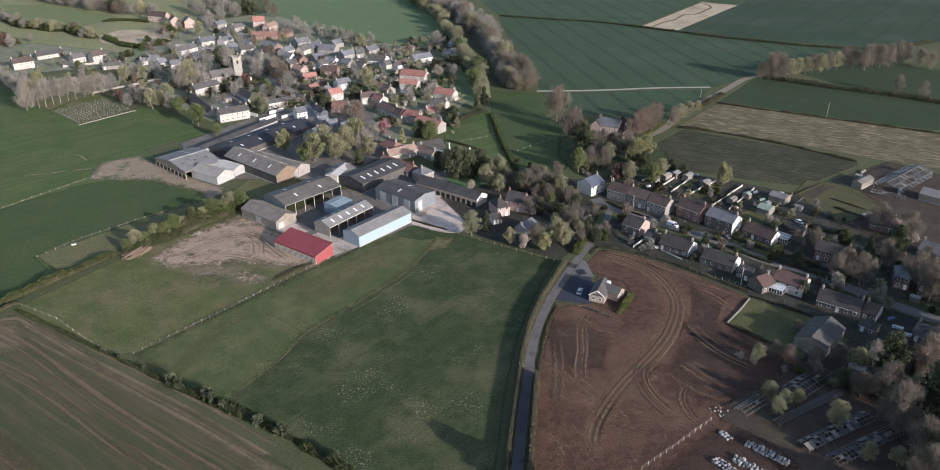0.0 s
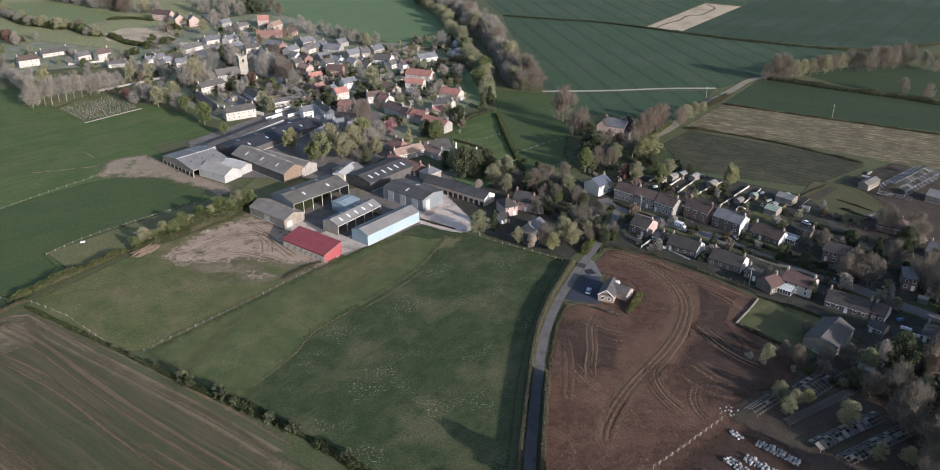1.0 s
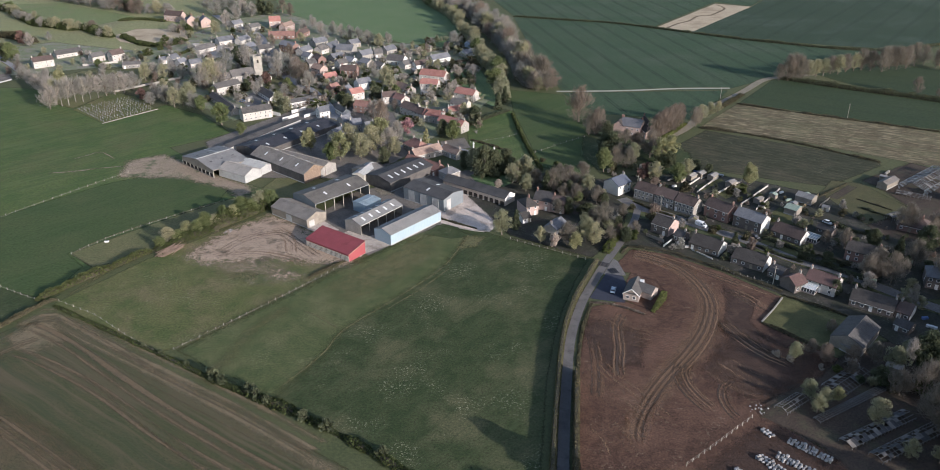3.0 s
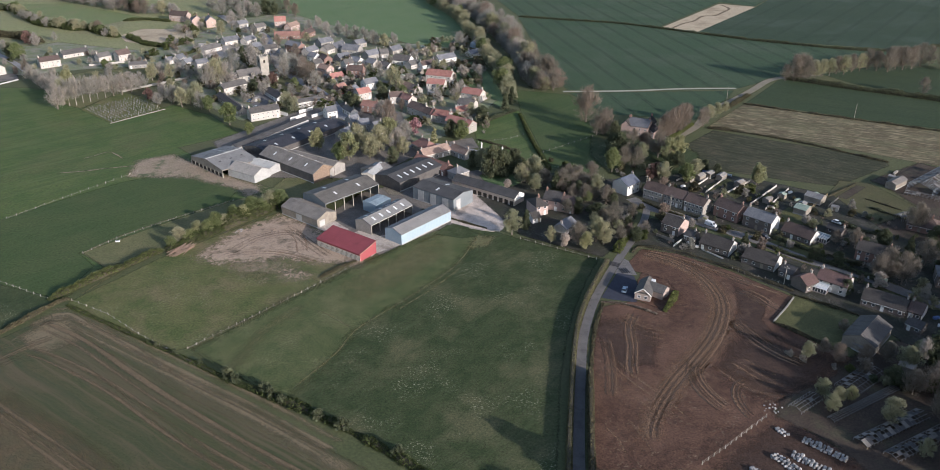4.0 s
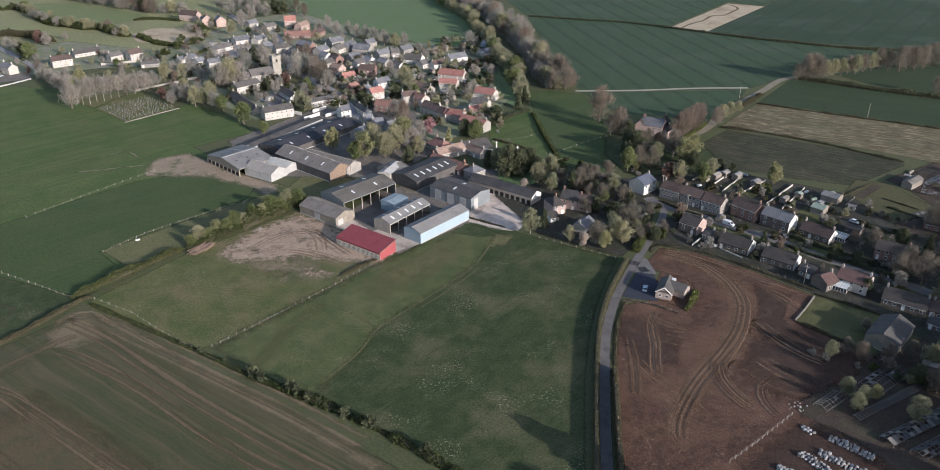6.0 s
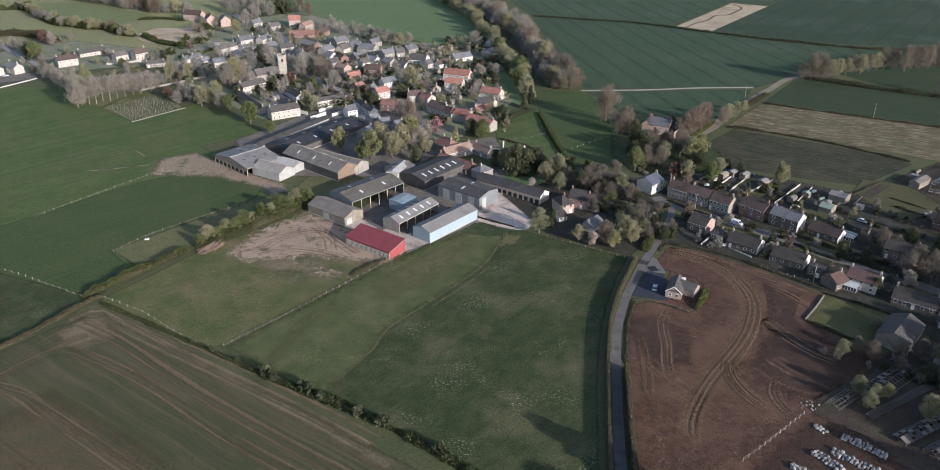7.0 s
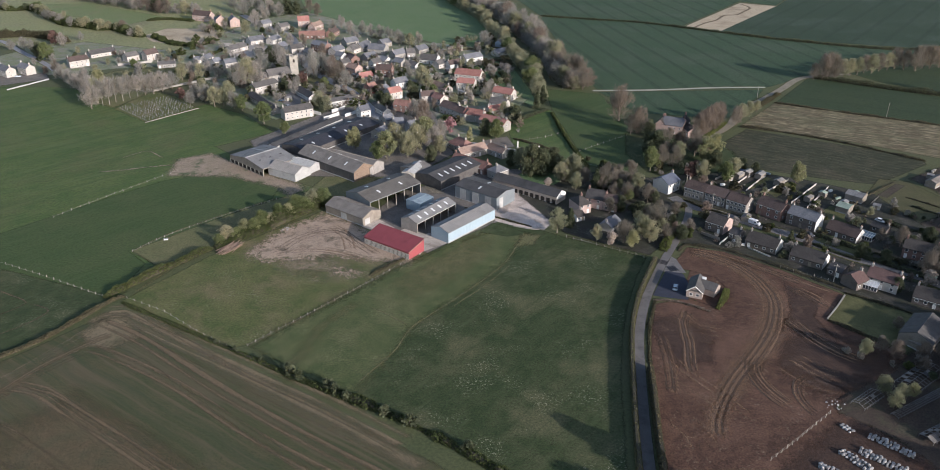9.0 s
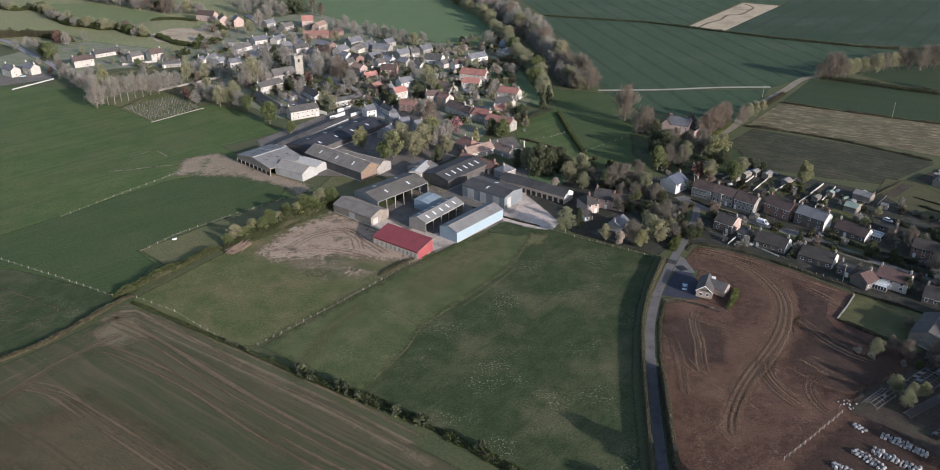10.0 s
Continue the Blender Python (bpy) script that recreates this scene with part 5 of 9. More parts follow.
# fields, tracks and roads
field([(-109.4, 212.0), (-95.2, 231.0), (-79.3, 251.7), (-60.9, 273.7), (-45.9, 290.0), (-25.5, 312.0), (-10.6, 305.5), (3.9, 295.9), (18.9, 287.3), (35.0, 278.1), (28.4, 261.7), (21.6, 240.1), (17.0, 221.1), (13.0, 198.0), (8.9, 160.3), (7.2, 140.4), (-6.9, 140.2), (-30.0, 159.8), (-58.4, 178.5), (-80.1, 191.0)], 'meadow', 'meadow_grass', 0.03)
field([(-165.6, 240.2), (-161.7, 247.8), (-153.9, 259.9), (-144.4, 276.0), (-125.5, 298.8), (-105.8, 321.4), (-88.1, 310.9), (-73.0, 296.4), (-61.2, 275.2), (-79.6, 252.5), (-95.6, 232.1), (-110.5, 213.4), (-115.6, 211.0), (-139.7, 225.6)], 'paddock', 'paddock_grass', 0.035)
field([(-191.7, 199.0), (-181.9, 210.7), (-173.2, 223.0), (-164.2, 234.6), (-151.4, 227.3), (-132.5, 216.0), (-109.8, 201.3), (-78.9, 181.8), (-35.0, 151.9), (-19.7, 139.7), (-101.9, 113.4), (-183.2, 111.7), (-222.5, 162.1)], 'arable_field', 'drilled_soil', 0.04)
field([(-178.1, 280.3), (-168.4, 295.6), (-129.7, 335.2), (-119.2, 340.2), (-112.9, 362.5), (-97.7, 368.9), (-86.3, 358.8), (-102.6, 330.0), (-122.2, 304.6), (-145.9, 279.6), (-164.0, 268.4)], 'rough_strip', 'rough_grass', 0.03)
field([(53.6, 287.6), (67.9, 284.0), (86.5, 269.2), (103.8, 250.4), (91.2, 232.5), (104.3, 217.4), (111.4, 209.8), (95.3, 196.0), (75.7, 184.4), (93.7, 161.4), (103.8, 138.0), (16.6, 136.8), (18.6, 160.4), (21.2, 183.7), (23.5, 204.3), (26.8, 221.2), (32.1, 242.2), (45.0, 246.5), (54.0, 240.4), (61.3, 252.2), (59.5, 261.9), (51.0, 267.5), (43.4, 270.3)], 'building_plot', 'bare_soil', 0.04)
field([(44.2, 248.6), (53.7, 238.4), (62.5, 252.2), (60.3, 263.8), (51.3, 269.4), (48.0, 261.8)], 'house_plot', 'bare_soil', 0.035, 1.0)
field([(104.3, 250.4), (123.3, 236.3), (119.7, 225.8), (106.1, 216.8), (91.3, 232.9)], 'garden_lawn', 'lawn_grass', 0.05)
field([(122.4, 439.5), (201.3, 394.2), (200.4, 384.7), (162.3, 356.6), (138.3, 364.0), (102.8, 379.9), (102.1, 416.0)], 'fallow_plot', 'fallow', 0.03)
field([(155.2, 491.2), (176.7, 479.9), (234.8, 449.6), (303.2, 416.8), (271.9, 364.8), (217.9, 389.0), (172.2, 421.2), (119.8, 443.8), (125.4, 452.6)], 'stubble_field', 'stubble', 0.035)
field([(199.0, 552.8), (246.4, 522.6), (306.8, 485.1), (335.5, 470.5), (308.0, 424.7), (236.3, 453.0), (158.2, 495.1)], 'far_field_1', 'crop_green', 0.03)
field([(233.3, 565.7), (293.4, 595.0), (316.3, 586.0), (385.0, 552.8), (341.4, 480.2), (300.2, 502.0), (251.0, 534.3)], 'far_field_2', 'crop_green', 0.03)
field([(19.2, 772.2), (112.8, 743.6), (171.9, 707.1), (229.6, 669.3), (309.2, 643.2), (338.2, 632.9), (228.5, 604.2), (203.6, 560.8), (158.1, 525.4), (45.0, 518.1), (33.6, 586.4)], 'far_field_3', 'crop_tram', 0.03)
field([(172.5, 709.6), (264.2, 825.7), (343.3, 955.8), (693.3, 951.2), (501.2, 663.9), (382.7, 664.3), (341.1, 639.0), (231.0, 673.8)], 'far_field_4', 'crop_tram_cross', 0.034)
field([(149.0, 727.5), (232.6, 846.1), (265.2, 829.0), (177.8, 709.5)], 'bare_patch_field', 'pale_soil', 0.05)
field([(-166.5, 791.4), (-149.1, 829.4), (-105.3, 881.5), (-73.3, 892.4), (-36.2, 752.7), (-27.7, 688.7), (-38.0, 644.3), (-79.7, 661.6), (-131.4, 726.4)], 'far_field_5', 'bright_grass', 0.03)
field([(-316.5, 1127.7), (-130.3, 1195.0), (-80.7, 934.8), (-107.5, 733.6), (-136.6, 694.5), (-170.1, 732.0), (-216.0, 800.7)], 'far_field_9', 'bright_grass', 0.026, 2.0)
field([(-863.6, 982.1), (-324.7, 981.8), (-253.5, 684.5), (-288.2, 580.9), (-330.3, 571.7), (-447.7, 648.8), (-593.8, 636.9)], 'hill_pasture', 'hill_grass', 0.01, 4.0)
field([(-32.7, 960.8), (343.3, 955.8), (264.9, 832.3), (235.1, 856.4), (148.8, 732.7), (176.2, 707.1), (113.5, 749.0), (19.3, 778.1), (-0.0, 862.3)], 'far_field_8', 'crop_tram', 0.01, 2.0)
field([(-503.2, 832.6), (-455.6, 838.9), (-349.6, 769.0), (-371.4, 727.8), (-481.5, 793.9)], 'far_field_6', 'hill_bright', 0.03)
field([(-335.6, 685.3), (-326.7, 714.6), (-282.6, 714.4), (-262.6, 666.7), (-282.3, 645.0), (-320.1, 662.4)], 'far_field_7', 'pale_soil', 0.03)
field([(-18.4, 441.1), (2.7, 472.1), (9.5, 475.8), (16.5, 415.6), (21.4, 379.5), (-0.0, 394.9), (-16.3, 412.5)], 'side_field_1', 'pasture_grass', 0.03)
field([(10.2, 475.8), (8.5, 522.4), (44.6, 511.1), (59.5, 441.4), (59.8, 397.0), (43.1, 371.4), (22.6, 379.5)], 'side_field_2', 'pasture_deep', 0.03)
field([(-32.5, 569.2), (-16.9, 604.6), (-1.8, 522.4), (2.6, 475.7), (-9.2, 494.8), (-24.3, 522.4)], 'side_field_3', 'bright_grass', 0.03)
field([(150.0, 342.0), (166.6, 364.2), (179.9, 360.4), (190.5, 328.8), (162.3, 312.9), (146.1, 318.9)], 'side_field_4', 'lit_paddock', 0.03)
field([(-329.1, 522.1), (-296.6, 507.9), (-241.6, 451.4), (-214.0, 484.0), (-183.3, 463.2), (-155.8, 430.0), (-182.9, 405.1), (-138.7, 362.3), (-113.2, 347.4), (-129.7, 335.2), (-168.4, 295.6), (-178.1, 279.3), (-164.0, 268.4), (-168.0, 259.8), (-197.6, 229.9), (-306.0, 294.5), (-455.3, 522.0)], 'pasture', 'pasture_grass', 0.02)
field([(-299.8, 277.2), (-178.4, 254.4), (-166.5, 247.4), (-176.4, 230.0), (-184.4, 215.7), (-194.5, 204.0), (-201.1, 195.0), (-224.5, 164.5), (-309.9, 238.7)], 'pasture_end', 'meadow_grass', 0.021, 1.5)
field([(-71.5, 187.8), (-66.5, 198.0), (-60.2, 211.7), (-56.3, 224.7), (-45.8, 239.0), (-34.2, 254.7), (-22.4, 273.8), (-13.8, 299.0), (-26.8, 303.0), (-45.9, 289.0), (-60.2, 272.9), (-77.0, 252.5), (-94.5, 231.8), (-108.9, 212.1), (-93.6, 199.8)], 'meadow_top', 'meadow_light', 0.04, 7.0)
field([(-257.3, 276.0), (-212.9, 333.6), (-194.3, 354.7), (-170.7, 369.7), (-132.7, 356.2), (-133.1, 334.8), (-168.2, 292.2), (-179.4, 279.8), (-168.4, 269.3), (-169.7, 243.2)], 'pasture_near', 'pasture_deep', 0.028, 1.5)
field([(-15.7, 301.0), (-5.0, 299.6), (-10.0, 287.7), (-20.1, 284.7)], 'worn_gateway', 'worn_grass', 0.06, -0.8)
field([(-28.0, 309.7), (-18.6, 304.9), (-13.1, 299.3), (-21.3, 296.2), (-33.4, 300.6)], 'grass_corner', 'meadow_grass', 0.065, 0.8)
field([(-181.8, 394.0), (-150.6, 370.2), (-132.9, 358.5), (-119.5, 348.8), (-124.4, 336.6), (-134.2, 348.7), (-163.0, 362.2), (-193.4, 362.0), (-197.5, 385.1)], 'worn_earth', 'worn_earth', 0.06, 6.0)
field([(-128.8, 278.7), (-119.9, 301.7), (-104.6, 317.0), (-92.6, 312.7), (-77.6, 294.1), (-60.8, 279.3), (-63.0, 272.2), (-77.9, 274.1), (-93.3, 277.0), (-109.7, 274.8), (-119.9, 272.7)], 'dirt_yard', 'yard_dirt', 0.07, 8.0)
field([(-131.5, 283.1), (-116.2, 296.3), (-78.3, 271.4), (-71.7, 257.1), (-92.2, 250.3), (-118.3, 264.5)], 'trodden_patch', 'worn_earth', 0.068, -0.5)
field([(-108.0, 264.2), (-101.4, 267.3), (-93.6, 264.5), (-97.3, 258.7), (-104.4, 258.6)], 'straw_patch', 'worn_grass', 0.07, -0.6)
field([(-94.7, 270.4), (-84.6, 268.1), (-74.6, 264.8), (-80.6, 257.1), (-90.4, 259.7)], 'trodden_patch', 'yard_dirt', 0.07, -0.55)
field([(-85.4, 304.7), (-80.7, 314.7), (-70.9, 303.8), (-77.5, 298.9)], 'byre_apron', 'pale_concrete', 0.075, 0.6)
field([(-73.1, 294.9), (-66.1, 303.8), (-52.4, 295.3), (-57.7, 278.7), (-61.7, 282.4)], 'shed_apron', 'pale_concrete', 0.075, 0.6)
field([(-27.6, 327.3), (-19.6, 350.7), (-9.6, 347.2), (1.2, 335.2), (1.5, 314.7), (-5.0, 303.2), (-12.0, 304.2), (-19.2, 307.6), (-26.6, 311.6)], 'gravel_yard', 'gravel', 0.06, 0.8)
field([(-33.6, 305.4), (-22.9, 299.1), (-26.0, 280.0), (-44.0, 252.0), (-62.0, 236.0), (-74.0, 252.0), (-58.0, 270.0), (-45.0, 286.0)], 'worn_patch', 'worn_grass', 0.05, -0.6)
field([(44.8, 515.3), (157.3, 522.5), (146.2, 501.7), (115.8, 458.2), (91.2, 464.0), (77.0, 467.5), (62.4, 469.8), (53.3, 494.9)], 'far_field_near', 'crop_tram', 0.03, 2.0)
field([(-83.3, 319.0), (-71.6, 344.1), (-44.8, 362.9), (-15.2, 375.1), (3.5, 355.6), (12.2, 344.6), (-1.9, 330.7), (-22.9, 313.3), (-46.4, 290.0), (-54.8, 280.4), (-67.3, 293.6)], 'farm_yard', 'yard_concrete', 0.045, 1.0)
field([(-166.2, 414.8), (-132.5, 469.3), (-92.8, 501.3), (-64.7, 469.5), (-48.7, 396.5), (-69.0, 362.8), (-108.3, 362.5), (-138.7, 362.3)], 'farm_yard_2', 'yard_concrete', 0.05, 2.0)
field([(-55.5, 299.4), (-60.6, 292.0), (-57.0, 281.4), (-46.4, 290.0)], 'concrete_apron', 'pale_concrete', 0.075, 0.6)
field([(-83.8, 323.5), (-72.8, 310.4), (-62.5, 302.2), (-56.4, 313.0), (-68.4, 326.9)], 'barn_apron', 'yard_concrete', 0.075, 0.6)
field([(32.2, 248.4), (41.0, 267.4), (47.2, 265.1), (47.6, 255.1), (44.9, 245.2), (35.2, 247.2)], 'driveway', 'shadow_toned_tar', 0.075, 0.3)
field([(38.2, 268.3), (44.3, 281.2), (47.0, 277.2), (48.5, 265.6), (41.5, 265.5)], 'drive_apron', 'tarmac', 0.065, 0.3)
field([(-269.7, 473.0), (-263.0, 513.6), (-241.5, 502.5), (-217.3, 476.2), (-239.4, 447.0)], 'cemetery_grass', 'paddock_grass', 0.05)
field([(-388.5, 515.1), (-348.0, 543.1), (-358.5, 559.4), (-406.7, 545.7)], 'yard_left', 'yard_concrete', 0.05, 2.0)
field([(-171.0, 496.4), (-163.7, 517.6), (-143.3, 487.4), (-153.4, 470.7)], 'car_court', 'tarmac', 0.06, 0.5)
field([(-238.3, 615.2), (-231.4, 661.6), (-210.6, 640.0), (-205.4, 600.1)], 'far_court', 'pale_concrete', 0.05, 1.0)
road([(12.3, 126.3), (15.0, 160.4), (17.5, 183.7), (20.1, 204.3), (23.0, 222.9), (28.8, 244.2), (36.1, 262.6), (42.7, 277.7), (50.8, 294.6), (59.9, 315.1), (64.1, 329.8)], 3.6, 'lane', 'lane_tar', verge=1.0)
road([(58.2, 340.0), (64.1, 329.8), (74.5, 322.8), (88.2, 310.5), (103.3, 297.8), (118.2, 280.9), (133.4, 269.7), (153.6, 247.5), (184.4, 219.4)], 6.5, 'street', 'tarmac')
road([(-98.5, 459.3), (-112.2, 490.4), (-126.5, 518.0), (-142.9, 540.5), (-168.7, 582.1), (-205.8, 684.9), (-245.6, 735.4), (-274.6, 778.0)], 7.5, 'village_street', 'street_grey')
road([(-98.5, 459.3), (-77.9, 436.9), (-57.0, 411.4), (-38.4, 411.6), (-15.2, 400.5)], 6.0, 'village_lane', 'street_grey')
road([(-499.5, 682.8), (-454.0, 664.4), (-410.0, 621.8), (-376.0, 589.2), (-355.1, 566.2)], 5.0, 'hill_road', 'street_grey')
road([(95.1, 423.8), (113.0, 444.8), (130.6, 476.1), (152.1, 501.7), (169.5, 522.6), (189.1, 548.0), (204.8, 557.6), (233.3, 565.7)], 5.5, 'farm_track', 'pale_track')
road([(41.0, 518.8), (83.9, 521.0), (125.7, 526.9), (160.8, 528.4)], 3.2, 'field_path', 'path_dust')
road([(-112.7, 573.8), (-90.9, 582.8), (-76.3, 569.0)], 3.0, 'cottage_lane', 'pale_track')

# wheel tracks
ribbon([(-172.4, 223.3), (-164.5, 232.5), (-147.7, 225.1), (-124.0, 209.0), (-103.8, 195.1), (-85.0, 182.6), (-63.9, 168.2), (-44.9, 154.5)], 9.0, 'headland', 'bare_headland', 0.044, 0.42, 'bare tan headland strip along the drilled field', 'ground', 0.62)
field([(-177.2, 146.7), (-184.4, 171.5), (-173.2, 175.5), (-165.0, 182.9), (-160.0, 192.9), (-144.7, 182.6), (-123.6, 170.2), (-102.4, 154.5), (-89.3, 142.6), (-130.8, 128.9)], 'drilled_inner', 'drilled_brown', 0.045, -0.8)
ruts([(-170.5, 230.9), (-161.4, 234.0), (-150.4, 227.0), (-108.5, 199.8), (-72.8, 177.5), (-50.7, 163.3)], 7, 3, 2.6, 'bare_headland', 0.046, 0.9)
ruts([(-197.9, 166.3), (-185.4, 189.5), (-177.4, 204.0), (-170.2, 219.1), (-166.0, 230.1)], 3, 2, 1.4, 'bare_headland', 0.046, 0.7)
field([(-173.2, 219.1), (-168.0, 230.1), (-158.6, 232.1), (-146.2, 216.1), (-155.4, 207.6), (-164.6, 209.0)], 'bare_corner', 'bare_headland', 0.047, -0.9)
ruts([(-194.8, 161.6), (-182.5, 184.4), (-175.3, 199.8), (-164.2, 214.6), (-158.4, 219.3)], 3.2, 3, 0.66, 'rut_soil', 0.055, 1.1)
ruts([(-191.8, 157.1), (-182.2, 179.2), (-177.0, 189.0), (-172.5, 197.9), (-161.9, 211.6)], 4, 3, 0.72, 'rut_soil', 0.055, 0.65)
ruts([(-168.4, 226.3), (-148.5, 214.3), (-126.6, 198.7), (-103.7, 182.1), (-75.5, 163.8), (-49.5, 147.3)], 3.2, 2, 1.8, 'rut_soil', 0.055, 1.1)
ruts([(-165.7, 211.5), (-155.2, 207.3), (-140.8, 199.5), (-123.1, 188.3), (-100.9, 171.9), (-73.8, 154.3), (-56.4, 143.3)], 3.4, 2, 1.2, 'rut_soil', 0.055, 0.91)
ruts([(-164.2, 212.4), (-154.8, 210.9), (-141.1, 202.8), (-120.9, 186.9), (-100.5, 170.4), (-80.8, 155.0), (-63.7, 143.1)], 1.0, 1, 0.72, 'rut_soil', 0.055, 0.52)
ruts([(-163.9, 230.1), (-141.4, 213.6), (-111.4, 193.8), (-77.0, 172.3), (-50.1, 155.6)], 1.0, 1, 0.72, 'rut_soil', 0.055, 0.59)
ruts([(-161.0, 233.0), (-138.7, 219.7), (-110.2, 199.1), (-78.1, 178.6), (-50.6, 162.2)], 2, 2, 0.72, 'rut_soil', 0.055, 0.65)
ruts([(-180.9, 189.6), (-171.8, 187.6), (-166.1, 185.2), (-153.1, 176.3), (-134.6, 164.6), (-117.4, 153.2), (-107.4, 146.1)], 4.5, 3, 0.96, 'rut_soil', 0.055, 0.98)
ruts([(-177.4, 189.7), (-164.8, 186.1), (-151.5, 178.5), (-133.1, 167.0), (-115.9, 155.4), (-104.4, 146.2)], 1.5, 1, 0.84, 'rut_soil', 0.055, 0.91)
ruts([(-175.3, 171.6), (-167.5, 168.1), (-152.9, 159.0), (-142.3, 151.6), (-134.2, 145.6)], 3.2, 2, 0.72, 'rut_soil', 0.055, 0.59)
ruts([(-184.7, 146.6), (-179.9, 157.4), (-181.1, 181.9), (-175.7, 188.3)], 3, 2, 0.6, 'rut_soil', 0.055, 0.65)
ruts([(-167.3, 157.6), (-154.2, 149.3), (-145.1, 143.4)], 3.2, 2, 0.72, 'rut_soil', 0.055, 0.45)
# darker soil colour, partly standing in for tree shade on the plot
field([(69.8, 223.4), (87.7, 229.9), (103.8, 215.7), (111.4, 209.8), (95.3, 196.0), (75.7, 184.4), (64.8, 191.2), (60.4, 206.3)], 'moist_soil', 'dark_soil', 0.05, -0.9)
# more patches of darker soil colour
field([(84.0, 262.0), (97.0, 252.0), (88.0, 234.0), (92.0, 212.0), (78.0, 206.0), (74.0, 226.0), (80.0, 244.0)], 'moist_soil', 'dark_soil', 0.048, -0.95)
field([(24.0, 232.0), (38.0, 238.0), (50.0, 226.0), (46.0, 204.0), (30.0, 200.0)], 'moist_soil', 'dark_soil', 0.046, -0.95)
field([(46.3, 157.2), (72.1, 180.1), (80.8, 177.8), (91.6, 164.5), (95.3, 145.4), (35.1, 144.6)], 'moist_soil', 'dark_soil', 0.05, -0.9)
ribbon([(53.2, 284.4), (60.1, 281.4), (70.1, 272.0), (75.4, 257.6), (75.6, 243.9), (69.5, 227.1), (60.7, 212.9), (50.7, 200.0), (42.9, 188.1)], 17.0, 'trodden_soil', 'pale_rut', 0.056, 0.48, 'paler earth smoothed by lorries across the plot', 'ground', 0.72)
track([(53.2, 284.4), (60.1, 281.4), (70.1, 272.0), (75.4, 257.6), (75.6, 243.9), (69.5, 227.1), (60.7, 212.9), (50.7, 200.0), (42.9, 188.1), (37.6, 177.3), (35.7, 168.5)], 7.0, 'pale_rut', 0.06, 0.62)
ruts([(53.2, 284.4), (60.1, 281.4), (70.1, 272.0), (75.4, 257.6), (75.6, 243.9), (69.5, 227.1), (60.7, 212.9), (50.7, 200.0), (42.9, 188.1), (37.6, 177.3), (35.7, 168.5)], 4.2, 3, 0.5, 'rut_dark', 0.064, 0.8)
ruts([(53.2, 284.4), (60.1, 281.4), (70.1, 272.0), (75.4, 257.6), (75.6, 243.9), (69.5, 227.1), (60.7, 212.9), (50.7, 200.0), (42.9, 188.1), (37.6, 177.3), (35.7, 168.5)], 7.0, 4, 0.7, 'pale_rut', 0.066, 0.6)
ruts([(44.3, 240.3), (39.6, 230.5), (38.6, 217.8), (36.6, 207.0), (36.1, 198.3)], 4, 3, 0.6, 'rut_dark', 0.06, 0.95)
ruts([(44.9, 239.7), (40.1, 229.9), (39.1, 217.3), (37.2, 206.6), (36.6, 197.8)], 4, 3, 0.55, 'pale_rut', 0.061, 0.75)
ruts([(76.1, 233.5), (78.4, 229.8), (81.6, 221.8), (87.2, 213.2), (95.0, 206.7)], 5, 4, 0.6, 'rut_dark', 0.06, 0.95)
ruts([(76.6, 233.0), (78.9, 229.2), (82.0, 221.2), (87.7, 212.7), (95.4, 206.2)], 5, 4, 0.55, 'pale_rut', 0.061, 0.75)
ruts([(58.6, 209.2), (56.0, 203.1), (56.5, 195.5), (58.9, 189.2), (62.3, 183.7)], 5, 5, 0.6, 'rut_dark', 0.06, 0.95)
ruts([(59.1, 208.7), (56.5, 202.7), (57.0, 195.1), (59.4, 188.8), (62.7, 183.3)], 5, 5, 0.55, 'pale_rut', 0.061, 0.75)
ruts([(73.2, 199.9), (68.1, 196.2), (66.1, 190.4), (66.8, 184.3), (68.5, 180.3)], 3, 3, 0.6, 'rut_dark', 0.06, 0.95)
ruts([(73.7, 199.5), (68.6, 195.8), (66.5, 190.0), (67.3, 183.9), (68.9, 179.9)], 3, 3, 0.55, 'pale_rut', 0.061, 0.75)
ruts([(30.1, 224.8), (29.5, 204.4), (27.1, 186.6)], 3, 2, 0.6, 'rut_dark', 0.06, 0.95)
ruts([(30.7, 224.3), (30.0, 203.9), (27.6, 186.1)], 3, 2, 0.55, 'pale_rut', 0.061, 0.75)
ruts([(67.3, 280.4), (81.5, 267.7), (92.9, 257.7)], 4, 3, 0.6, 'rut_dark', 0.06, 0.95)
ruts([(67.9, 279.7), (82.0, 267.0), (93.4, 257.1)], 4, 3, 0.55, 'pale_rut', 0.061, 0.75)
ruts([(83.8, 257.6), (90.6, 249.0), (96.0, 236.8)], 6, 3, 0.6, 'rut_dark', 0.06, 0.95)
ruts([(84.3, 257.0), (91.1, 248.4), (96.4, 236.3)], 6, 3, 0.55, 'pale_rut', 0.061, 0.75)
ruts([(25.1, 210.8), (30.8, 198.2), (38.8, 186.7), (45.7, 173.6)], 14, 6, 0.5, 'pale_rut', 0.06, 0.6)
ruts([(32.1, 236.2), (43.5, 224.9), (55.2, 221.5)], 14, 6, 0.5, 'pale_rut', 0.06, 0.6)
ruts([(67.2, 211.3), (75.8, 198.7), (84.2, 195.8)], 14, 5, 0.5, 'pale_rut', 0.06, 0.6)
ruts([(24.0, 181.1), (30.1, 170.9), (30.8, 161.5)], 12, 5, 0.5, 'pale_rut', 0.06, 0.6)
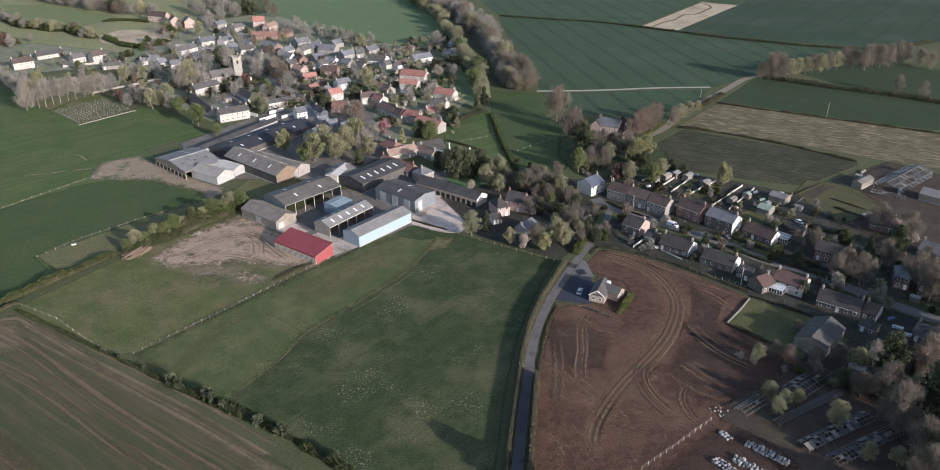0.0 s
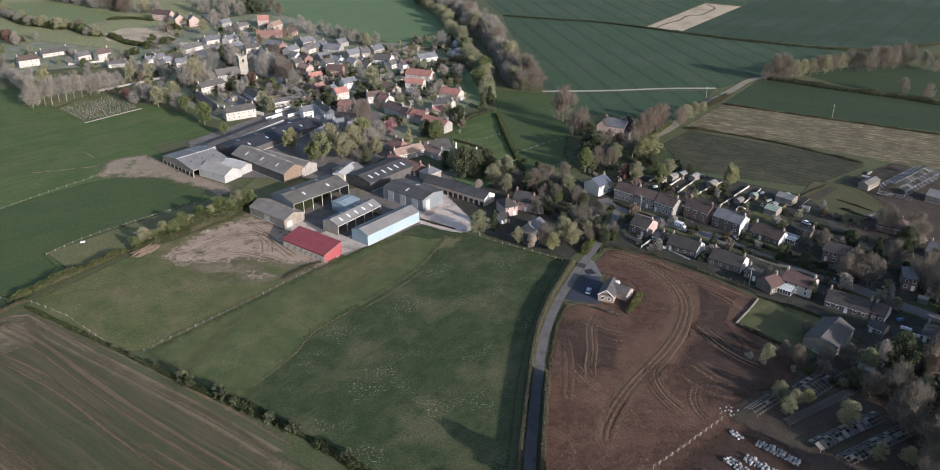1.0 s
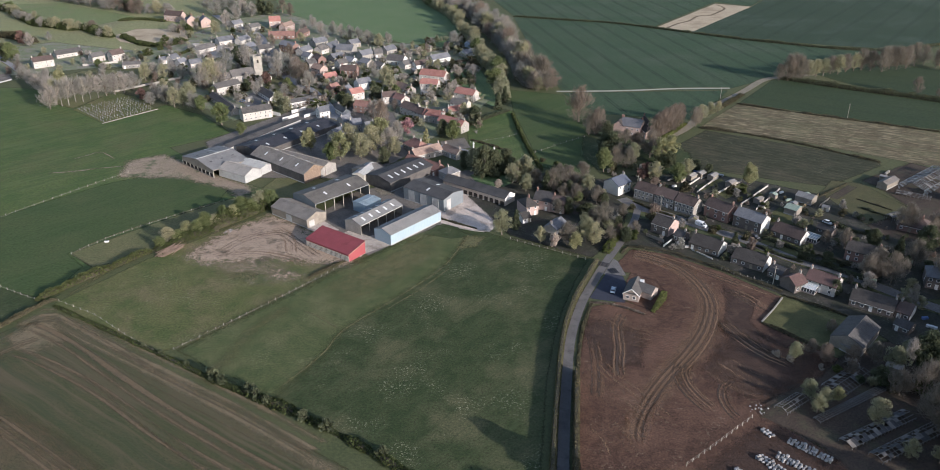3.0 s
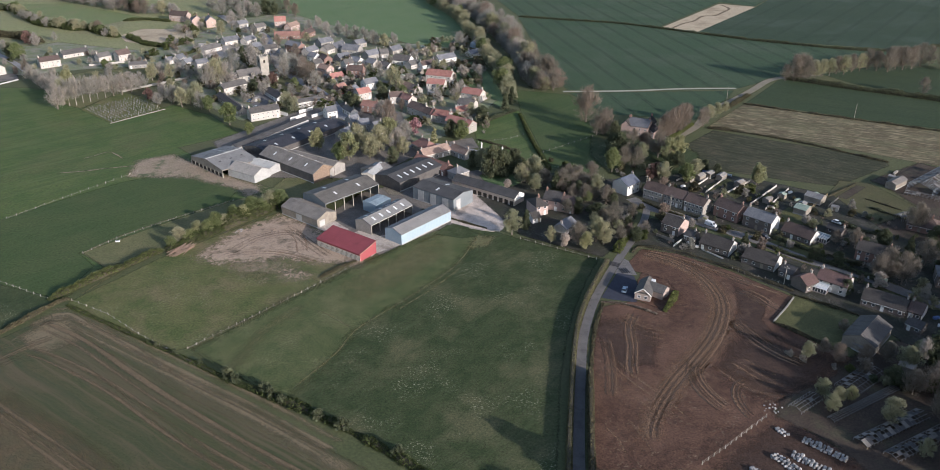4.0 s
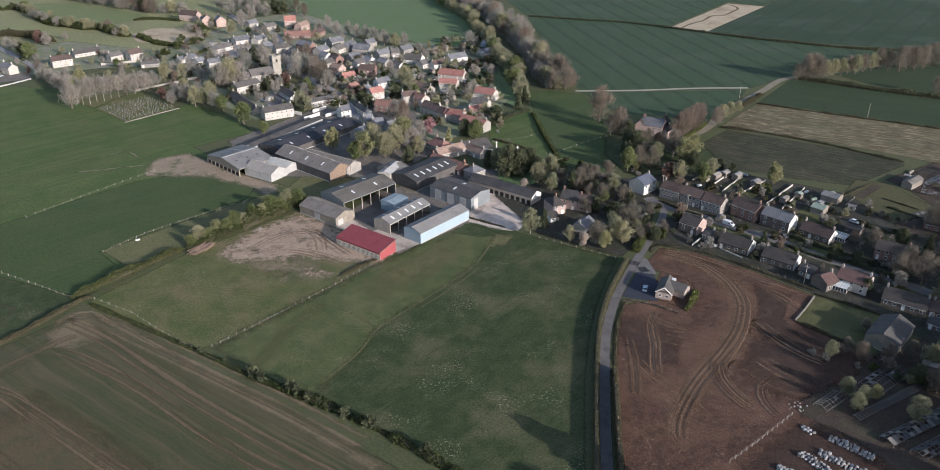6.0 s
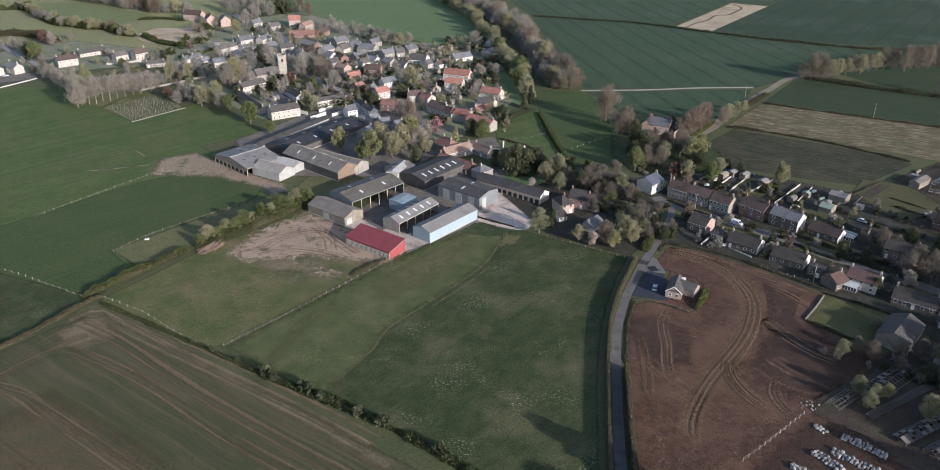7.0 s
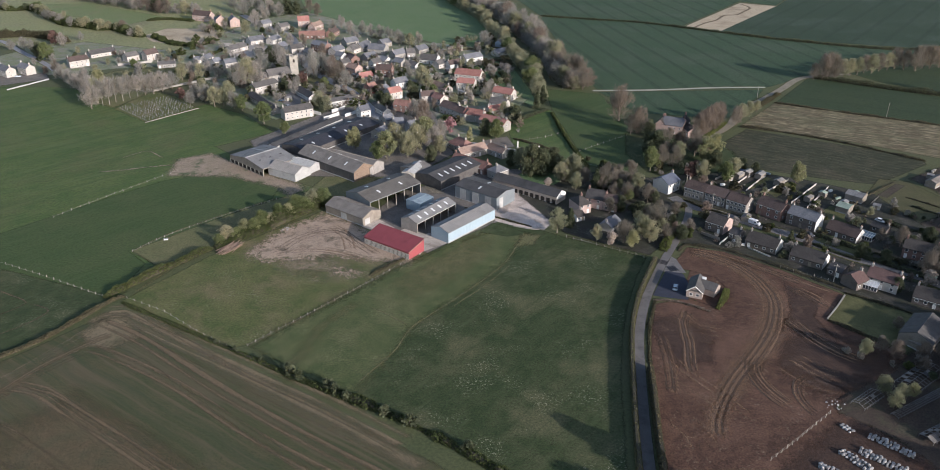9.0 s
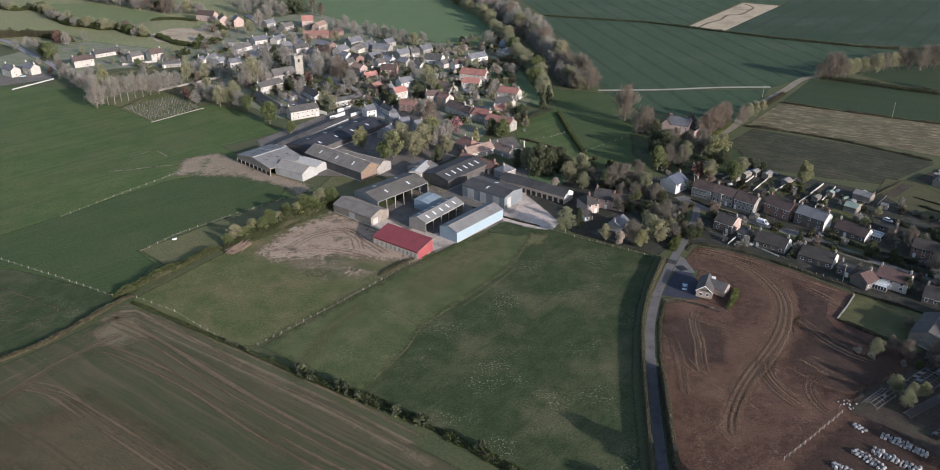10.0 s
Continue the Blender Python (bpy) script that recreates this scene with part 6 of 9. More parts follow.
track([(53.6, 287.6), (67.3, 280.4), (85.4, 264.5), (101.9, 250.0)], 1.5, 'pale_rut', 0.055)
ruts([(-118.4, 277.7), (-109.4, 294.3), (-96.1, 300.4), (-85.2, 289.1), (-73.5, 275.9)], 5.0, 3, 0.8, 'rut_dark', 0.078, 0.55)
ruts([(-121.7, 276.1), (-107.1, 283.2), (-91.5, 280.8), (-75.4, 271.7)], 5.0, 3, 0.8, 'pale_rut', 0.078, 0.55)
ruts([(-101.4, 308.1), (-91.5, 296.3), (-86.2, 278.2)], 5.0, 3, 0.8, 'pale_rut', 0.078, 0.55)
track([(-164.2, 243.9), (-160.0, 255.7), (-155.6, 266.3), (-148.2, 277.2)], 2.2, 'worn_grass', 0.045, 0.6)
track([(-76.4, 242.9), (-86.9, 226.5), (-91.6, 208.3), (-95.9, 192.1)], 6, 'meadow_dry', 0.045, 0.5)
track([(-71.5, 190.8), (-66.5, 199.8), (-60.2, 211.7), (-56.3, 224.7), (-45.8, 239.0), (-34.2, 254.7), (-22.4, 273.8), (-12.9, 303.3)], 0.9, 'worn_grass', 0.055, 0.62)
track([(-44.0, 237.0), (-31.0, 254.0), (-20.0, 272.0)], 0.8, 'worn_grass', 0.055, 0.7)
track([(-73.9, 238.4), (-66.9, 234.2), (-56.3, 224.7)], 0.8, 'worn_grass', 0.055, 0.7)
track([(-220.2, 249.1), (-207.4, 242.7), (-200.7, 238.6), (-204.0, 232.3), (-212.5, 224.2)], 0.8, 'rut_soil', 0.045, 0.6)
track([(-203.9, 213.2), (-194.4, 222.6), (-189.8, 230.5), (-190.8, 234.6), (-200.7, 238.6)], 0.8, 'rut_soil', 0.045, 0.6)
track([(-232.7, 366.6), (-220.8, 369.3), (-206.4, 374.6), (-195.7, 377.3)], 1.8, 'worn_earth', 0.07)
track([(-229.8, 385.5), (-223.3, 392.8), (-217.8, 397.5), (-204.6, 385.9)], 1.2, 'worn_earth', 0.07)
track([(154.6, 719.7), (171.2, 743.2), (185.3, 756.9), (198.9, 779.7), (211.2, 782.6), (224.4, 800.6), (235.2, 819.5), (231.7, 842.7)], 3.0, 'rut_soil', 0.07)

# farm buildings
red_shed(-69.1, 285.6, -35, 24.6, 9.7, 3.4, 5.5)
barn(-40.4, 304.6, 51, 31.3, 9.9, 4.9, 1.6, 'blue_steel', 'grey_sheet', label='long pale blue steel farm shed with grey sheet roof', lights=0)
barn(-56.3, 312.3, 54, 26.9, 9.5, 4.7, 1.7, 'stone_grey', 'grey_sheet', lights=5, side='white_board', open_side=-1, label='narrow farm shed with grey sheet roof and skylights')
barn(-79.2, 334.3, 48, 31.5, 17.2, 6.5, 2.0, 'grey_steel', 'brown_sheet', lights=2, open_side=-1, label='open-fronted cattle barn with grey-brown fibre-cement roof')
barn(-91.3, 316.8, -37, 24.1, 11.4, 3.9, 2.1, 'weathered_board', 'old_sheet', door=1, label='old low byre with weathered ribbed roof')
barn(-49.7, 362.7, 51, 30.7, 16.8, 4.8, 1.7, 'dark_board', 'dark_sheet', lights=6, slopes=(-1,), strip=1.6, label='large farm shed with dark roof and strip skylights')
barn(-31.5, 336.1, -37, 24.8, 14.2, 6.2, 1.3, 'grey_steel', 'dark_sheet', door=3, lights=1, label='grey steel workshop shed with roller doors')
stable_range(-10.4, 344.1, -36, 37.0, 8.1, 3.8, 6.0, 'stable_wall', 'dark_sheet', label='long low stable range with open stalls and dark roof')
house(-25.1, 364.1, 42, 8.4, 7, 4.0, 6.2, 'stone', 'slate', label='stone cottage with hipped slate roof beside the yard', hip=1)
barn(-61.5, 326.2, 54, 10.0, 8.1, 4.4, 0.4, 'blue_steel', 'blue_sheet', label='small shed with pale blue flat roof')
barn(-67.5, 363.6, 71, 15.4, 6.6, 4.7, 1.0, 'cream_board', 'white_sheet', label='small shed with white sheet roof')
wide_barn(-66.8, 366.5, 51, 11.6, 11.2, 4.2, 5.5, 'weathered_board', 'old_sheet', label='plain store shed with brown sheet roof')
cattle_shed(-148.6, 379.2, 49, 21.0, 30.0, 4.3, 2.3)
barn(-131.6, 364.7, -31, 18.8, 11.0, 3.9, 2.4, 'pale_panel', 'slab_sheet', label='white boarded shed with pale sheet roof')
barn(-125.6, 373.2, -31, 15.0, 7.5, 3.6, 1.2, 'pale_panel', 'white_sheet', label='low white annexe with pale sheet roof')
wide_barn(-109.6, 374.5, -39, 43.8, 13.8, 4.9, 8.1, 'dark_board', 'old_sheet', rust=1, lights=3, label='long old barn with rusty curved gable')
wide_barn(-100.8, 376.8, -32, 32.6, 11.2, 4.2, 6.5, 'stone_grey', 'old_sheet', label='lean-to store range with brown sheet roof')
wide_barn(-119.3, 418.2, 55, 58.5, 18.8, 3.5, 5.2, 'dark_board', 'black_sheet', lights=4, label='very long black-roofed cattle shed')
wide_barn(-135.4, 424.4, 60, 57.8, 5.6, 2.7, 3.9, 'pale_panel', 'dark_sheet', label='long narrow grey shed with pale panel wall')
house(-44.5, 403.4, -52, 14.8, 9, 3.2, 6.5, 'stone', 'pantile_dark', label='barn with red pantile roof', hip=1)
house(-39.3, 393.8, 37, 17.3, 7, 3.4, 6.0, 'stone', 'pantile_brown', label='long outbuilding with brown pantile roof')
house(-38.7, 375.4, -38, 22.2, 7, 3.2, 6.0, 'brick', 'pantile_dark', label='outbuilding with weathered red pantile roof')
house(-24.8, 394.9, -47, 12.6, 6, 3.2, 5.5, 'stone', 'pantile_brown', label='small outbuilding with brown pantile roof')

# village houses
house(-383.4, 551.9, -36, 14.5, 7, 5, 7.5, 'cream', 'slate')
house(-371.8, 558.0, -34, 12.5, 7, 5, 7.5, 'cream', 'slate')
house(-343.5, 579.6, 41, 14.3, 8, 5.2, 7.8, 'cream', 'tile_brown')
house(-340.6, 613.0, 46, 20.0, 8, 2.9, 5.4, 'cream', 'slate_brown')
house(-310.4, 597.6, 52, 10.0, 7, 4, 6.5, 'cream', 'slate_brown')
house(-296.1, 600.4, 51, 10.2, 8, 5.2, 8.2, 'cream', 'tile_brown')
house(-248.4, 592.4, 68, 8.3, 6.5, 4, 6.5, 'cream', 'slate')
house(-236.8, 629.5, 58, 17.6, 8, 3, 5.6, 'cream', 'slate_brown')
house(-227.2, 580.5, 37, 9.4, 7, 3.6, 6, 'cream', 'slate')
house(-228.2, 657.5, 42, 13.8, 9, 3.2, 6, 'cream', 'slate')
house(-304.1, 751.7, -18, 19.0, 9, 5.5, 9, 'pink', 'tile_brown')
house(-281.8, 731.3, -62, 11.0, 9, 6, 9.4, 'pink', 'slate')
house(-267.2, 726.2, -62, 11.0, 9, 6, 9.4, 'pink', 'slate')
house(-202.0, 725.2, 16, 10.3, 9, 6, 9.5, 'pink', 'pantile')
house(-187.1, 708.3, 67, 14.3, 7, 5, 7.5, 'pink', 'pantile_brown')
house(-184.4, 677.7, 7, 22.1, 7, 3.6, 6, 'brick', 'pantile_dark')
house(-166.8, 630.1, -39, 17.0, 8, 5.4, 8, 'brick', 'slate')
house(-133.5, 634.6, 65, 14.3, 9, 3.6, 6.8, 'stone', 'slate')
house(-119.9, 625.3, -17, 14.2, 10, 3.8, 7, 'stone', 'slate')
house(-147.0, 651.2, 46, 12.5, 8, 3.6, 6.5, 'stone', 'slate')
house(-140.0, 625.2, 62, 9.5, 8, 3.6, 6.5, 'cream', 'slate_brown')
house(-129.4, 562.2, -40, 10.6, 7, 4.6, 7, 'pink', 'pantile_brown')
house(-118.5, 542.6, 39, 10.4, 7, 3.4, 6, 'white', 'pantile')
house(-106.1, 555.9, -8, 11.6, 9, 5.2, 8, 'brick', 'tile_brown')
house(-91.7, 522.8, 38, 10.2, 7.5, 5, 7.6, 'white', 'slate')
house(-93.2, 499.9, 38, 9.3, 7, 4.8, 7.4, 'cream', 'pantile')
house(-84.1, 472.3, -21, 10.5, 7, 4.6, 7, 'brick', 'pantile_dark')
house(-102.3, 609.6, 45, 11.5, 8, 3.6, 6.4, 'stone', 'slate')
house(-92.9, 613.5, 18, 6.8, 8, 3.6, 6.2, 'stone', 'slate_brown')
house(-76.0, 594.2, -16, 13.7, 11, 3.2, 6.4, 'white', 'slate_brown')
house(-43.7, 599.9, 37, 16.1, 8, 3.2, 5.8, 'white', 'slate')
house(-56.5, 581.7, 37, 12.2, 7, 3, 5.4, 'white', 'tile_brown')
house(-21.1, 618.4, 46, 14.1, 7, 3, 5.2, 'white', 'slate')
house(-19.7, 649.9, 55, 10.8, 6, 3.4, 5.5, 'bluewall', 'slate')
house(-44.1, 544.0, -20, 19.1, 9, 5, 8, 'cream', 'pantile')
house(-45.5, 522.4, -14, 12.4, 7.5, 5, 7.4, 'cream', 'pantile')
house(-19.9, 499.3, -29, 14.3, 8, 4.8, 7.6, 'cream', 'pantile')
house(-23.2, 477.6, -27, 11.4, 7, 4.4, 7, 'cream', 'slate_brown')
house(-26.5, 467.5, 32, 9.7, 6, 3.2, 5.4, 'cream', 'pantile')
house(-63.5, 518.3, -49, 19.5, 7, 3, 5.6, 'stone', 'pantile_brown')
house(-70.3, 493.1, 18, 9.3, 7, 4.6, 7, 'cream', 'tile_brown')
house(-61.8, 487.1, -47, 9.1, 7, 4.6, 7, 'cream', 'pantile_dark')
house(-53.1, 467.0, -45, 14.2, 8, 4.6, 7.4, 'cream', 'tile_brown')
house(-45.2, 457.9, -48, 9.6, 7, 4.4, 6.8, 'cream', 'tile_brown')
house(-38.1, 453.7, -27, 12.8, 7.5, 4.6, 7.2, 'stone', 'pantile')
house(-26.3, 439.4, -38, 18.2, 7.5, 4.6, 7.2, 'stone', 'pantile')
house(-107.5, 460.1, 35, 6.6, 6.5, 4.8, 7.2, 'white', 'slate')
house(-90.6, 442.1, 46, 6.5, 7, 5, 7.5, 'stone', 'slate')
house(-83.5, 435.4, 21, 6.5, 7, 5, 7.5, 'stone', 'slate')
house(-74.5, 429.0, 36, 5.7, 7, 5, 8, 'stone', 'slate')
house(-125.9, 487.1, 34, 19.5, 8, 3.4, 4.6, 'white', 'slate_brown')
house(-92.3, 422.9, 58, 8.8, 7, 4, 6, 'stone', 'slate')
house(-183.6, 513.5, 48, 18.2, 8, 5.2, 7.6, 'cream', 'slate_brown')
house(-148.6, 459.0, 33, 18.3, 8, 5.2, 7.6, 'cream', 'slate_brown')
house(-151.6, 501.3, -54, 22.6, 7, 3, 5, 'white', 'dark_tile')
house(-175.2, 481.0, -54, 42.1, 6, 3, 4.8, 'stone', 'dark_tile')
house(-96.4, 466.7, -55, 12.0, 5, 3.2, 5, 'white', 'slate_brown')
house(-274.7, 577.8, 17, 12.9, 6, 3, 4.5, 'stone', 'slate_brown')
house(-213.2, 658.7, 67, 12.5, 7, 3.6, 6, 'cream', 'slate')
house(-237.5, 723.5, 53, 10.3, 7, 3.6, 6, 'stone', 'slate')
house(-217.1, 707.8, 51, 10.1, 7, 4, 6.5, 'stone', 'slate_brown')
house(-186.8, 625.9, 37, 10.5, 7, 4, 6.5, 'cream', 'slate_brown')
house(-167.9, 685.3, 74, 12.9, 7, 4, 6.5, 'brick', 'tile_brown')
house(-145.9, 602.1, -41, 8.8, 7, 3.6, 6, 'white', 'slate')
house(-153.2, 582.1, 31, 7.2, 7, 3.6, 6, 'stone', 'slate_brown')
house(-111.0, 590.6, -36, 9.4, 8, 3, 5.6, 'white', 'slate')
house(-86.9, 577.6, -44, 10.3, 6, 3, 5, 'white', 'slate_brown')
house(-101.5, 514.0, 70, 6.3, 5, 3, 5, 'white', 'slate')
house(-255.6, 590.8, 41, 5.8, 6, 3, 5, 'cream', 'slate')
house(-238.7, 582.3, 56, 6.7, 6.5, 3.8, 6, 'cream', 'slate')
house(-152.7, 620.0, 60, 11.9, 8, 3.8, 6.5, 'cream', 'slate')
house(-123.7, 601.3, 47, 10.8, 8, 3.4, 6, 'stone', 'slate')
house(-116.5, 581.5, 44, 7.9, 7, 3.4, 6, 'white', 'slate_brown')
house(-67.4, 580.8, 51, 9.4, 7, 3.2, 5.6, 'cream', 'slate_brown')
house(-139.9, 581.3, 48, 7.5, 7, 3.6, 6, 'stone', 'slate_brown')
house(-171.8, 609.7, -52, 12.6, 7, 4, 6.5, 'stone', 'slate')
house(-85.8, 625.7, 50, 11.0, 8, 3.4, 6, 'stone', 'slate')
house(-97.8, 585.1, -38, 8.8, 8, 3.2, 5.6, 'stone', 'slate')
house(-117.7, 648.1, 45, 9.5, 8, 3.4, 6, 'stone', 'slate')
house(-135.9, 595.4, -53, 9.6, 7, 3.6, 6, 'brick', 'tile_brown')
house(-200.6, 634.4, 56, 7.8, 7, 3.4, 6, 'white', 'slate')
house(-214.7, 614.5, 36, 7.0, 7, 3.2, 5.5, 'cream', 'slate_brown')
house(-111.0, 516.6, 55, 7.3, 6, 3.4, 5.5, 'brick', 'pantile_dark')
church(-171.6, 549.7, -182.8, 541.5)

# houses along the street
house(56.9, 348.8, 43, 9.4, 9, 5.2, 7.8, 'white', 'slate_blue', label='white rendered two-storey house with dark slate roof', rows=2)
house(70.2, 340.7, -40, 10.1, 8, 5.0, 7.6, 'stone_dark', 'tile_brown', bays=5, label='stone terrace cottages with dark brown tiled roof', rows=2)
house(78.5, 334.0, -42, 10.3, 8, 5.0, 7.6, 'stone_dark', 'tile_brown', bays=5, label='stone terrace cottages with dark brown tiled roof', rows=2)
house(86.2, 326.5, -43, 9.7, 8, 5.0, 7.6, 'stone_dark', 'tile_brown', bays=5, label='stone terrace cottages with dark brown tiled roof', rows=2)
house(99.4, 320.2, -49, 12.1, 8, 5.2, 7.8, 'brick', 'tile_brown', bays=3, label='pair of red brick houses with white windows', rows=2)
house(110.0, 309.9, -45, 13.0, 8, 5.2, 7.8, 'brick_grey', 'slate', bays=3, gable='white', label='stone-fronted house with white rendered gable', rows=2)
house(123.6, 299.7, -47, 13.3, 8, 2.8, 5.6, 'brick_grey', 'tile_brown', gable='white', label='brown-roofed bungalow with white gable')
house(71.4, 305.6, -41, 8.3, 9, 4.2, 6.8, 'brick_grey', 'slate_dark', rows=2, gable='pink', label='brick house with pink gable wall')
house(76.8, 297.1, -43, 4.1, 6, 2.8, 4.4, 'brick_grey', 'dark_tile', label='low brick annexe with dark roof')
house(85.9, 288.9, -37, 12.7, 9, 2.8, 5.6, 'brick_grey', 'slate_dark', gable='white', label='bungalow with dark brown tiled roof and white gable')
house(100.2, 276.4, -38, 13.0, 9, 2.8, 5.6, 'brick_grey', 'slate_dark', gable='white', label='bungalow with dark brown tiled roof and white gable trim')
house(107.8, 266.7, -44, 5.5, 7, 2.6, 4.2, 'brick_grey', 'dark_tile', label='double garage with dark tiled roof')
house(121.4, 257.1, -40, 11.2, 8, 4.2, 6.8, 'cream', 'tile_red', rows=2, gable='cream', label='rendered house with red-brown tiled roof')
house(110.4, 257.5, 30, 6.4, 7, 3.4, 5.6, 'brick_grey', 'tile_red', label='house wing with red-brown tiled roof')
house(134.9, 244.3, -36, 14.7, 9, 2.8, 5.6, 'brick_grey', 'slate_dark', label='long bungalow with dark tiled roof')
house(143.7, 238.6, -41, 4.8, 8, 2.8, 5.2, 'brick_grey', 'tile_brown', gable='white', label='bungalow end with brown roof and white gable')
house(138.7, 229.0, -49, 5.4, 5, 2.5, 4.0, 'brick_grey', 'dark_tile', label='dark garage with felt roof')
house(146.0, 280.1, -36, 12.3, 7, 4.6, 7.4, 'brick', 'slate_dark', rows=2, label='brick cottage row with chimneys')
house(164.4, 261.5, -21, 5.1, 9, 5, 7.6, 'brick_grey', 'slate', rows=2, hip=1, label='hipped slate house with white windows')
house(174.0, 258.4, -40, 7.1, 9, 5, 7.6, 'brick_grey', 'slate', rows=2, hip=1, label='hipped slate house with white windows')
house(181.2, 309.2, -32, 13.5, 10, 2.8, 5.6, 'brick', 'tile_brown', hip=1, label='bungalow with hipped brown roof')
house(156.7, 223.8, -44, 8.8, 9, 2.8, 5.6, 'brick_grey', 'dark_tile', label='brick bungalow with dark tiled roof')
house(188.2, 284.4, -44, 9.0, 8, 2.8, 5.6, 'brick_grey', 'slate', label='brick bungalow with grey slate roof')
house(141.0, 304.4, -49, 6.9, 5, 2.4, 3.6, 'brick_grey', 'dark_tile', label='low brick garage with dark roof')
wide_barn(144.2, 338.1, -44, 7.9, 6.2, 3.0, 4.2, 'weathered_board', 'grey_sheet', label='garden shed with grey sheet roof')
wide_barn(133.6, 325.1, -43, 5.7, 6.2, 2.9, 3.9, 'weathered_board', 'green_sheet', label='garden shed with green felt roof')
wide_barn(191.0, 357.3, 40, 11.9, 5.0, 2.9, 3.9, 'weathered_board', 'old_sheet', label='long low garden shed')
wide_barn(216.5, 339.8, -43, 10.3, 8.8, 3.4, 5.2, 'weathered_board', 'grey_sheet', label='grey boarded nursery shed with sheet roof')
house(78.2, 434.3, -26, 12.2, 11, 5.6, 8.8, 'pink', 'slate', rows=2, label='pink country house with tall chimneys among trees')
house(86.2, 428.8, -79, 9.7, 6, 4, 6, 'pink', 'slate_dark', label='pink house wing among trees')
house(12.5, 324.2, 25, 6.3, 9, 4.8, 7.2, 'pink', 'slate_dark', rows=2, hip=1, label='pink rendered farmhouse with hipped tiled roof')
house(20.7, 329.6, -24, 8.3, 8, 5, 8, 'pink', 'dark_tile', rows=2, label='pink farmhouse with dark tiled roof and chimneys')
house(27.4, 326.1, -24, 6.4, 7, 4.6, 7, 'pink', 'tile_brown', rows=2, label='farmhouse wing with dark brown tiled roof')
house(10.4, 314.9, 27, 4.2, 6, 2.5, 4.2, 'white', 'slate_dark', label='small white garage beside the farmhouse')
house(23.9, 306.1, 57, 9.3, 6, 2.5, 4.4, 'stone', 'slate', label='slate-roofed outbuilding in a garden')
wide_barn(118.9, 222.3, 48, 16.7, 10.5, 3.6, 6.0, 'weathered_board', 'slate_brown', label='square garage barn with grey-brown roof')
barn(115.8, 216.1, -58, 5.9, 5.6, 2.2, 0.5, 'weathered_board', 'old_sheet', label='low lean-to store with grey roof')
bungalow(49.1, 251.5, 68, 10.5, 53.7, 251.1, -37, 6.5)

# farmhouse garden and country house
field([(-14.5, 367.6), (2.0, 371.3), (9.0, 361.8), (3.0, 353.9), (-9.0, 350.6)], 'farmhouse_lawn', 'bright_grass', 0.06, 1.0)
# lone pillar in place of a white chimney rising behind trees
def chimney_pillar(x, y):
    p = thing("chimney_pillar", x, y, 20, "tall white stone pillar with a pointed cap in place of a chimney", "pillar", "gate pillars")
    part("shaft", Geo().box(-0.45, 0.45, -0.45, 0.45, 0, 0.5).box(-0.35, 0.35, -0.35, 0.35, 0.5, 3.2), "white", p)
    part("cap", Geo().box(-0.5, 0.5, -0.5, 0.5, 3.2, 3.4).tube((0, 0, 3.4), (0, 0, 4.2), 0.5, 0.06, 4), "white", p)



chimney_pillar(-13.7, 406.2)
chimney_pillar(-2.3, 399.0)
house(84.5, 438.2, 64, 8.0, 6, 5.2, 8.2, 'pink', 'slate_dark', rows=2, label='gabled pink wing of a country house', chimneys=1)
house(71.4, 435.7, 64, 8.0, 6, 5.2, 8.2, 'pink', 'slate_dark', rows=2, label='gabled pink wing of a country house', chimneys=1)

# hedges
hedge([(-93.8, 196.8), (-78.6, 189.0), (-58.3, 178.0), (-34.5, 161.8), (-20.0, 150.0)], 1.3, 3.4, 'hedge_leaf', 1.0, '', 1.1)
shrub(-92.5, 196.8, 4.2, 'leaf_ever', 'bushes along the arable edge')
shrub(-89.1, 194.4, 3.3, 'leaf_ever', 'bushes along the arable edge')
shrub(-78.8, 189.6, 4.2, 'leaf_ever', 'bushes along the arable edge')
shrub(-76.8, 187.6, 3.6, 'leaf_ever', 'bushes along the arable edge')
shrub(-72.4, 184.8, 3.3, 'leaf_ever', 'bushes along the arable edge')
shrub(-113.9, 209.3, 2.1, 'leaf_ever', 'bushes along the arable edge')
shrub(-121.9, 214.0, 1.8, 'leaf_ever', 'bushes along the arable edge')
shrub(-60.1, 177.9, 3.3, 'leaf_ever', 'bushes along the arable edge')
shrub(-52.0, 173.6, 3.9, 'leaf_ever', 'bushes along the arable edge')
shrub(-34.7, 162.9, 3.6, 'leaf_ever', 'bushes along the arable edge')
shrub(-103.8, 203.9, 1.8, 'leaf_ever', 'bushes along the arable edge')
hedge([(31.9, 245.1), (39.3, 243.9), (46.4, 240.3), (50.9, 237.2)], 0.8, 1.2, 'twig_red', 1.0, 'low reddish hedge in front of a bungalow')
hedge([(38.9, 277.6), (31.2, 258.5), (25.4, 242.5), (20.7, 224.7), (17.9, 207.5), (15.7, 190.4), (14.0, 177.0), (12.7, 165.9), (11.1, 150.4)], 3.0, 1.8, 'hedge_pale', 1.4, 'clipped pale olive field hedge along a lane', 0.1, 0.4)
hedge([(53.2, 304.3), (48.4, 296.3), (42.9, 283.8)], 2.7, 3.8, 'hedge_lime')
hedge([(32.9, 245.9), (27.7, 228.5), (24.9, 214.2), (23.5, 203.7)], 0.5, 1.1, 'hedge_dry')
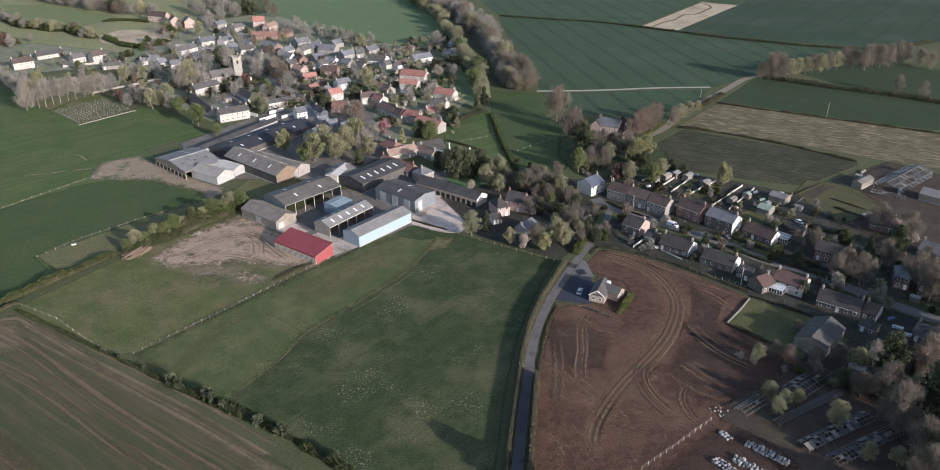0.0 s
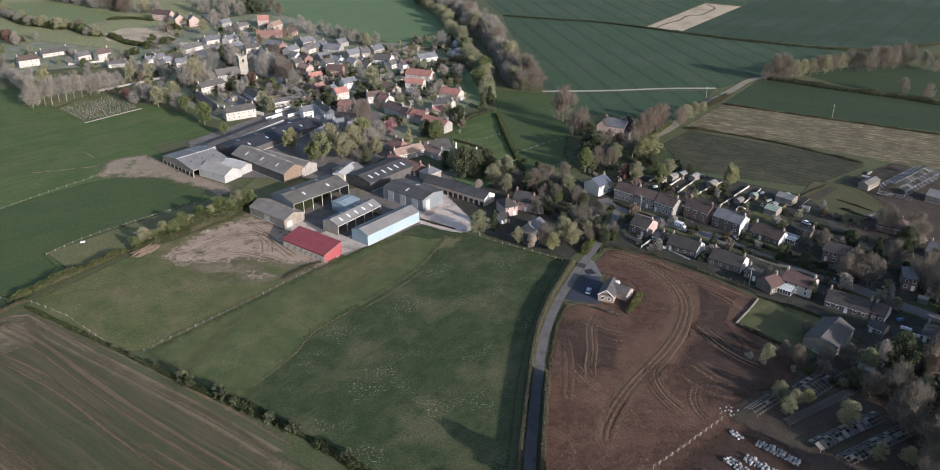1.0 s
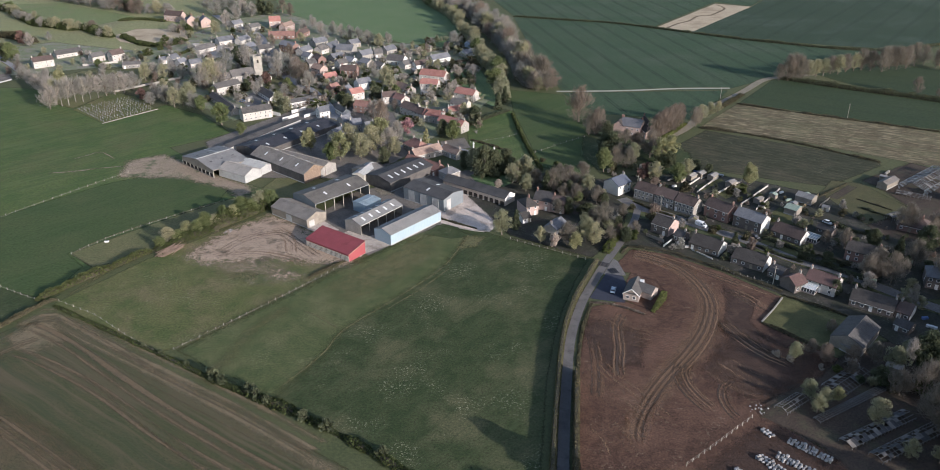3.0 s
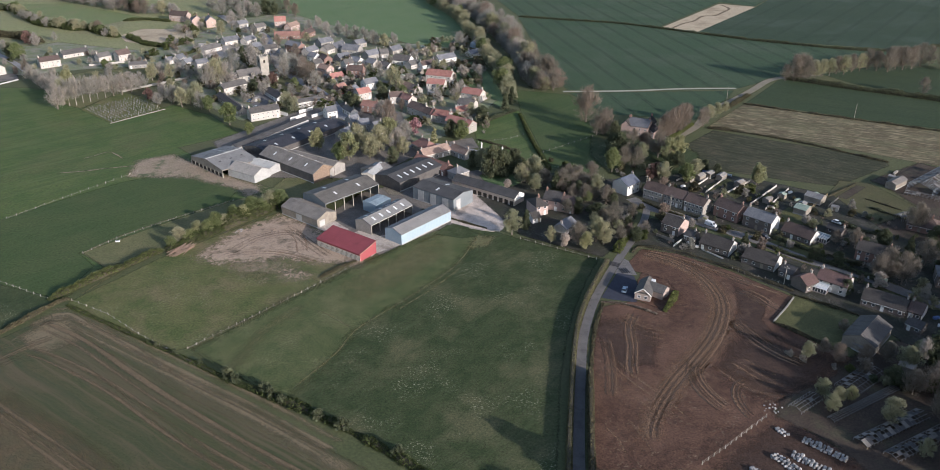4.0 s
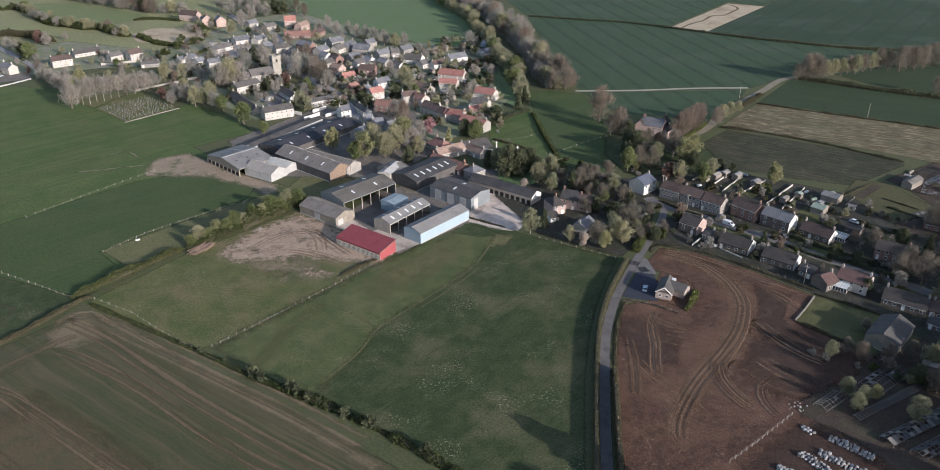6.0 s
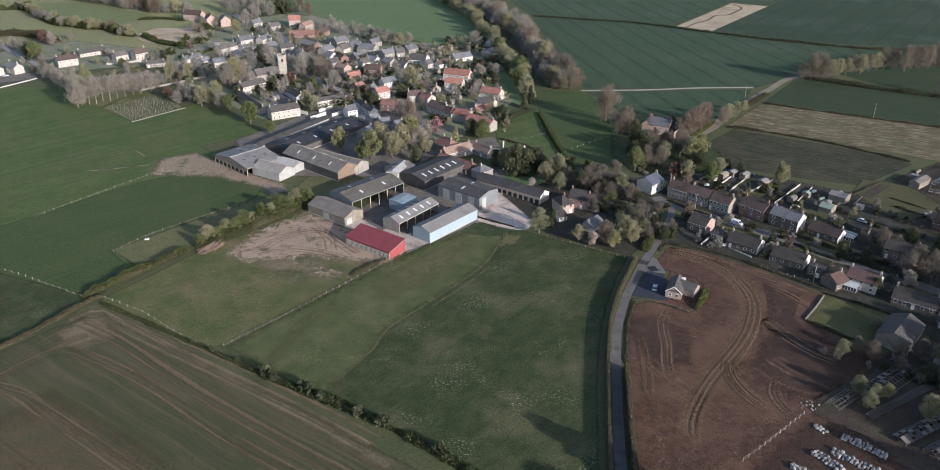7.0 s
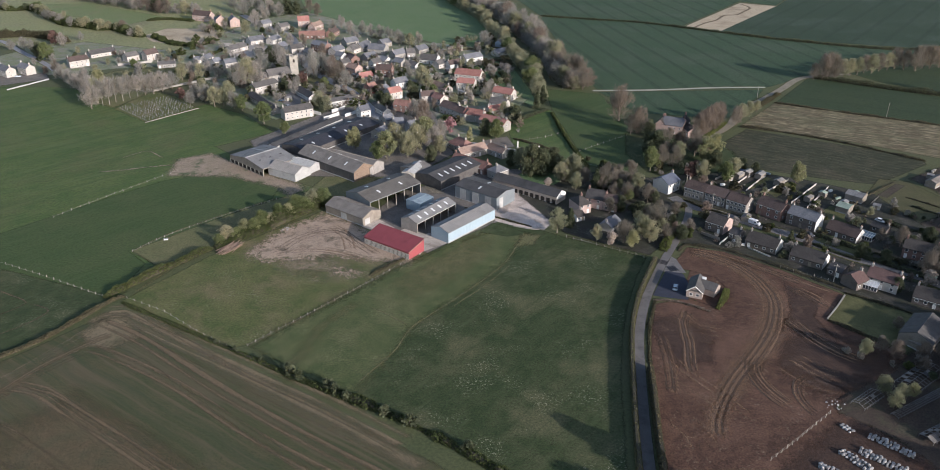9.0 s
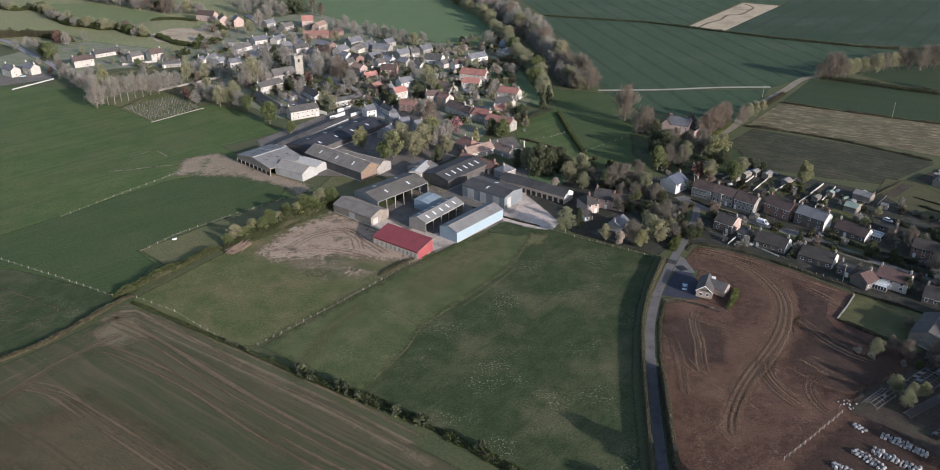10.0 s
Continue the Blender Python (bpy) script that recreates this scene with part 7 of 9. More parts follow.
hedge([(22.8, 202.4), (21.7, 192.2), (20.2, 178.4), (18.9, 165.9), (17.6, 150.4)], 4.4, 2.0, 'hedge_dry', 1.2, 'tall dry field hedge along a lane', 0.12, 0.5)
hedge([(-165.1, 239.4), (-139.0, 224.1), (-113.9, 209.3), (-93.4, 196.8)], 0.5, 2.0, 'hedge_leaf')
hedge([(-173.3, 242.2), (-165.1, 254.4), (-155.6, 268.5), (-146.0, 282.7)], 2.8, 3.2, 'hedge_leaf')
hedge([(-199.6, 192.5), (-193.2, 201.6), (-183.0, 212.9), (-175.3, 227.6), (-169.0, 240.8), (-165.6, 243.5)], 1.5, 1.8, 'hedge_dry')
hedge([(49.5, 283.9), (53.9, 289.7), (68.3, 286.1), (87.0, 271.6), (105.4, 254.3)], 0.8, 2.0, 'hedge_dry', 0.7, 'low rough weeds along the edge of a bare plot', 1.0, 0.45)
hedge([(53.8, 238.8), (58.1, 245.8), (61.0, 253.0)], 2.1, 2.2, 'hedge_lime')
hedge([(9.4, 469.7), (14.9, 420.5), (21.9, 374.5)], 1.7, 2.2, 'hedge_leaf')
hedge([(155.5, 492.5), (189.7, 473.8), (235.3, 450.7), (276.5, 428.6)], 1.1, 2.0, 'hedge_dry', 0.8, 'low gappy brown hedge between fields', 1.0, 0.5)
hedge([(119.8, 443.8), (142.0, 434.3), (170.5, 416.3), (202.2, 388.9)], 1.2, 2.4, 'hedge_dry', 0.8, 'low gappy brown hedge between fields', 1.0, 0.5)
hedge([(203.3, 552.8), (227.4, 537.3), (246.9, 524.1), (278.8, 505.9), (306.8, 485.1)], 3.2, 5.0, 'leaf_ever')
hedge([(176.2, 702.2), (229.6, 669.3), (307.5, 639.1), (382.7, 664.3)], 2.0, 3.8, 'leaf_ever')
hedge([(19.2, 775.1), (69.1, 757.6), (112.8, 743.6), (176.2, 702.2)], 1.7, 3.2, 'leaf_ever')
hedge([(-19.3, 444.4), (-8.2, 457.9), (7.2, 475.8)], 2.0, 3.0, 'leaf_ever')
hedge([(136.3, 476.1), (149.8, 492.5), (164.8, 512.6)], 2.0, 3.8, 'hedge_dry')
hedge([(91.2, 420.8), (102.2, 434.1), (113.6, 451.4)], 2.0, 2.0, 'hedge_lime')
hedge([(-560.5, 824.5), (-517.4, 798.6), (-497.5, 801.8), (-458.9, 762.4), (-427.8, 729.0), (-403.0, 718.5)], 4.4, 8.0, 'hedge_leaf', 0.8, 'tall dense dark hedgerow across a hillside', 0.7, 0.9)
hedge([(-403.0, 718.5), (-384.4, 708.3), (-370.6, 708.4), (-348.7, 688.7), (-332.6, 679.2)], 4.4, 8.0, 'hedge_leaf', 0.8, 'tall dense dark hedgerow across a hillside', 0.7, 0.9)
hedge([(-474.9, 659.8), (-453.8, 678.4), (-427.2, 678.6), (-389.5, 655.9)], 4.9, 7.5, 'hedge_dry', 0.8, '', 0.6, 0.8)
hedge([(-325.2, 679.3), (-294.5, 650.0), (-273.4, 648.0), (-265.1, 670.4)], 3.0, 6.0, 'hedge_leaf', 0.8, '', 0.7, 0.8)
hedge([(-358.8, 748.6), (-337.8, 754.4), (-311.6, 746.0)], 2.4, 5.0, 'hedge_leaf')
hedge([(3.9, 297.0), (18.9, 288.4), (35.6, 279.6)], 0.7, 1.0, 'hedge_dry', 0.6, 'sparse low growth along a garden fence', 0.8, 0.4)
hedge([(-40.5, 325.8), (-22.9, 313.3), (-10.6, 306.1)], 0.6, 1.2, 'hedge_dry')
hedge([(123.6, 237.1), (114.0, 244.6), (104.6, 251.7)], 0.8, 1.0, 'hedge_dry')
hedge([(91.2, 232.5), (98.6, 224.8), (106.1, 216.8)], 1.0, 1.5, 'hedge_dry')
hedge([(121.0, 281.9), (131.9, 272.0), (141.9, 261.8)], 2.0, 2.5, 'leaf_ever')
hedge([(110.4, 300.7), (120.1, 290.8), (128.2, 282.0)], 1.7, 2.0, 'leaf_ever')
hedge([(-75.9, 260.7), (-69.6, 269.2), (-63.6, 275.2)], 0.9, 1.5, 'hedge_dry')
hedge([(-144.0, 282.7), (-139.0, 290.3), (-132.2, 295.9), (-126.9, 302.8)], 3.2, 4.6, 'hedge_leaf', 1.0, '', 0.9, 0.6)
hedge([(-126.9, 302.8), (-121.4, 310.0), (-114.7, 318.8), (-106.5, 328.6)], 4.4, 5.6, 'hedge_leaf', 1.0, '', 0.9, 0.6)
tree(-143.1, 285.9, 5.2, 'green', 'trees in the tall hedgerow', 1.25)
tree(-141.3, 291.3, 6.7, 'olive', 'trees in the tall hedgerow', 1.25)
tree(-137.6, 292.3, 5.1, 'green', 'trees in the tall hedgerow', 1.25)
tree(-135.7, 297.9, 6.5, 'yellow', 'trees in the tall hedgerow', 1.25)
tree(-131.9, 298.9, 6.2, 'green', 'trees in the tall hedgerow', 1.25)
tree(-129.9, 304.7, 7.7, 'green', 'trees in the tall hedgerow', 1.25)
tree(-126.1, 305.8, 6.1, 'olive', 'trees in the tall hedgerow', 1.25)
tree(-123.9, 311.8, 7.5, 'green', 'trees in the tall hedgerow', 1.25)
tree(-120.0, 312.9, 7.2, 'yellow', 'trees in the tall hedgerow', 1.25)
tree(-117.7, 319.1, 8.7, 'green', 'trees in the tall hedgerow', 1.25)
tree(-113.7, 320.3, 7.1, 'green', 'trees in the tall hedgerow', 1.25)
tree(-111.2, 326.7, 8.4, 'olive', 'trees in the tall hedgerow', 1.25)
tree(-107.1, 327.9, 8.2, 'green', 'trees in the tall hedgerow', 1.25)

# fences and walls
wall_line([(91.2, 233.0), (94.6, 237.2), (98.3, 241.8), (103.9, 249.4)], 0.5, 0.4, 'stone_dark', 'tumbled low stone wall beside a lawn')
fence([(-110.7, 212.4), (-95.2, 231.0), (-79.2, 251.2), (-63.0, 272.2)])
hedge([(-110.6, 212.0), (-95.1, 230.6), (-79.1, 250.8), (-62.9, 271.7)], 0.7, 1.0, 'hedge_dry', 0.4, 'sparse dry weeds along a field fence', 1.2, 0.4)
fence([(-227.5, 311.7), (-217.2, 328.5), (-206.4, 345.3), (-194.2, 363.6), (-189.9, 369.2)], 4.5)
track([(-178.1, 280.3), (-168.6, 296.2), (-150.6, 316.0), (-129.9, 335.9)], 0.9, 'flattened_edge', 0.06)
fence([(-177.6, 279.3), (-168.1, 295.0), (-150.1, 314.8), (-129.5, 334.5)], 4.0, 1.1, 1)
fence([(-246.3, 277.1), (-229.4, 269.6), (-200.6, 256.4), (-171.8, 242.1)], 4.0)
fence([(-164.4, 242.2), (-147.1, 233.3), (-129.7, 220.0), (-116.6, 211.3)], 4.0, 1.1, 1)
fence([(3.9, 295.9), (18.9, 287.3), (34.5, 278.1)], 3.5)
fence([(48.5, 160.8), (56.2, 167.1), (64.5, 174.3), (72.4, 181.1)], 2.6, 1.5, 2, 0.07, 'pale_timber', 'pale timber post and rail fence round the plot')
fence([(20.1, 400.5), (36.7, 415.7), (53.1, 429.8)], 5.0)
fence([(22.7, 381.1), (29.6, 375.4), (34.1, 383.8)], 5.0)
fence([(-15.5, 415.4), (3.0, 423.4), (11.6, 430.6)], 5.0)
wall_line([(-238.9, 445.9), (-228.2, 460.0), (-216.1, 474.9)], 0.35, 0.3, 'stone_dark', 'low pale stone wall of the cemetery')
wall_line([(-259.9, 512.2), (-249.3, 524.0), (-226.2, 547.6)], 1.4, 0.6, 'stone', 'pale stone boundary wall near the cemetery')
wall_line([(-314.0, 580.7), (-291.5, 591.8)], 1.6, 0.5, 'cream', 'cream rendered garden retaining wall')
wall_line([(-362.5, 513.9), (-347.2, 541.5)], 0.8, 0.5, 'pale_panel', 'low pale wall beside the road')
wall_line([(91.3, 353.1), (104.2, 369.3)], 1.0, 0.16, 'cream', 'pale painted back garden wall behind the terrace')
wall_line([(95.4, 347.3), (108.4, 363.8)], 1.0, 0.16, 'cream', 'pale painted back garden wall behind the terrace')
wall_line([(104.1, 345.2), (120.9, 361.6)], 1.0, 0.16, 'cream', 'pale painted back garden wall behind the terrace')
wall_line([(112.3, 332.9), (132.2, 355.6)], 1.0, 0.16, 'cream', 'pale painted back garden wall behind the terrace')
wall_line([(117.8, 327.6), (136.7, 351.9)], 1.0, 0.16, 'cream', 'pale painted back garden wall behind the terrace')
wall_line([(84.1, 361.4), (94.7, 370.1)], 1.0, 0.16, 'cream', 'pale painted back garden wall behind the terrace')
wall_line([(-18.4, 306.4), (-12.0, 303.9), (-7.2, 302.9)], 0.35, 0.3, 'stone', 'low stone yard kerb')
wall_line([(-128.7, 467.3), (-121.8, 476.1)], 1.9, 0.3, 'white', 'white rendered yard wall in the village')
wall_line([(-141.1, 415.2), (-135.8, 422.4)], 1.9, 0.3, 'white', 'white rendered yard wall in the village')
wall_line([(-131.0, 453.0), (-123.3, 462.6)], 1.9, 0.3, 'white', 'white rendered yard wall in the village')
wall_line([(-119.0, 459.0), (-110.5, 470.0)], 1.9, 0.3, 'white', 'white rendered yard wall in the village')
wall_line([(-143.5, 467.1), (-134.6, 462.4)], 1.9, 0.3, 'white', 'white rendered yard wall in the village')
wall_line([(-33.9, 569.4), (-18.1, 580.0)], 1.2, 0.4, 'stone', 'pale stone garden wall')

# trees
tree(0.3, 300.4, 11.5, 'olive')
tree(6.7, 306.8, 9.0, 'conifer')
tree(16.5, 292.7, 7.7, 'olive')
tree(22.1, 289.2, 6.4, 'blossom')
tree(27.6, 291.2, 10.2, 'bare')
tree(35.8, 294.3, 11.5, 'olive')
tree(30.6, 287.3, 7.7, 'yellow')
tree(38.9, 291.8, 10.2, 'olive')
tree(44.9, 309.7, 11.5, 'bare')
tree(57.8, 301.9, 6.4, 'bare')
tree(42.1, 344.1, 10.2, 'olive')
tree(35.8, 335.6, 9.0, 'bare')
tree(45.4, 333.6, 9.0, 'bare')
tree(30.9, 323.0, 7.7, 'ever')
tree(25.9, 321.7, 7.7, 'bare')
tree(12.8, 347.7, 9.0, 'olive')
tree(22.5, 346.7, 11.5, 'conifer')
tree(12.6, 360.2, 12.8, 'willow')
tree(3.4, 371.6, 12.8, 'ever')
tree(-0.8, 348.8, 5.8, 'blossom')
tree(-7.7, 366.1, 16.6, 'ever')
tree(-2.6, 366.4, 14.1, 'ever')
tree(7.9, 359.1, 9.0, 'bare')
tree(18.1, 354.5, 9.0, 'bare')
tree(26.6, 348.2, 11.5, 'bare')
tree(34.0, 352.0, 11.5, 'bare')
tree(53.7, 373.5, 12.8, 'green')
tree(60.4, 378.8, 11.5, 'bare')
tree(66.6, 378.8, 11.5, 'bare')
tree(73.2, 365.0, 9.0, 'copper')
tree(85.1, 385.6, 14.1, 'yellow')
tree(91.7, 393.9, 12.8, 'yellow')
tree(77.7, 361.8, 10.2, 'olive')
tree(88.5, 359.5, 10.2, 'green')
tree(94.2, 365.8, 10.2, 'olive')
tree(81.3, 394.6, 14.1, 'bare')
tree(65.3, 401.2, 12.8, 'bare')
tree(74.0, 402.3, 10.2, 'red_bare')
tree(60.6, 394.5, 14.1, 'ever')
tree(57.5, 400.3, 11.5, 'ever')
tree(70.5, 384.9, 11.5, 'olive')
tree(88.4, 379.9, 9.0, 'ever')
tree(101.5, 375.2, 6.4, 'ever')
tree(106.3, 369.5, 6.4, 'ever')
tree(49.2, 454.2, 21.5, 'red_bare', '', 1.15)
tree(56.7, 431.7, 16.0, 'red_bare', '', 1.2)
tree(52.7, 430.5, 11.6, 'bare')
tree(90.4, 425.2, 13.9, 'red_bare')
tree(93.9, 429.5, 14.9, 'red_bare')
tree(96.9, 431.7, 15.6, 'red_bare')
tree(101.0, 437.2, 15.2, 'red_bare')
tree(104.6, 441.7, 15.2, 'red_bare')
tree(109.3, 451.8, 12.4, 'red_bare')
tree(75.9, 403.6, 11, 'red_bare')
tree(63.6, 409.0, 10, 'bare')
tree(86.1, 415.3, 9, 'bare')
tree(72.3, 417.0, 8, 'bare')
tree(64.3, 388.9, 10, 'bare')
tree(87.2, 394.7, 9, 'copper')
tree(41.8, 361.8, 10, 'bare')
tree(29.8, 361.6, 9, 'bare')
tree(62.6, 426.1, 9.8, 'ever')
tree(123.7, 456.1, 10.2, 'olive')
tree(131.6, 466.5, 9.0, 'olive')
tree(137.9, 472.5, 7.7, 'olive')
tree(118.1, 447.0, 11.5, 'bare')
tree(206.9, 548.1, 17.9, 'bare')
tree(211.6, 548.6, 19.2, 'bare')
tree(215.2, 547.6, 16.6, 'bare')
tree(224.2, 555.6, 12.8, 'olive')
tree(230.5, 558.9, 12.8, 'olive')
tree(237.3, 562.3, 12.8, 'olive')
tree(244.3, 567.4, 12.8, 'bare')
tree(249.3, 566.3, 14.1, 'olive')
tree(257.5, 572.6, 12.8, 'bare')
tree(265.0, 576.1, 12.8, 'olive')
tree(271.7, 579.2, 15.4, 'bare')
tree(277.4, 576.7, 14.1, 'bare')
tree(284.3, 573.6, 17.9, 'bare')
tree(293.7, 581.9, 16.6, 'bare')
tree(298.2, 580.1, 16.6, 'bare')
tree(305.6, 581.9, 16.6, 'bare')
tree(316.5, 591.1, 16.6, 'bare')
tree(325.3, 594.9, 14.1, 'bare')
tree(329.5, 584.9, 12.8, 'bare')
tree(333.8, 576.0, 12.8, 'bare')
tree(281.5, 514.9, 11.5, 'bare')
tree(290.4, 500.9, 11.5, 'bare')
tree(200.9, 548.5, 11.5, 'bare')
tree(122.9, 357.9, 11.5, 'yellow')
tree(98.0, 292.0, 6.4, 'conifer')
tree(142.9, 290.1, 9.0, 'bare')
tree(144.1, 284.5, 7.7, 'ever')
tree(148.5, 260.3, 13.4, 'bare')
tree(145.2, 265.2, 12.8, 'bare')
tree(141.1, 263.2, 11.5, 'bare')
tree(162.7, 284.4, 9.0, 'conifer')
tree(176.6, 307.3, 12.8, 'bare')
tree(185.1, 298.6, 12.8, 'bare')
tree(168.4, 258.8, 14.7, 'bare')
tree(178.5, 272.0, 10.2, 'bare')
tree(138.3, 257.5, 6.4, 'blossom')
tree(129.8, 274.5, 6.4, 'ever')
tree(149.1, 244.8, 9.0, 'birch')
tree(122.3, 280.5, 6.4, 'ever')
tree(124.1, 252.1, 6.4, 'ever')
tree(164.9, 275.6, 11.5, 'bare')
tree(175.7, 288.8, 11.5, 'ever')
tree(168.4, 247.7, 14.7, 'bare')
tree(155.9, 292.7, 7.7, 'ever')
tree(136.7, 294.0, 6.4, 'bare')
tree(92.3, 184.1, 6.4, 'olive')
tree(92.3, 191.4, 6.4, 'olive')
tree(95.5, 187.4, 6.4, 'olive')
tree(100.4, 189.5, 5.1, 'yellow')
tree(107.5, 179.3, 9.0, 'olive')
tree(124.2, 205.1, 9.0, 'olive')
tree(130.6, 208.1, 10.2, 'birch')
tree(133.9, 189.2, 10.2, 'olive')
tree(127.1, 192.0, 13.1, 'bare')
tree(123.9, 176.4, 16.4, 'bare')
tree(110.5, 165.1, 6.4, 'olive')
tree(117.7, 163.3, 6.4, 'olive')
tree(126.2, 168.1, 12.3, 'bare')
tree(145.1, 203.4, 14.7, 'bare')
tree(136.0, 207.5, 13.1, 'ever')
tree(120.4, 192.8, 9.0, 'bare')
tree(120.7, 155.8, 13.4, 'bare')
# next ten trees are added past the view's right edge to cast shade
tree(185.2, 258.2, 16.8, 'ever')
tree(173.8, 235.3, 17.8, 'ever')
tree(166.2, 220.0, 17.8, 'ever')
tree(158.2, 202.9, 17.8, 'ever')
tree(187.9, 245.6, 20.0, 'ever')
tree(175.0, 221.6, 20.0, 'ever')
tree(142.4, 183.8, 18.9, 'ever')
tree(139.2, 171.5, 17.8, 'bare')
tree(128.9, 158.0, 16.8, 'ever')
tree(138.3, 164.2, 17.8, 'ever')
tree(155.4, 213.6, 13.4, 'bare')
tree(120.0, 209.3, 7.7, 'bare')
tree(113.1, 227.0, 5.1, 'bare')
tree(-103.8, 402.9, 12.8, 'yellow')
tree(-84.5, 387.8, 15.4, 'yellow')
tree(-81.8, 402.1, 15.4, 'olive')
tree(-69.4, 399.4, 15.4, 'olive')
tree(-65.9, 410.5, 16.6, 'yellow')
tree(-89.2, 386.3, 10.2, 'green')
tree(-73.5, 389.9, 14.1, 'olive')
tree(-59.6, 399.6, 14.1, 'bare')
tree(-68.8, 437.4, 17.9, 'red_bare')
tree(-75.0, 447.3, 14.1, 'bare')
tree(-57.3, 418.7, 11.5, 'bare')
tree(-52.0, 431.4, 9.0, 'pink')
tree(-40.5, 415.7, 9.0, 'gold')
tree(-25.6, 421.2, 11.5, 'green')
tree(-31.7, 426.4, 10.2, 'ever')
tree(-56.2, 396.0, 10.2, 'olive')
tree(-60.3, 383.9, 9.0, 'ever')
tree(-13.2, 374.9, 11.5, 'olive')
tree(-8.7, 371.6, 10.2, 'ever')
tree(-4.3, 376.8, 10.2, 'bare')
tree(0.3, 367.6, 9.0, 'ever')
tree(6.4, 357.9, 10.2, 'olive')
tree(-17.7, 378.4, 9.0, 'ever')
tree(-198.4, 527.9, 19.2, 'olive')
tree(-203.2, 522.2, 16.6, 'bare')
tree(-192.9, 530.1, 16.6, 'bare')
tree(-199.5, 563.7, 16.6, 'bare')
tree(-156.1, 546.0, 15.4, 'bare')
tree(-150.6, 558.0, 15.4, 'bare')
tree(-142.4, 547.0, 16.6, 'red_bare')
tree(-134.6, 533.2, 15.4, 'red_bare')
tree(-160.4, 602.5, 12.8, 'red_bare')
tree(-184.6, 575.5, 15.4, 'bare')
tree(-194.4, 597.2, 14.1, 'bare')
tree(-200.2, 597.3, 11.5, 'ever')
tree(-185.3, 648.2, 10.2, 'red_bare')
tree(-128.8, 522.9, 12.8, 'bare')
tree(-161.1, 533.3, 9.0, 'copper')
tree(-160.4, 505.4, 10.2, 'bare')
tree(-138.5, 475.9, 11.5, 'olive')
tree(-131.6, 469.3, 10.2, 'olive')
tree(-131.9, 503.3, 7.7, 'bare')
tree(-165.6, 581.5, 12.8, 'bare')
tree(-171.8, 578.0, 10.2, 'bare')
tree(-223.8, 495.1, 11.5, 'bare')
tree(-214.7, 485.9, 12.8, 'bare')
tree(-206.8, 479.3, 12.8, 'olive')
tree(-201.8, 481.7, 11.5, 'olive')
tree(-192.9, 475.2, 11.5, 'bare')
tree(-186.5, 471.2, 10.2, 'green')
tree(-234.2, 495.2, 7.7, 'copper')
tree(-224.0, 483.4, 9.0, 'bare')
tree(-165.8, 445.0, 14.1, 'green')
tree(-148.5, 426.8, 7.7, 'green')
tree(-209.9, 495.3, 11.5, 'bare')
tree(-201.1, 492.9, 12.8, 'olive')
tree(-226.3, 514.3, 9.0, 'olive')
tree(-284.8, 474.0, 16.6, 'bare')
tree(-286.2, 484.8, 16.6, 'olive')
tree(-280.5, 480.7, 16.6, 'birch')
tree(-276.8, 482.4, 17.9, 'birch')
tree(-275.5, 489.0, 16.6, 'birch')
tree(-271.3, 490.5, 16.6, 'birch')
tree(-269.4, 497.0, 15.4, 'birch')
tree(-264.8, 498.5, 15.4, 'birch')
tree(-261.9, 504.0, 14.1, 'bare')
tree(-257.3, 506.9, 14.1, 'bare')
tree(-252.9, 511.4, 14.1, 'bare')
tree(-249.4, 518.6, 12.8, 'bare')
tree(-300.6, 521.1, 12.8, 'yellow')
tree(-311.1, 521.5, 14.1, 'bare')
tree(-313.9, 515.9, 11.5, 'bare')
tree(-324.5, 526.6, 11.5, 'bare')
tree(-334.3, 536.6, 12.8, 'bare')
tree(-346.7, 552.5, 11.5, 'red_bare')
tree(-296.9, 498.2, 15.4, 'bare')
tree(-283.3, 547.6, 7.7, 'bare')
tree(-249.7, 540.7, 12.8, 'olive')
tree(-246.0, 548.4, 11.5, 'bare')
tree(-237.8, 543.5, 11.5, 'olive')
tree(-235.5, 556.3, 10.2, 'bare')
tree(-225.0, 546.3, 10.2, 'bare')
tree(-376.5, 595.7, 14.1, 'green')
tree(-388.7, 607.6, 11.5, 'ever')
tree(-403.8, 624.9, 10.2, 'bare')
tree(-398.0, 650.2, 11.5, 'copper')
tree(-387.1, 643.6, 11.5, 'bare')
tree(-382.2, 664.4, 7.7, 'bare')
tree(-413.6, 631.2, 10.2, 'bare')
tree(-421.8, 627.6, 9.0, 'bare')
tree(-281.9, 731.2, 11.5, 'olive')
tree(-245.7, 688.4, 12.8, 'olive')
tree(-246.2, 720.5, 15.4, 'bare')
tree(-245.2, 748.9, 15.4, 'bare')
tree(-247.1, 779.3, 15.4, 'bare')
tree(-235.4, 767.7, 14.1, 'bare')
tree(-230.7, 785.7, 15.4, 'ever')
tree(-220.8, 780.9, 12.8, 'ever')
tree(-210.7, 789.7, 14.1, 'red_bare')
tree(-198.2, 771.6, 12.8, 'red_bare')
tree(-273.8, 779.2, 15.4, 'bare')
tree(-276.8, 811.9, 15.4, 'bare')
tree(-263.2, 795.2, 15.4, 'bare')
tree(-288.7, 799.2, 14.1, 'bare')
tree(-215.3, 683.0, 10.2, 'bare')
tree(-196.8, 648.1, 10.2, 'bare')
tree(-172.4, 708.5, 10.2, 'bare')
tree(-165.8, 718.2, 11.5, 'bare')
tree(-153.5, 692.3, 11.5, 'bare')
tree(-142.9, 692.4, 11.5, 'bare')
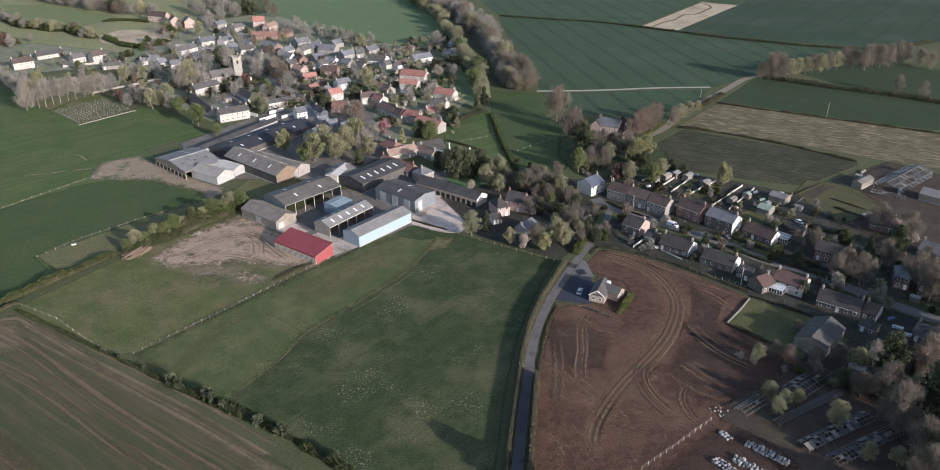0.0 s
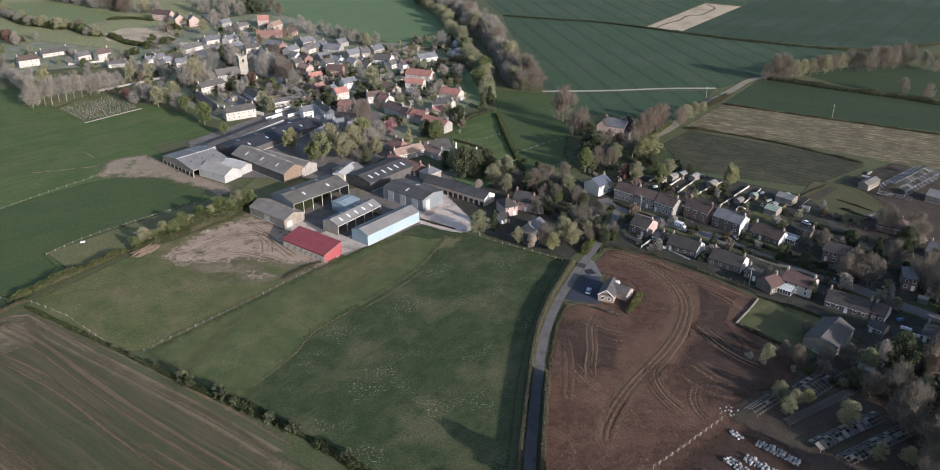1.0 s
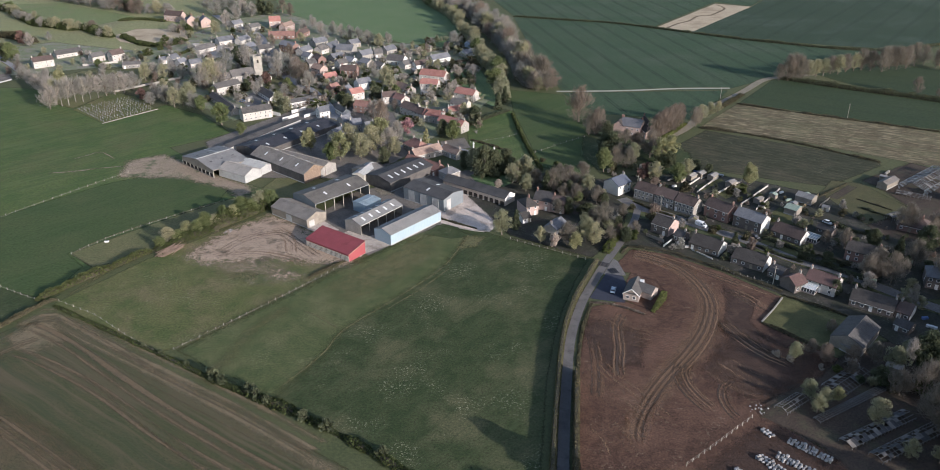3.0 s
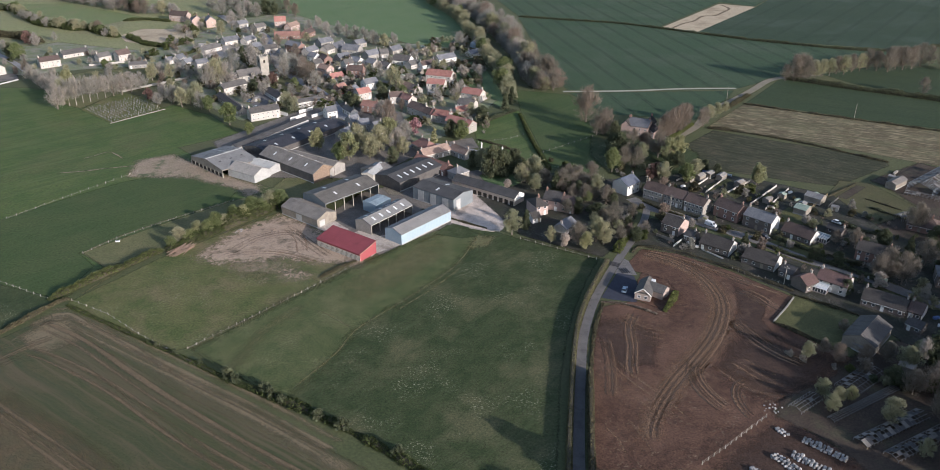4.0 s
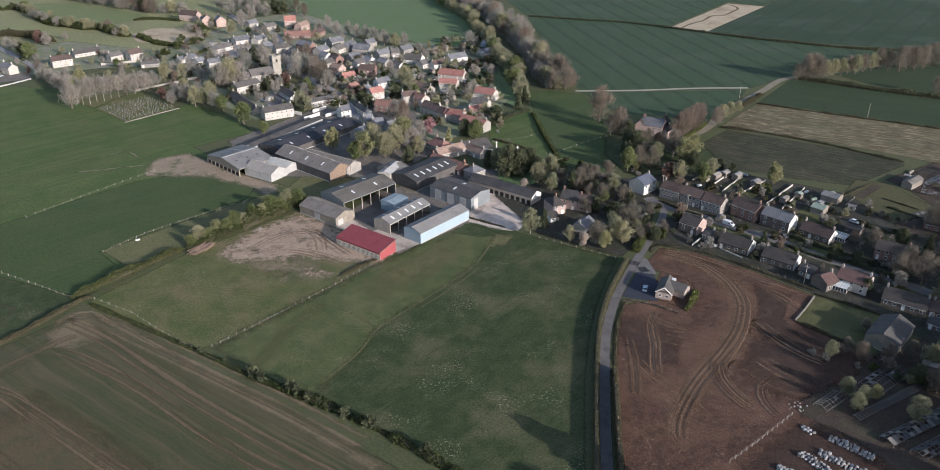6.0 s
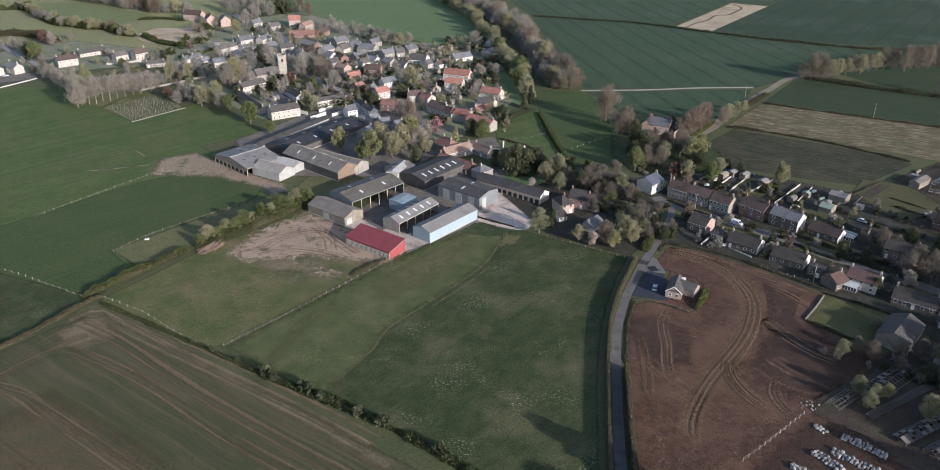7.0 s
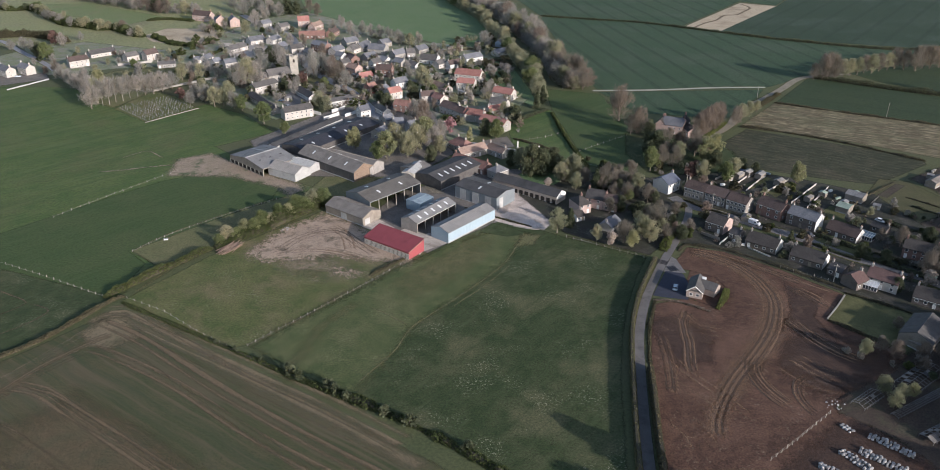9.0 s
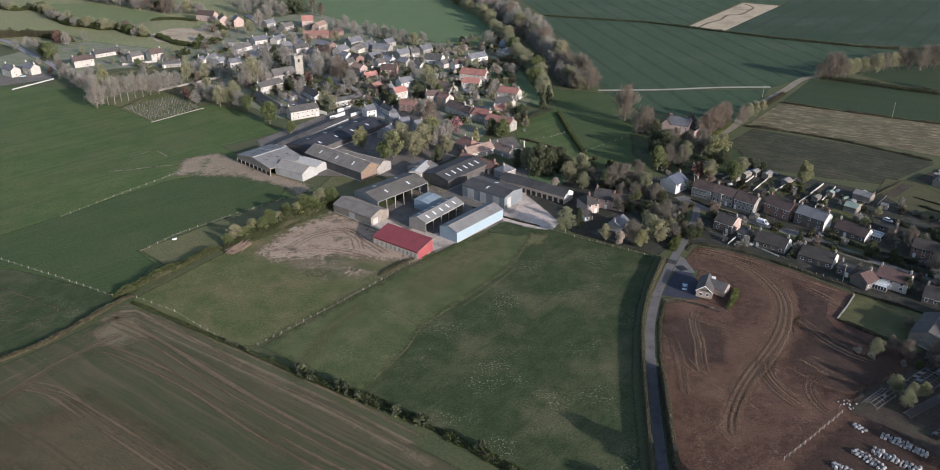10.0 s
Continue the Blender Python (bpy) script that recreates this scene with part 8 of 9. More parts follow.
tree(-133.3, 680.1, 11.5, 'bare')
tree(-124.8, 675.4, 11.5, 'bare')
tree(-116.2, 668.3, 11.5, 'bare')
tree(-105.5, 649.1, 12.8, 'bare')
tree(-96.1, 643.5, 11.5, 'olive')
tree(-89.6, 655.6, 10.2, 'bare')
tree(-143.3, 659.8, 10.2, 'bare')
tree(-163.5, 658.1, 9.0, 'olive')
tree(-34.2, 647.3, 12.8, 'bare')
tree(-60.1, 613.1, 7.7, 'blossom')
tree(-27.3, 553.5, 7.7, 'blossom')
tree(-76.6, 528.5, 14.1, 'olive')
tree(-72.6, 518.5, 11.5, 'olive')
tree(-31.7, 499.7, 10.2, 'bare')
tree(-20.6, 462.8, 9.0, 'olive')
tree(-13.4, 456.9, 9.0, 'ever')
tree(5.2, 490.8, 11.5, 'conifer')
tree(0.7, 479.9, 10.2, 'conifer')
tree(-22.9, 436.0, 7.7, 'bare')
tree(-95.2, 480.9, 9.0, 'ever')
tree(-87.8, 549.6, 7.7, 'bare')
tree(-43.5, 497.4, 7.7, 'bare')
tree(-79.5, 501.5, 9.0, 'ever')

# tree belt between the fields
hedge([(-87.9, 919.8), (-69.4, 845.5), (-41.0, 766.9), (-24.0, 688.7), (-10.1, 614.1), (-0.0, 552.8), (5.6, 501.5)], 8.0, 9.0, 'twig_olive', 0.5, 'dense budding tree belt along the old railway', 0.4, 0.8)
hedge([(-70.2, 940.0), (-49.2, 845.3), (-23.0, 781.3), (-1.6, 700.6), (13.6, 623.8), (23.4, 544.9), (29.5, 525.3)], 9.5, 16.0, 'twig', 0.5, 'dense bare tree belt along the old railway', 0.4, 0.9)
tree(-104.6, 978.6, 11.0, 'olive', 'tree belt along the old railway', 1.25)
tree(-101.8, 964.2, 11.7, 'olive', 'tree belt along the old railway', 1.25)
tree(-90.1, 940.4, 10.2, 'green', 'tree belt along the old railway', 1.25)
tree(-87.5, 930.0, 13.0, 'olive', 'tree belt along the old railway', 1.25)
tree(-83.0, 916.1, 13.0, 'olive', 'tree belt along the old railway', 1.25)
tree(-82.9, 891.2, 10.6, 'green', 'tree belt along the old railway', 1.25)
tree(-73.0, 875.6, 13.1, 'olive', 'tree belt along the old railway', 1.25)
tree(-74.2, 869.0, 12.3, 'green', 'tree belt along the old railway', 1.25)
tree(-72.6, 850.2, 10.5, 'green', 'tree belt along the old railway', 1.25)
tree(-66.5, 826.3, 10.6, 'green', 'tree belt along the old railway', 1.25)
tree(-54.6, 812.4, 11.6, 'olive', 'tree belt along the old railway', 1.25)
tree(-55.1, 801.1, 11.3, 'olive', 'tree belt along the old railway', 1.25)
tree(-46.2, 788.4, 9.4, 'olive', 'tree belt along the old railway', 1.25)
tree(-38.5, 771.4, 11.6, 'green', 'tree belt along the old railway', 1.25)
tree(-39.4, 753.7, 13.8, 'olive', 'tree belt along the old railway', 1.25)
tree(-32.6, 743.8, 12.1, 'olive', 'tree belt along the old railway', 1.25)
tree(-32.8, 724.0, 12.7, 'olive', 'tree belt along the old railway', 1.25)
tree(-29.5, 703.0, 10.7, 'olive', 'tree belt along the old railway', 1.25)
tree(-25.2, 686.0, 11.9, 'olive', 'tree belt along the old railway', 1.25)
tree(-18.6, 678.3, 10.6, 'olive', 'tree belt along the old railway', 1.25)
tree(-17.6, 662.8, 13.3, 'olive', 'tree belt along the old railway', 1.25)
tree(-10.9, 637.9, 9.3, 'olive', 'tree belt along the old railway', 1.25)
tree(-15.1, 625.9, 12.2, 'green', 'tree belt along the old railway', 1.25)
tree(-12.0, 604.9, 12.1, 'olive', 'tree belt along the old railway', 1.25)
tree(-8.8, 593.9, 12.0, 'olive', 'tree belt along the old railway', 1.25)
tree(-7.9, 576.8, 9.4, 'olive', 'tree belt along the old railway', 1.25)
tree(1.0, 561.0, 13.8, 'green', 'tree belt along the old railway', 1.25)
tree(4.2, 548.2, 11.2, 'olive', 'tree belt along the old railway', 1.25)
tree(-1.0, 530.8, 12.6, 'green', 'tree belt along the old railway', 1.25)
tree(2.3, 507.1, 9.4, 'olive', 'tree belt along the old railway', 1.25)
tree(-87.1, 1024.0, 12.5, 'olive', 'tree belt along the old railway', 1.25)
tree(-82.9, 1011.5, 18.4, 'red_bare', 'tree belt along the old railway', 1.25)
tree(-81.1, 1005.5, 15.3, 'bare', 'tree belt along the old railway', 1.25)
tree(-82.5, 991.7, 17.8, 'bare', 'tree belt along the old railway', 1.25)
tree(-84.7, 979.0, 13.9, 'bare', 'tree belt along the old railway', 1.25)
tree(-67.3, 970.4, 14.9, 'olive', 'tree belt along the old railway', 1.25)
tree(-80.6, 959.9, 18.0, 'bare', 'tree belt along the old railway', 1.25)
tree(-69.8, 942.5, 17.8, 'bare', 'tree belt along the old railway', 1.25)
tree(-74.9, 934.6, 13.6, 'bare', 'tree belt along the old railway', 1.25)
tree(-61.5, 927.0, 17.2, 'olive', 'tree belt along the old railway', 1.25)
tree(-61.2, 911.1, 16.3, 'olive', 'tree belt along the old railway', 1.25)
tree(-62.6, 903.6, 15.3, 'olive', 'tree belt along the old railway', 1.25)
tree(-53.8, 888.0, 12.6, 'bare', 'tree belt along the old railway', 1.25)
tree(-60.1, 877.0, 17.5, 'bare', 'tree belt along the old railway', 1.25)
tree(-54.1, 867.3, 15.2, 'red_bare', 'tree belt along the old railway', 1.25)
tree(-56.6, 853.0, 12.3, 'bare', 'tree belt along the old railway', 1.25)
tree(-42.6, 852.6, 13.0, 'red_bare', 'tree belt along the old railway', 1.25)
tree(-43.1, 833.4, 17.7, 'bare', 'tree belt along the old railway', 1.25)
tree(-40.2, 829.3, 17.3, 'red_bare', 'tree belt along the old railway', 1.25)
tree(-36.5, 811.2, 12.8, 'bare', 'tree belt along the old railway', 1.25)
tree(-25.5, 807.6, 16.0, 'bare', 'tree belt along the old railway', 1.25)
tree(-37.8, 794.6, 17.7, 'bare', 'tree belt along the old railway', 1.25)
tree(-27.5, 784.1, 12.7, 'red_bare', 'tree belt along the old railway', 1.25)
tree(-15.2, 775.2, 14.2, 'bare', 'tree belt along the old railway', 1.25)
tree(-10.0, 761.3, 14.7, 'bare', 'tree belt along the old railway', 1.25)
tree(-13.3, 754.7, 17.7, 'red_bare', 'tree belt along the old railway', 1.25)
tree(-7.9, 741.6, 15.0, 'bare', 'tree belt along the old railway', 1.25)
tree(-0.1, 729.8, 15.2, 'bare', 'tree belt along the old railway', 1.25)
tree(-12.1, 713.3, 17.7, 'bare', 'tree belt along the old railway', 1.25)
tree(-6.2, 704.0, 17.6, 'olive', 'tree belt along the old railway', 1.25)
tree(7.7, 696.9, 16.7, 'bare', 'tree belt along the old railway', 1.25)
tree(-5.9, 681.7, 13.0, 'red_bare', 'tree belt along the old railway', 1.25)
tree(4.3, 673.2, 14.8, 'olive', 'tree belt along the old railway', 1.25)
tree(11.2, 664.6, 18.3, 'bare', 'tree belt along the old railway', 1.25)
tree(10.8, 649.9, 14.2, 'red_bare', 'tree belt along the old railway', 1.25)
tree(12.3, 637.6, 18.0, 'red_bare', 'tree belt along the old railway', 1.25)
tree(11.6, 627.5, 13.2, 'olive', 'tree belt along the old railway', 1.25)
tree(11.6, 612.7, 15.0, 'bare', 'tree belt along the old railway', 1.25)
tree(18.5, 605.0, 14.0, 'olive', 'tree belt along the old railway', 1.25)
tree(22.9, 598.4, 16.4, 'bare', 'tree belt along the old railway', 1.25)
tree(21.1, 587.9, 17.8, 'olive', 'tree belt along the old railway', 1.25)
tree(16.6, 570.5, 14.1, 'bare', 'tree belt along the old railway', 1.25)
tree(22.0, 560.2, 16.9, 'bare', 'tree belt along the old railway', 1.25)
tree(29.5, 547.9, 18.1, 'bare', 'tree belt along the old railway', 1.25)
tree(34.1, 544.4, 16.3, 'bare', 'tree belt along the old railway', 1.25)
tree(38.6, 528.4, 13.0, 'red_bare', 'tree belt along the old railway', 1.25)
tree(20.9, 537.0, 12.1, 'bare', 'tree belt along the old railway', 1.25)
tree(22.7, 533.1, 13.3, 'olive', 'tree belt along the old railway', 1.25)
tree(25.0, 530.0, 10.6, 'olive', 'tree belt along the old railway', 1.25)
tree(25.0, 526.1, 11.7, 'bare', 'tree belt along the old railway', 1.25)
tree(27.0, 521.1, 11.1, 'bare', 'tree belt along the old railway', 1.25)
tree(28.9, 521.3, 9.3, 'olive', 'tree belt along the old railway', 1.25)
tree(34.4, 521.9, 11.8, 'bare', 'tree belt along the old railway', 1.25)
tree(-519.6, 893.6, 10.4, 'bare', 'hillside wood', 1.25)
tree(-507.4, 901.8, 13.5, 'olive', 'hillside wood', 1.25)
tree(-510.4, 885.6, 10.7, 'ever', 'hillside wood', 1.25)
tree(-502.1, 889.4, 12.7, 'bare', 'hillside wood', 1.25)
tree(-503.7, 879.2, 11.8, 'bare', 'hillside wood', 1.25)
tree(-492.0, 887.1, 13.7, 'bare', 'hillside wood', 1.25)
tree(-494.7, 873.7, 14.1, 'bare', 'hillside wood', 1.25)
tree(-489.1, 872.1, 10.9, 'bare', 'hillside wood', 1.25)
tree(-477.1, 873.4, 13.4, 'bare', 'hillside wood', 1.25)
tree(-472.8, 871.0, 15.1, 'bare', 'hillside wood', 1.25)
tree(-468.3, 869.2, 13.9, 'bare', 'hillside wood', 1.25)
tree(-470.7, 855.7, 14.6, 'red_bare', 'hillside wood', 1.25)
tree(-463.3, 857.1, 11.1, 'bare', 'hillside wood', 1.25)
tree(-456.6, 856.9, 11.8, 'red_bare', 'hillside wood', 1.25)
tree(-454.8, 851.3, 12.4, 'bare', 'hillside wood', 1.25)
tree(-446.5, 853.6, 11.8, 'bare', 'hillside wood', 1.25)
tree(-450.4, 840.2, 13.4, 'bare', 'hillside wood', 1.25)
tree(-439.4, 844.8, 12.7, 'bare', 'hillside wood', 1.25)
tree(-433.9, 837.9, 14.0, 'red_bare', 'hillside wood', 1.25)
tree(-435.3, 830.8, 13.0, 'bare', 'hillside wood', 1.25)
tree(-425.4, 836.6, 14.9, 'bare', 'hillside wood', 1.25)
tree(-415.5, 836.1, 12.4, 'bare', 'hillside wood', 1.25)
tree(-418.2, 821.0, 13.2, 'bare', 'hillside wood', 1.25)
tree(-410.4, 823.8, 14.5, 'bare', 'hillside wood', 1.25)
tree(-400.4, 829.3, 14.8, 'bare', 'hillside wood', 1.25)
tree(-400.9, 819.7, 15.3, 'red_bare', 'hillside wood', 1.25)
tree(-398.8, 809.2, 10.5, 'bare', 'hillside wood', 1.25)
tree(-391.6, 818.5, 12.0, 'bare', 'hillside wood', 1.25)
tree(-390.6, 803.0, 15.3, 'bare', 'hillside wood', 1.25)
tree(-387.0, 803.8, 11.6, 'bare', 'hillside wood', 1.25)
tree(-370.0, 813.9, 10.3, 'bare', 'hillside wood', 1.25)
tree(-377.1, 798.2, 14.0, 'red_bare', 'hillside wood', 1.25)
tree(-369.5, 794.7, 12.2, 'red_bare', 'hillside wood', 1.25)
tree(-366.3, 795.9, 15.2, 'ever', 'hillside wood', 1.25)
tree(-361.3, 789.0, 11.3, 'red_bare', 'hillside wood', 1.25)
tree(-358.4, 785.3, 12.7, 'red_bare', 'hillside wood', 1.25)
tree(-350.6, 782.0, 14.1, 'red_bare', 'hillside wood', 1.25)
tree(-337.6, 791.8, 12.3, 'bare', 'hillside wood', 1.25)
tree(-340.8, 782.2, 10.4, 'bare', 'hillside wood', 1.25)
tree(-332.7, 781.6, 13.5, 'olive', 'hillside wood', 1.25)
tree(-324.6, 784.1, 11.1, 'bare', 'hillside wood', 1.25)
tree(-319.5, 777.5, 11.5, 'bare', 'hillside wood', 1.25)
tree(-385.0, 953.9, 10.8, 'bare', 'hillside wood', 1.25)
tree(-381.9, 952.9, 11.3, 'bare', 'hillside wood', 1.25)
tree(-369.8, 948.7, 10.8, 'red_bare', 'hillside wood', 1.25)
tree(-365.5, 938.0, 13.6, 'bare', 'hillside wood', 1.25)
tree(-350.7, 935.1, 14.8, 'bare', 'hillside wood', 1.25)
tree(-345.1, 925.3, 13.7, 'ever', 'hillside wood', 1.25)
tree(-347.8, 916.0, 11.9, 'olive', 'hillside wood', 1.25)
tree(-336.8, 902.1, 14.1, 'bare', 'hillside wood', 1.25)
tree(-319.9, 905.9, 13.7, 'bare', 'hillside wood', 1.25)
tree(-323.0, 891.5, 15.0, 'red_bare', 'hillside wood', 1.25)
tree(-319.8, 886.9, 10.9, 'olive', 'hillside wood', 1.25)
tree(-306.0, 881.2, 11.9, 'bare', 'hillside wood', 1.25)
tree(-553.1, 824.2, 9.9, 'olive', 'hillside trees', 1.25)
tree(-551.3, 817.2, 8.2, 'olive', 'hillside trees', 1.25)
tree(-541.6, 809.4, 9.4, 'bare', 'hillside trees', 1.25)
tree(-532.9, 808.3, 7.6, 'bare', 'hillside trees', 1.25)
tree(-527.2, 802.6, 10.7, 'bare', 'hillside trees', 1.25)
tree(-521.5, 796.3, 8.2, 'olive', 'hillside trees', 1.25)
tree(-503.6, 800.8, 7.3, 'ever', 'hillside trees', 1.25)
tree(-493.8, 802.5, 7.8, 'green', 'hillside trees', 1.25)
tree(-491.5, 793.5, 7.2, 'bare', 'hillside trees', 1.25)
tree(-482.9, 790.6, 10.5, 'green', 'hillside trees', 1.25)
tree(-480.7, 782.1, 9.3, 'olive', 'hillside trees', 1.25)
tree(-469.4, 772.9, 10.7, 'olive', 'hillside trees', 1.25)
tree(-465.6, 771.0, 9.3, 'olive', 'hillside trees', 1.25)
tree(-460.7, 757.1, 8.7, 'bare', 'hillside trees', 1.25)
tree(-454.0, 751.6, 9.3, 'bare', 'hillside trees', 1.25)
tree(-447.2, 747.0, 9.4, 'bare', 'hillside trees', 1.25)
tree(-434.6, 742.9, 10.2, 'olive', 'hillside trees', 1.25)
tree(-435.2, 734.4, 9.1, 'bare', 'hillside trees', 1.25)
tree(-425.2, 732.0, 7.9, 'green', 'hillside trees', 1.25)
tree(-416.6, 719.5, 9.4, 'bare', 'hillside trees', 1.25)
tree(-406.5, 716.0, 9.7, 'olive', 'hillside trees', 1.25)
tree(-400.5, 715.3, 10.5, 'olive', 'hillside trees', 1.25)
tree(-389.4, 712.3, 9.1, 'olive', 'hillside trees', 1.25)
tree(-382.5, 706.2, 10.3, 'olive', 'hillside trees', 1.25)
tree(-376.2, 708.1, 8.2, 'olive', 'hillside trees', 1.25)
tree(-365.5, 700.8, 8.7, 'olive', 'hillside trees', 1.25)
tree(-359.4, 699.7, 10.5, 'red_bare', 'hillside trees', 1.25)
tree(-355.1, 693.5, 7.5, 'green', 'hillside trees', 1.25)
tree(-345.3, 681.1, 7.9, 'bare', 'hillside trees', 1.25)
tree(-336.1, 677.7, 10.5, 'olive', 'hillside trees', 1.25)
tree(-278.0, 741.8, 6.2, 'bare', 'hillside wood', 1.25)
tree(-270.9, 737.8, 6.3, 'bare', 'hillside wood', 1.25)
tree(-268.9, 729.6, 7.7, 'olive', 'hillside wood', 1.25)
tree(-274.0, 725.9, 7.5, 'olive', 'hillside wood', 1.25)
tree(-271.7, 711.5, 7.7, 'bare', 'hillside wood', 1.25)
tree(-283.7, 714.7, 7.9, 'olive', 'hillside wood', 1.25)
tree(-290.0, 708.8, 6.3, 'bare', 'hillside wood', 1.25)
tree(-288.6, 699.9, 7.1, 'bare', 'hillside wood', 1.25)

# trees added out of view beyond the plot to throw their shade on it
tree(46.8, 128.4, 21.6, 'conifer', '', 1.5)
tree(26.0, 126.1, 13.6, 'ever')
tree(16.9, 123.5, 12.6, 'bare')
tree(7.8, 120.9, 11.6, 'ever')
tree(39.0, 124.8, 12.6, 'bare')
tree(121.0, 137.0, 16.5, 'ever')
tree(132.0, 146.0, 15.6, 'bare')
tree(145.6, 153.4, 14.7, 'ever')
tree(158.6, 166.4, 13.6, 'ever')
tree(153.4, 182.0, 12.4, 'bare')
tree(163.8, 195.0, 13.6, 'ever')

# scrub and garden ground
field([(113.4, 215.2), (130.1, 222.3), (141.8, 226.0), (157.4, 205.8), (162.4, 182.7), (121.2, 138.2), (98.3, 145.5), (87.0, 170.4), (75.0, 181.7), (79.9, 190.0), (96.3, 199.0)], 'nursery_scrub', 'scrub', 0.05, 3.0)
field([(50.4, 291.9), (61.6, 318.2), (73.0, 314.0), (99.3, 292.3), (122.5, 272.0), (151.7, 243.4), (168.3, 226.3), (157.4, 205.8), (131.4, 220.5), (123.6, 237.1), (104.6, 251.7), (86.8, 270.7), (68.0, 284.6)], 'back_gardens', 'shade_toned_garden', 0.05, 1.5)
field([(56.4, 341.4), (51.5, 363.5), (95.8, 375.7), (126.3, 364.0), (155.5, 345.6), (163.9, 304.0), (186.5, 287.7), (181.0, 249.9), (154.6, 249.6), (134.3, 272.1), (118.8, 282.9), (103.8, 300.1), (75.2, 326.6)], 'front_gardens', 'shade_toned_garden', 0.05, 1.5)
field([(146.1, 318.9), (162.3, 312.9), (190.5, 328.8), (185.7, 356.7), (181.5, 364.3), (217.9, 389.0), (249.9, 357.1), (185.1, 241.7), (167.1, 277.3), (154.3, 292.8)], 'nursery_ground', 'scrub', 0.045, 3.0)
field([(-436.3, 579.5), (-411.3, 638.4), (-376.1, 660.5), (-320.7, 639.1), (-286.9, 628.9), (-266.1, 709.1), (-247.0, 763.4), (-212.2, 793.5), (-182.7, 763.7), (-92.9, 662.6), (-31.6, 652.1), (-17.2, 621.1), (-40.7, 583.3), (-27.4, 534.0), (-3.6, 505.2), (-17.0, 454.5), (-45.2, 411.5), (-63.0, 375.0), (-83.7, 392.1), (-133.9, 490.2), (-160.5, 452.6), (-185.6, 476.6), (-226.4, 531.9), (-274.4, 581.1), (-312.1, 571.9), (-349.3, 554.5), (-415.5, 545.6)], 'village_gardens', 'garden_mix', 0.0, 4.0)
field([(-78.8, 490.8), (-44.0, 518.9), (-3.9, 498.4), (-24.4, 448.7), (-46.2, 448.4)], 'cottage_gardens', 'garden_mix', 0.055, 2.0)
field([(-15.0, 340.9), (-2.6, 363.2), (21.7, 371.2), (51.5, 363.5), (58.9, 327.8), (51.4, 300.2), (36.9, 280.2), (19.0, 290.5), (3.9, 299.9)], 'farmhouse_garden', 'shade_toned_garden', 0.05, 1.5)
field([(49.7, 430.8), (74.3, 446.9), (91.2, 420.8), (104.2, 401.8), (102.0, 375.8), (76.1, 367.6), (52.3, 371.4), (45.2, 397.0)], 'manor_grounds', 'meadow_grass', 0.05, 3.0)
field([(102.8, 291.2), (121.5, 303.7), (129.1, 284.6), (124.5, 277.9), (111.5, 291.3)], 'front_lawn', 'lawn_grass', 0.06, 1.0)
field([(-321.1, 546.6), (-307.6, 566.7), (-268.5, 577.6), (-239.2, 531.7), (-260.1, 513.6), (-270.8, 475.5), (-292.2, 488.3)], 'orchard_grass', 'rough_grass', 0.05, 3.0)
field([(-163.7, 517.6), (-153.9, 564.8), (-124.6, 532.9), (-111.2, 497.1), (-136.3, 503.7)], 'church_green', 'lawn_grass', 0.05, 2.0)

# grave markers, vehicles, poles, frames and heaps
gravestones((-239.8, 448.2), (22.1, 28.0), (-28.9, 26.1), 16, 17)
car(41.7, 253.5, 73, 'car_silver')
car(88.5, 310.4, -46, 'car_white', True)
car(-166.4, 491.5, -15, 'car_blue')
car(-158.5, 478.5, 17, 'car_white')
car(-171.3, 503.0, 40, 'car_silver')
car(-153.5, 514.5, -31, 'car_white')
car(-108.9, 510.8, -55, 'car_red')
car(-97.5, 501.8, -68, 'car_white')
car(-114.4, 516.4, -57, 'car_silver')
car(-373.3, 547.5, 34, 'car_silver')
car(145.3, 314.1, -49, 'car_white')
car(108.7, 299.4, -58, 'car_dark')
car(-302.5, 603.9, 37, 'car_dark')
car(-13.0, 500.0, 19, 'car_white')
pole(103.6, 259.6, 8, -35)
pole(215.0, 464.3, 9, 60)
pole(148.0, 504.4, 8, 60)
pole(67.0, 350.0, 8, -35)
pole(-132.7, 517.9, 8, 0)
pole(73.8, 326.6, 8, -35)
glass_frame(107.4, 199.0, 37, 17.6, 7.2, 0.9, 1.8, 0.15)
glass_frame(86.0, 187.5, 37, 10.6, 4.4, 0.9, 1.7, 0.2)
glass_frame(106.9, 176.5, 29, 27.4, 4.5, 0.9, 1.6, 0.5)
glass_frame(114.6, 171.9, 29, 31.1, 4.5, 0.9, 1.6, 0.35)
glass_frame(105.0, 188.7, 31, 33.1, 2.5, 0.5, 0.7, 0.05, 'long rusty seed-bed frame on the ground')
glass_frame(212.1, 360.3, 40, 36.1, 11.9, 3.4, 5.2, 0.3, 'large pale greenhouse frame without glass', 'pale_metal')
glass_frame(197.7, 344.8, -34, 14.9, 5.1, 1.0, 1.3, 0.3)
glass_frame(176.4, 319.2, 31, 7.1, 3.8, 2.2, 3.0, 0.85, 'white conservatory frame beside a bungalow')
barn(123.8, 204.1, -38, 4.6, 3.4, 3.0, 0.4, 'weathered_board', 'slab_sheet', label='small shed with a pale grey flat roof')
sack_row([(80.0, 171.4), (89.1, 163.3)], 3)
sack_row([(74.6, 165.1), (83.7, 157.2)], 3)
sack_row([(69.5, 164.8), (74.3, 157.6)], 3)
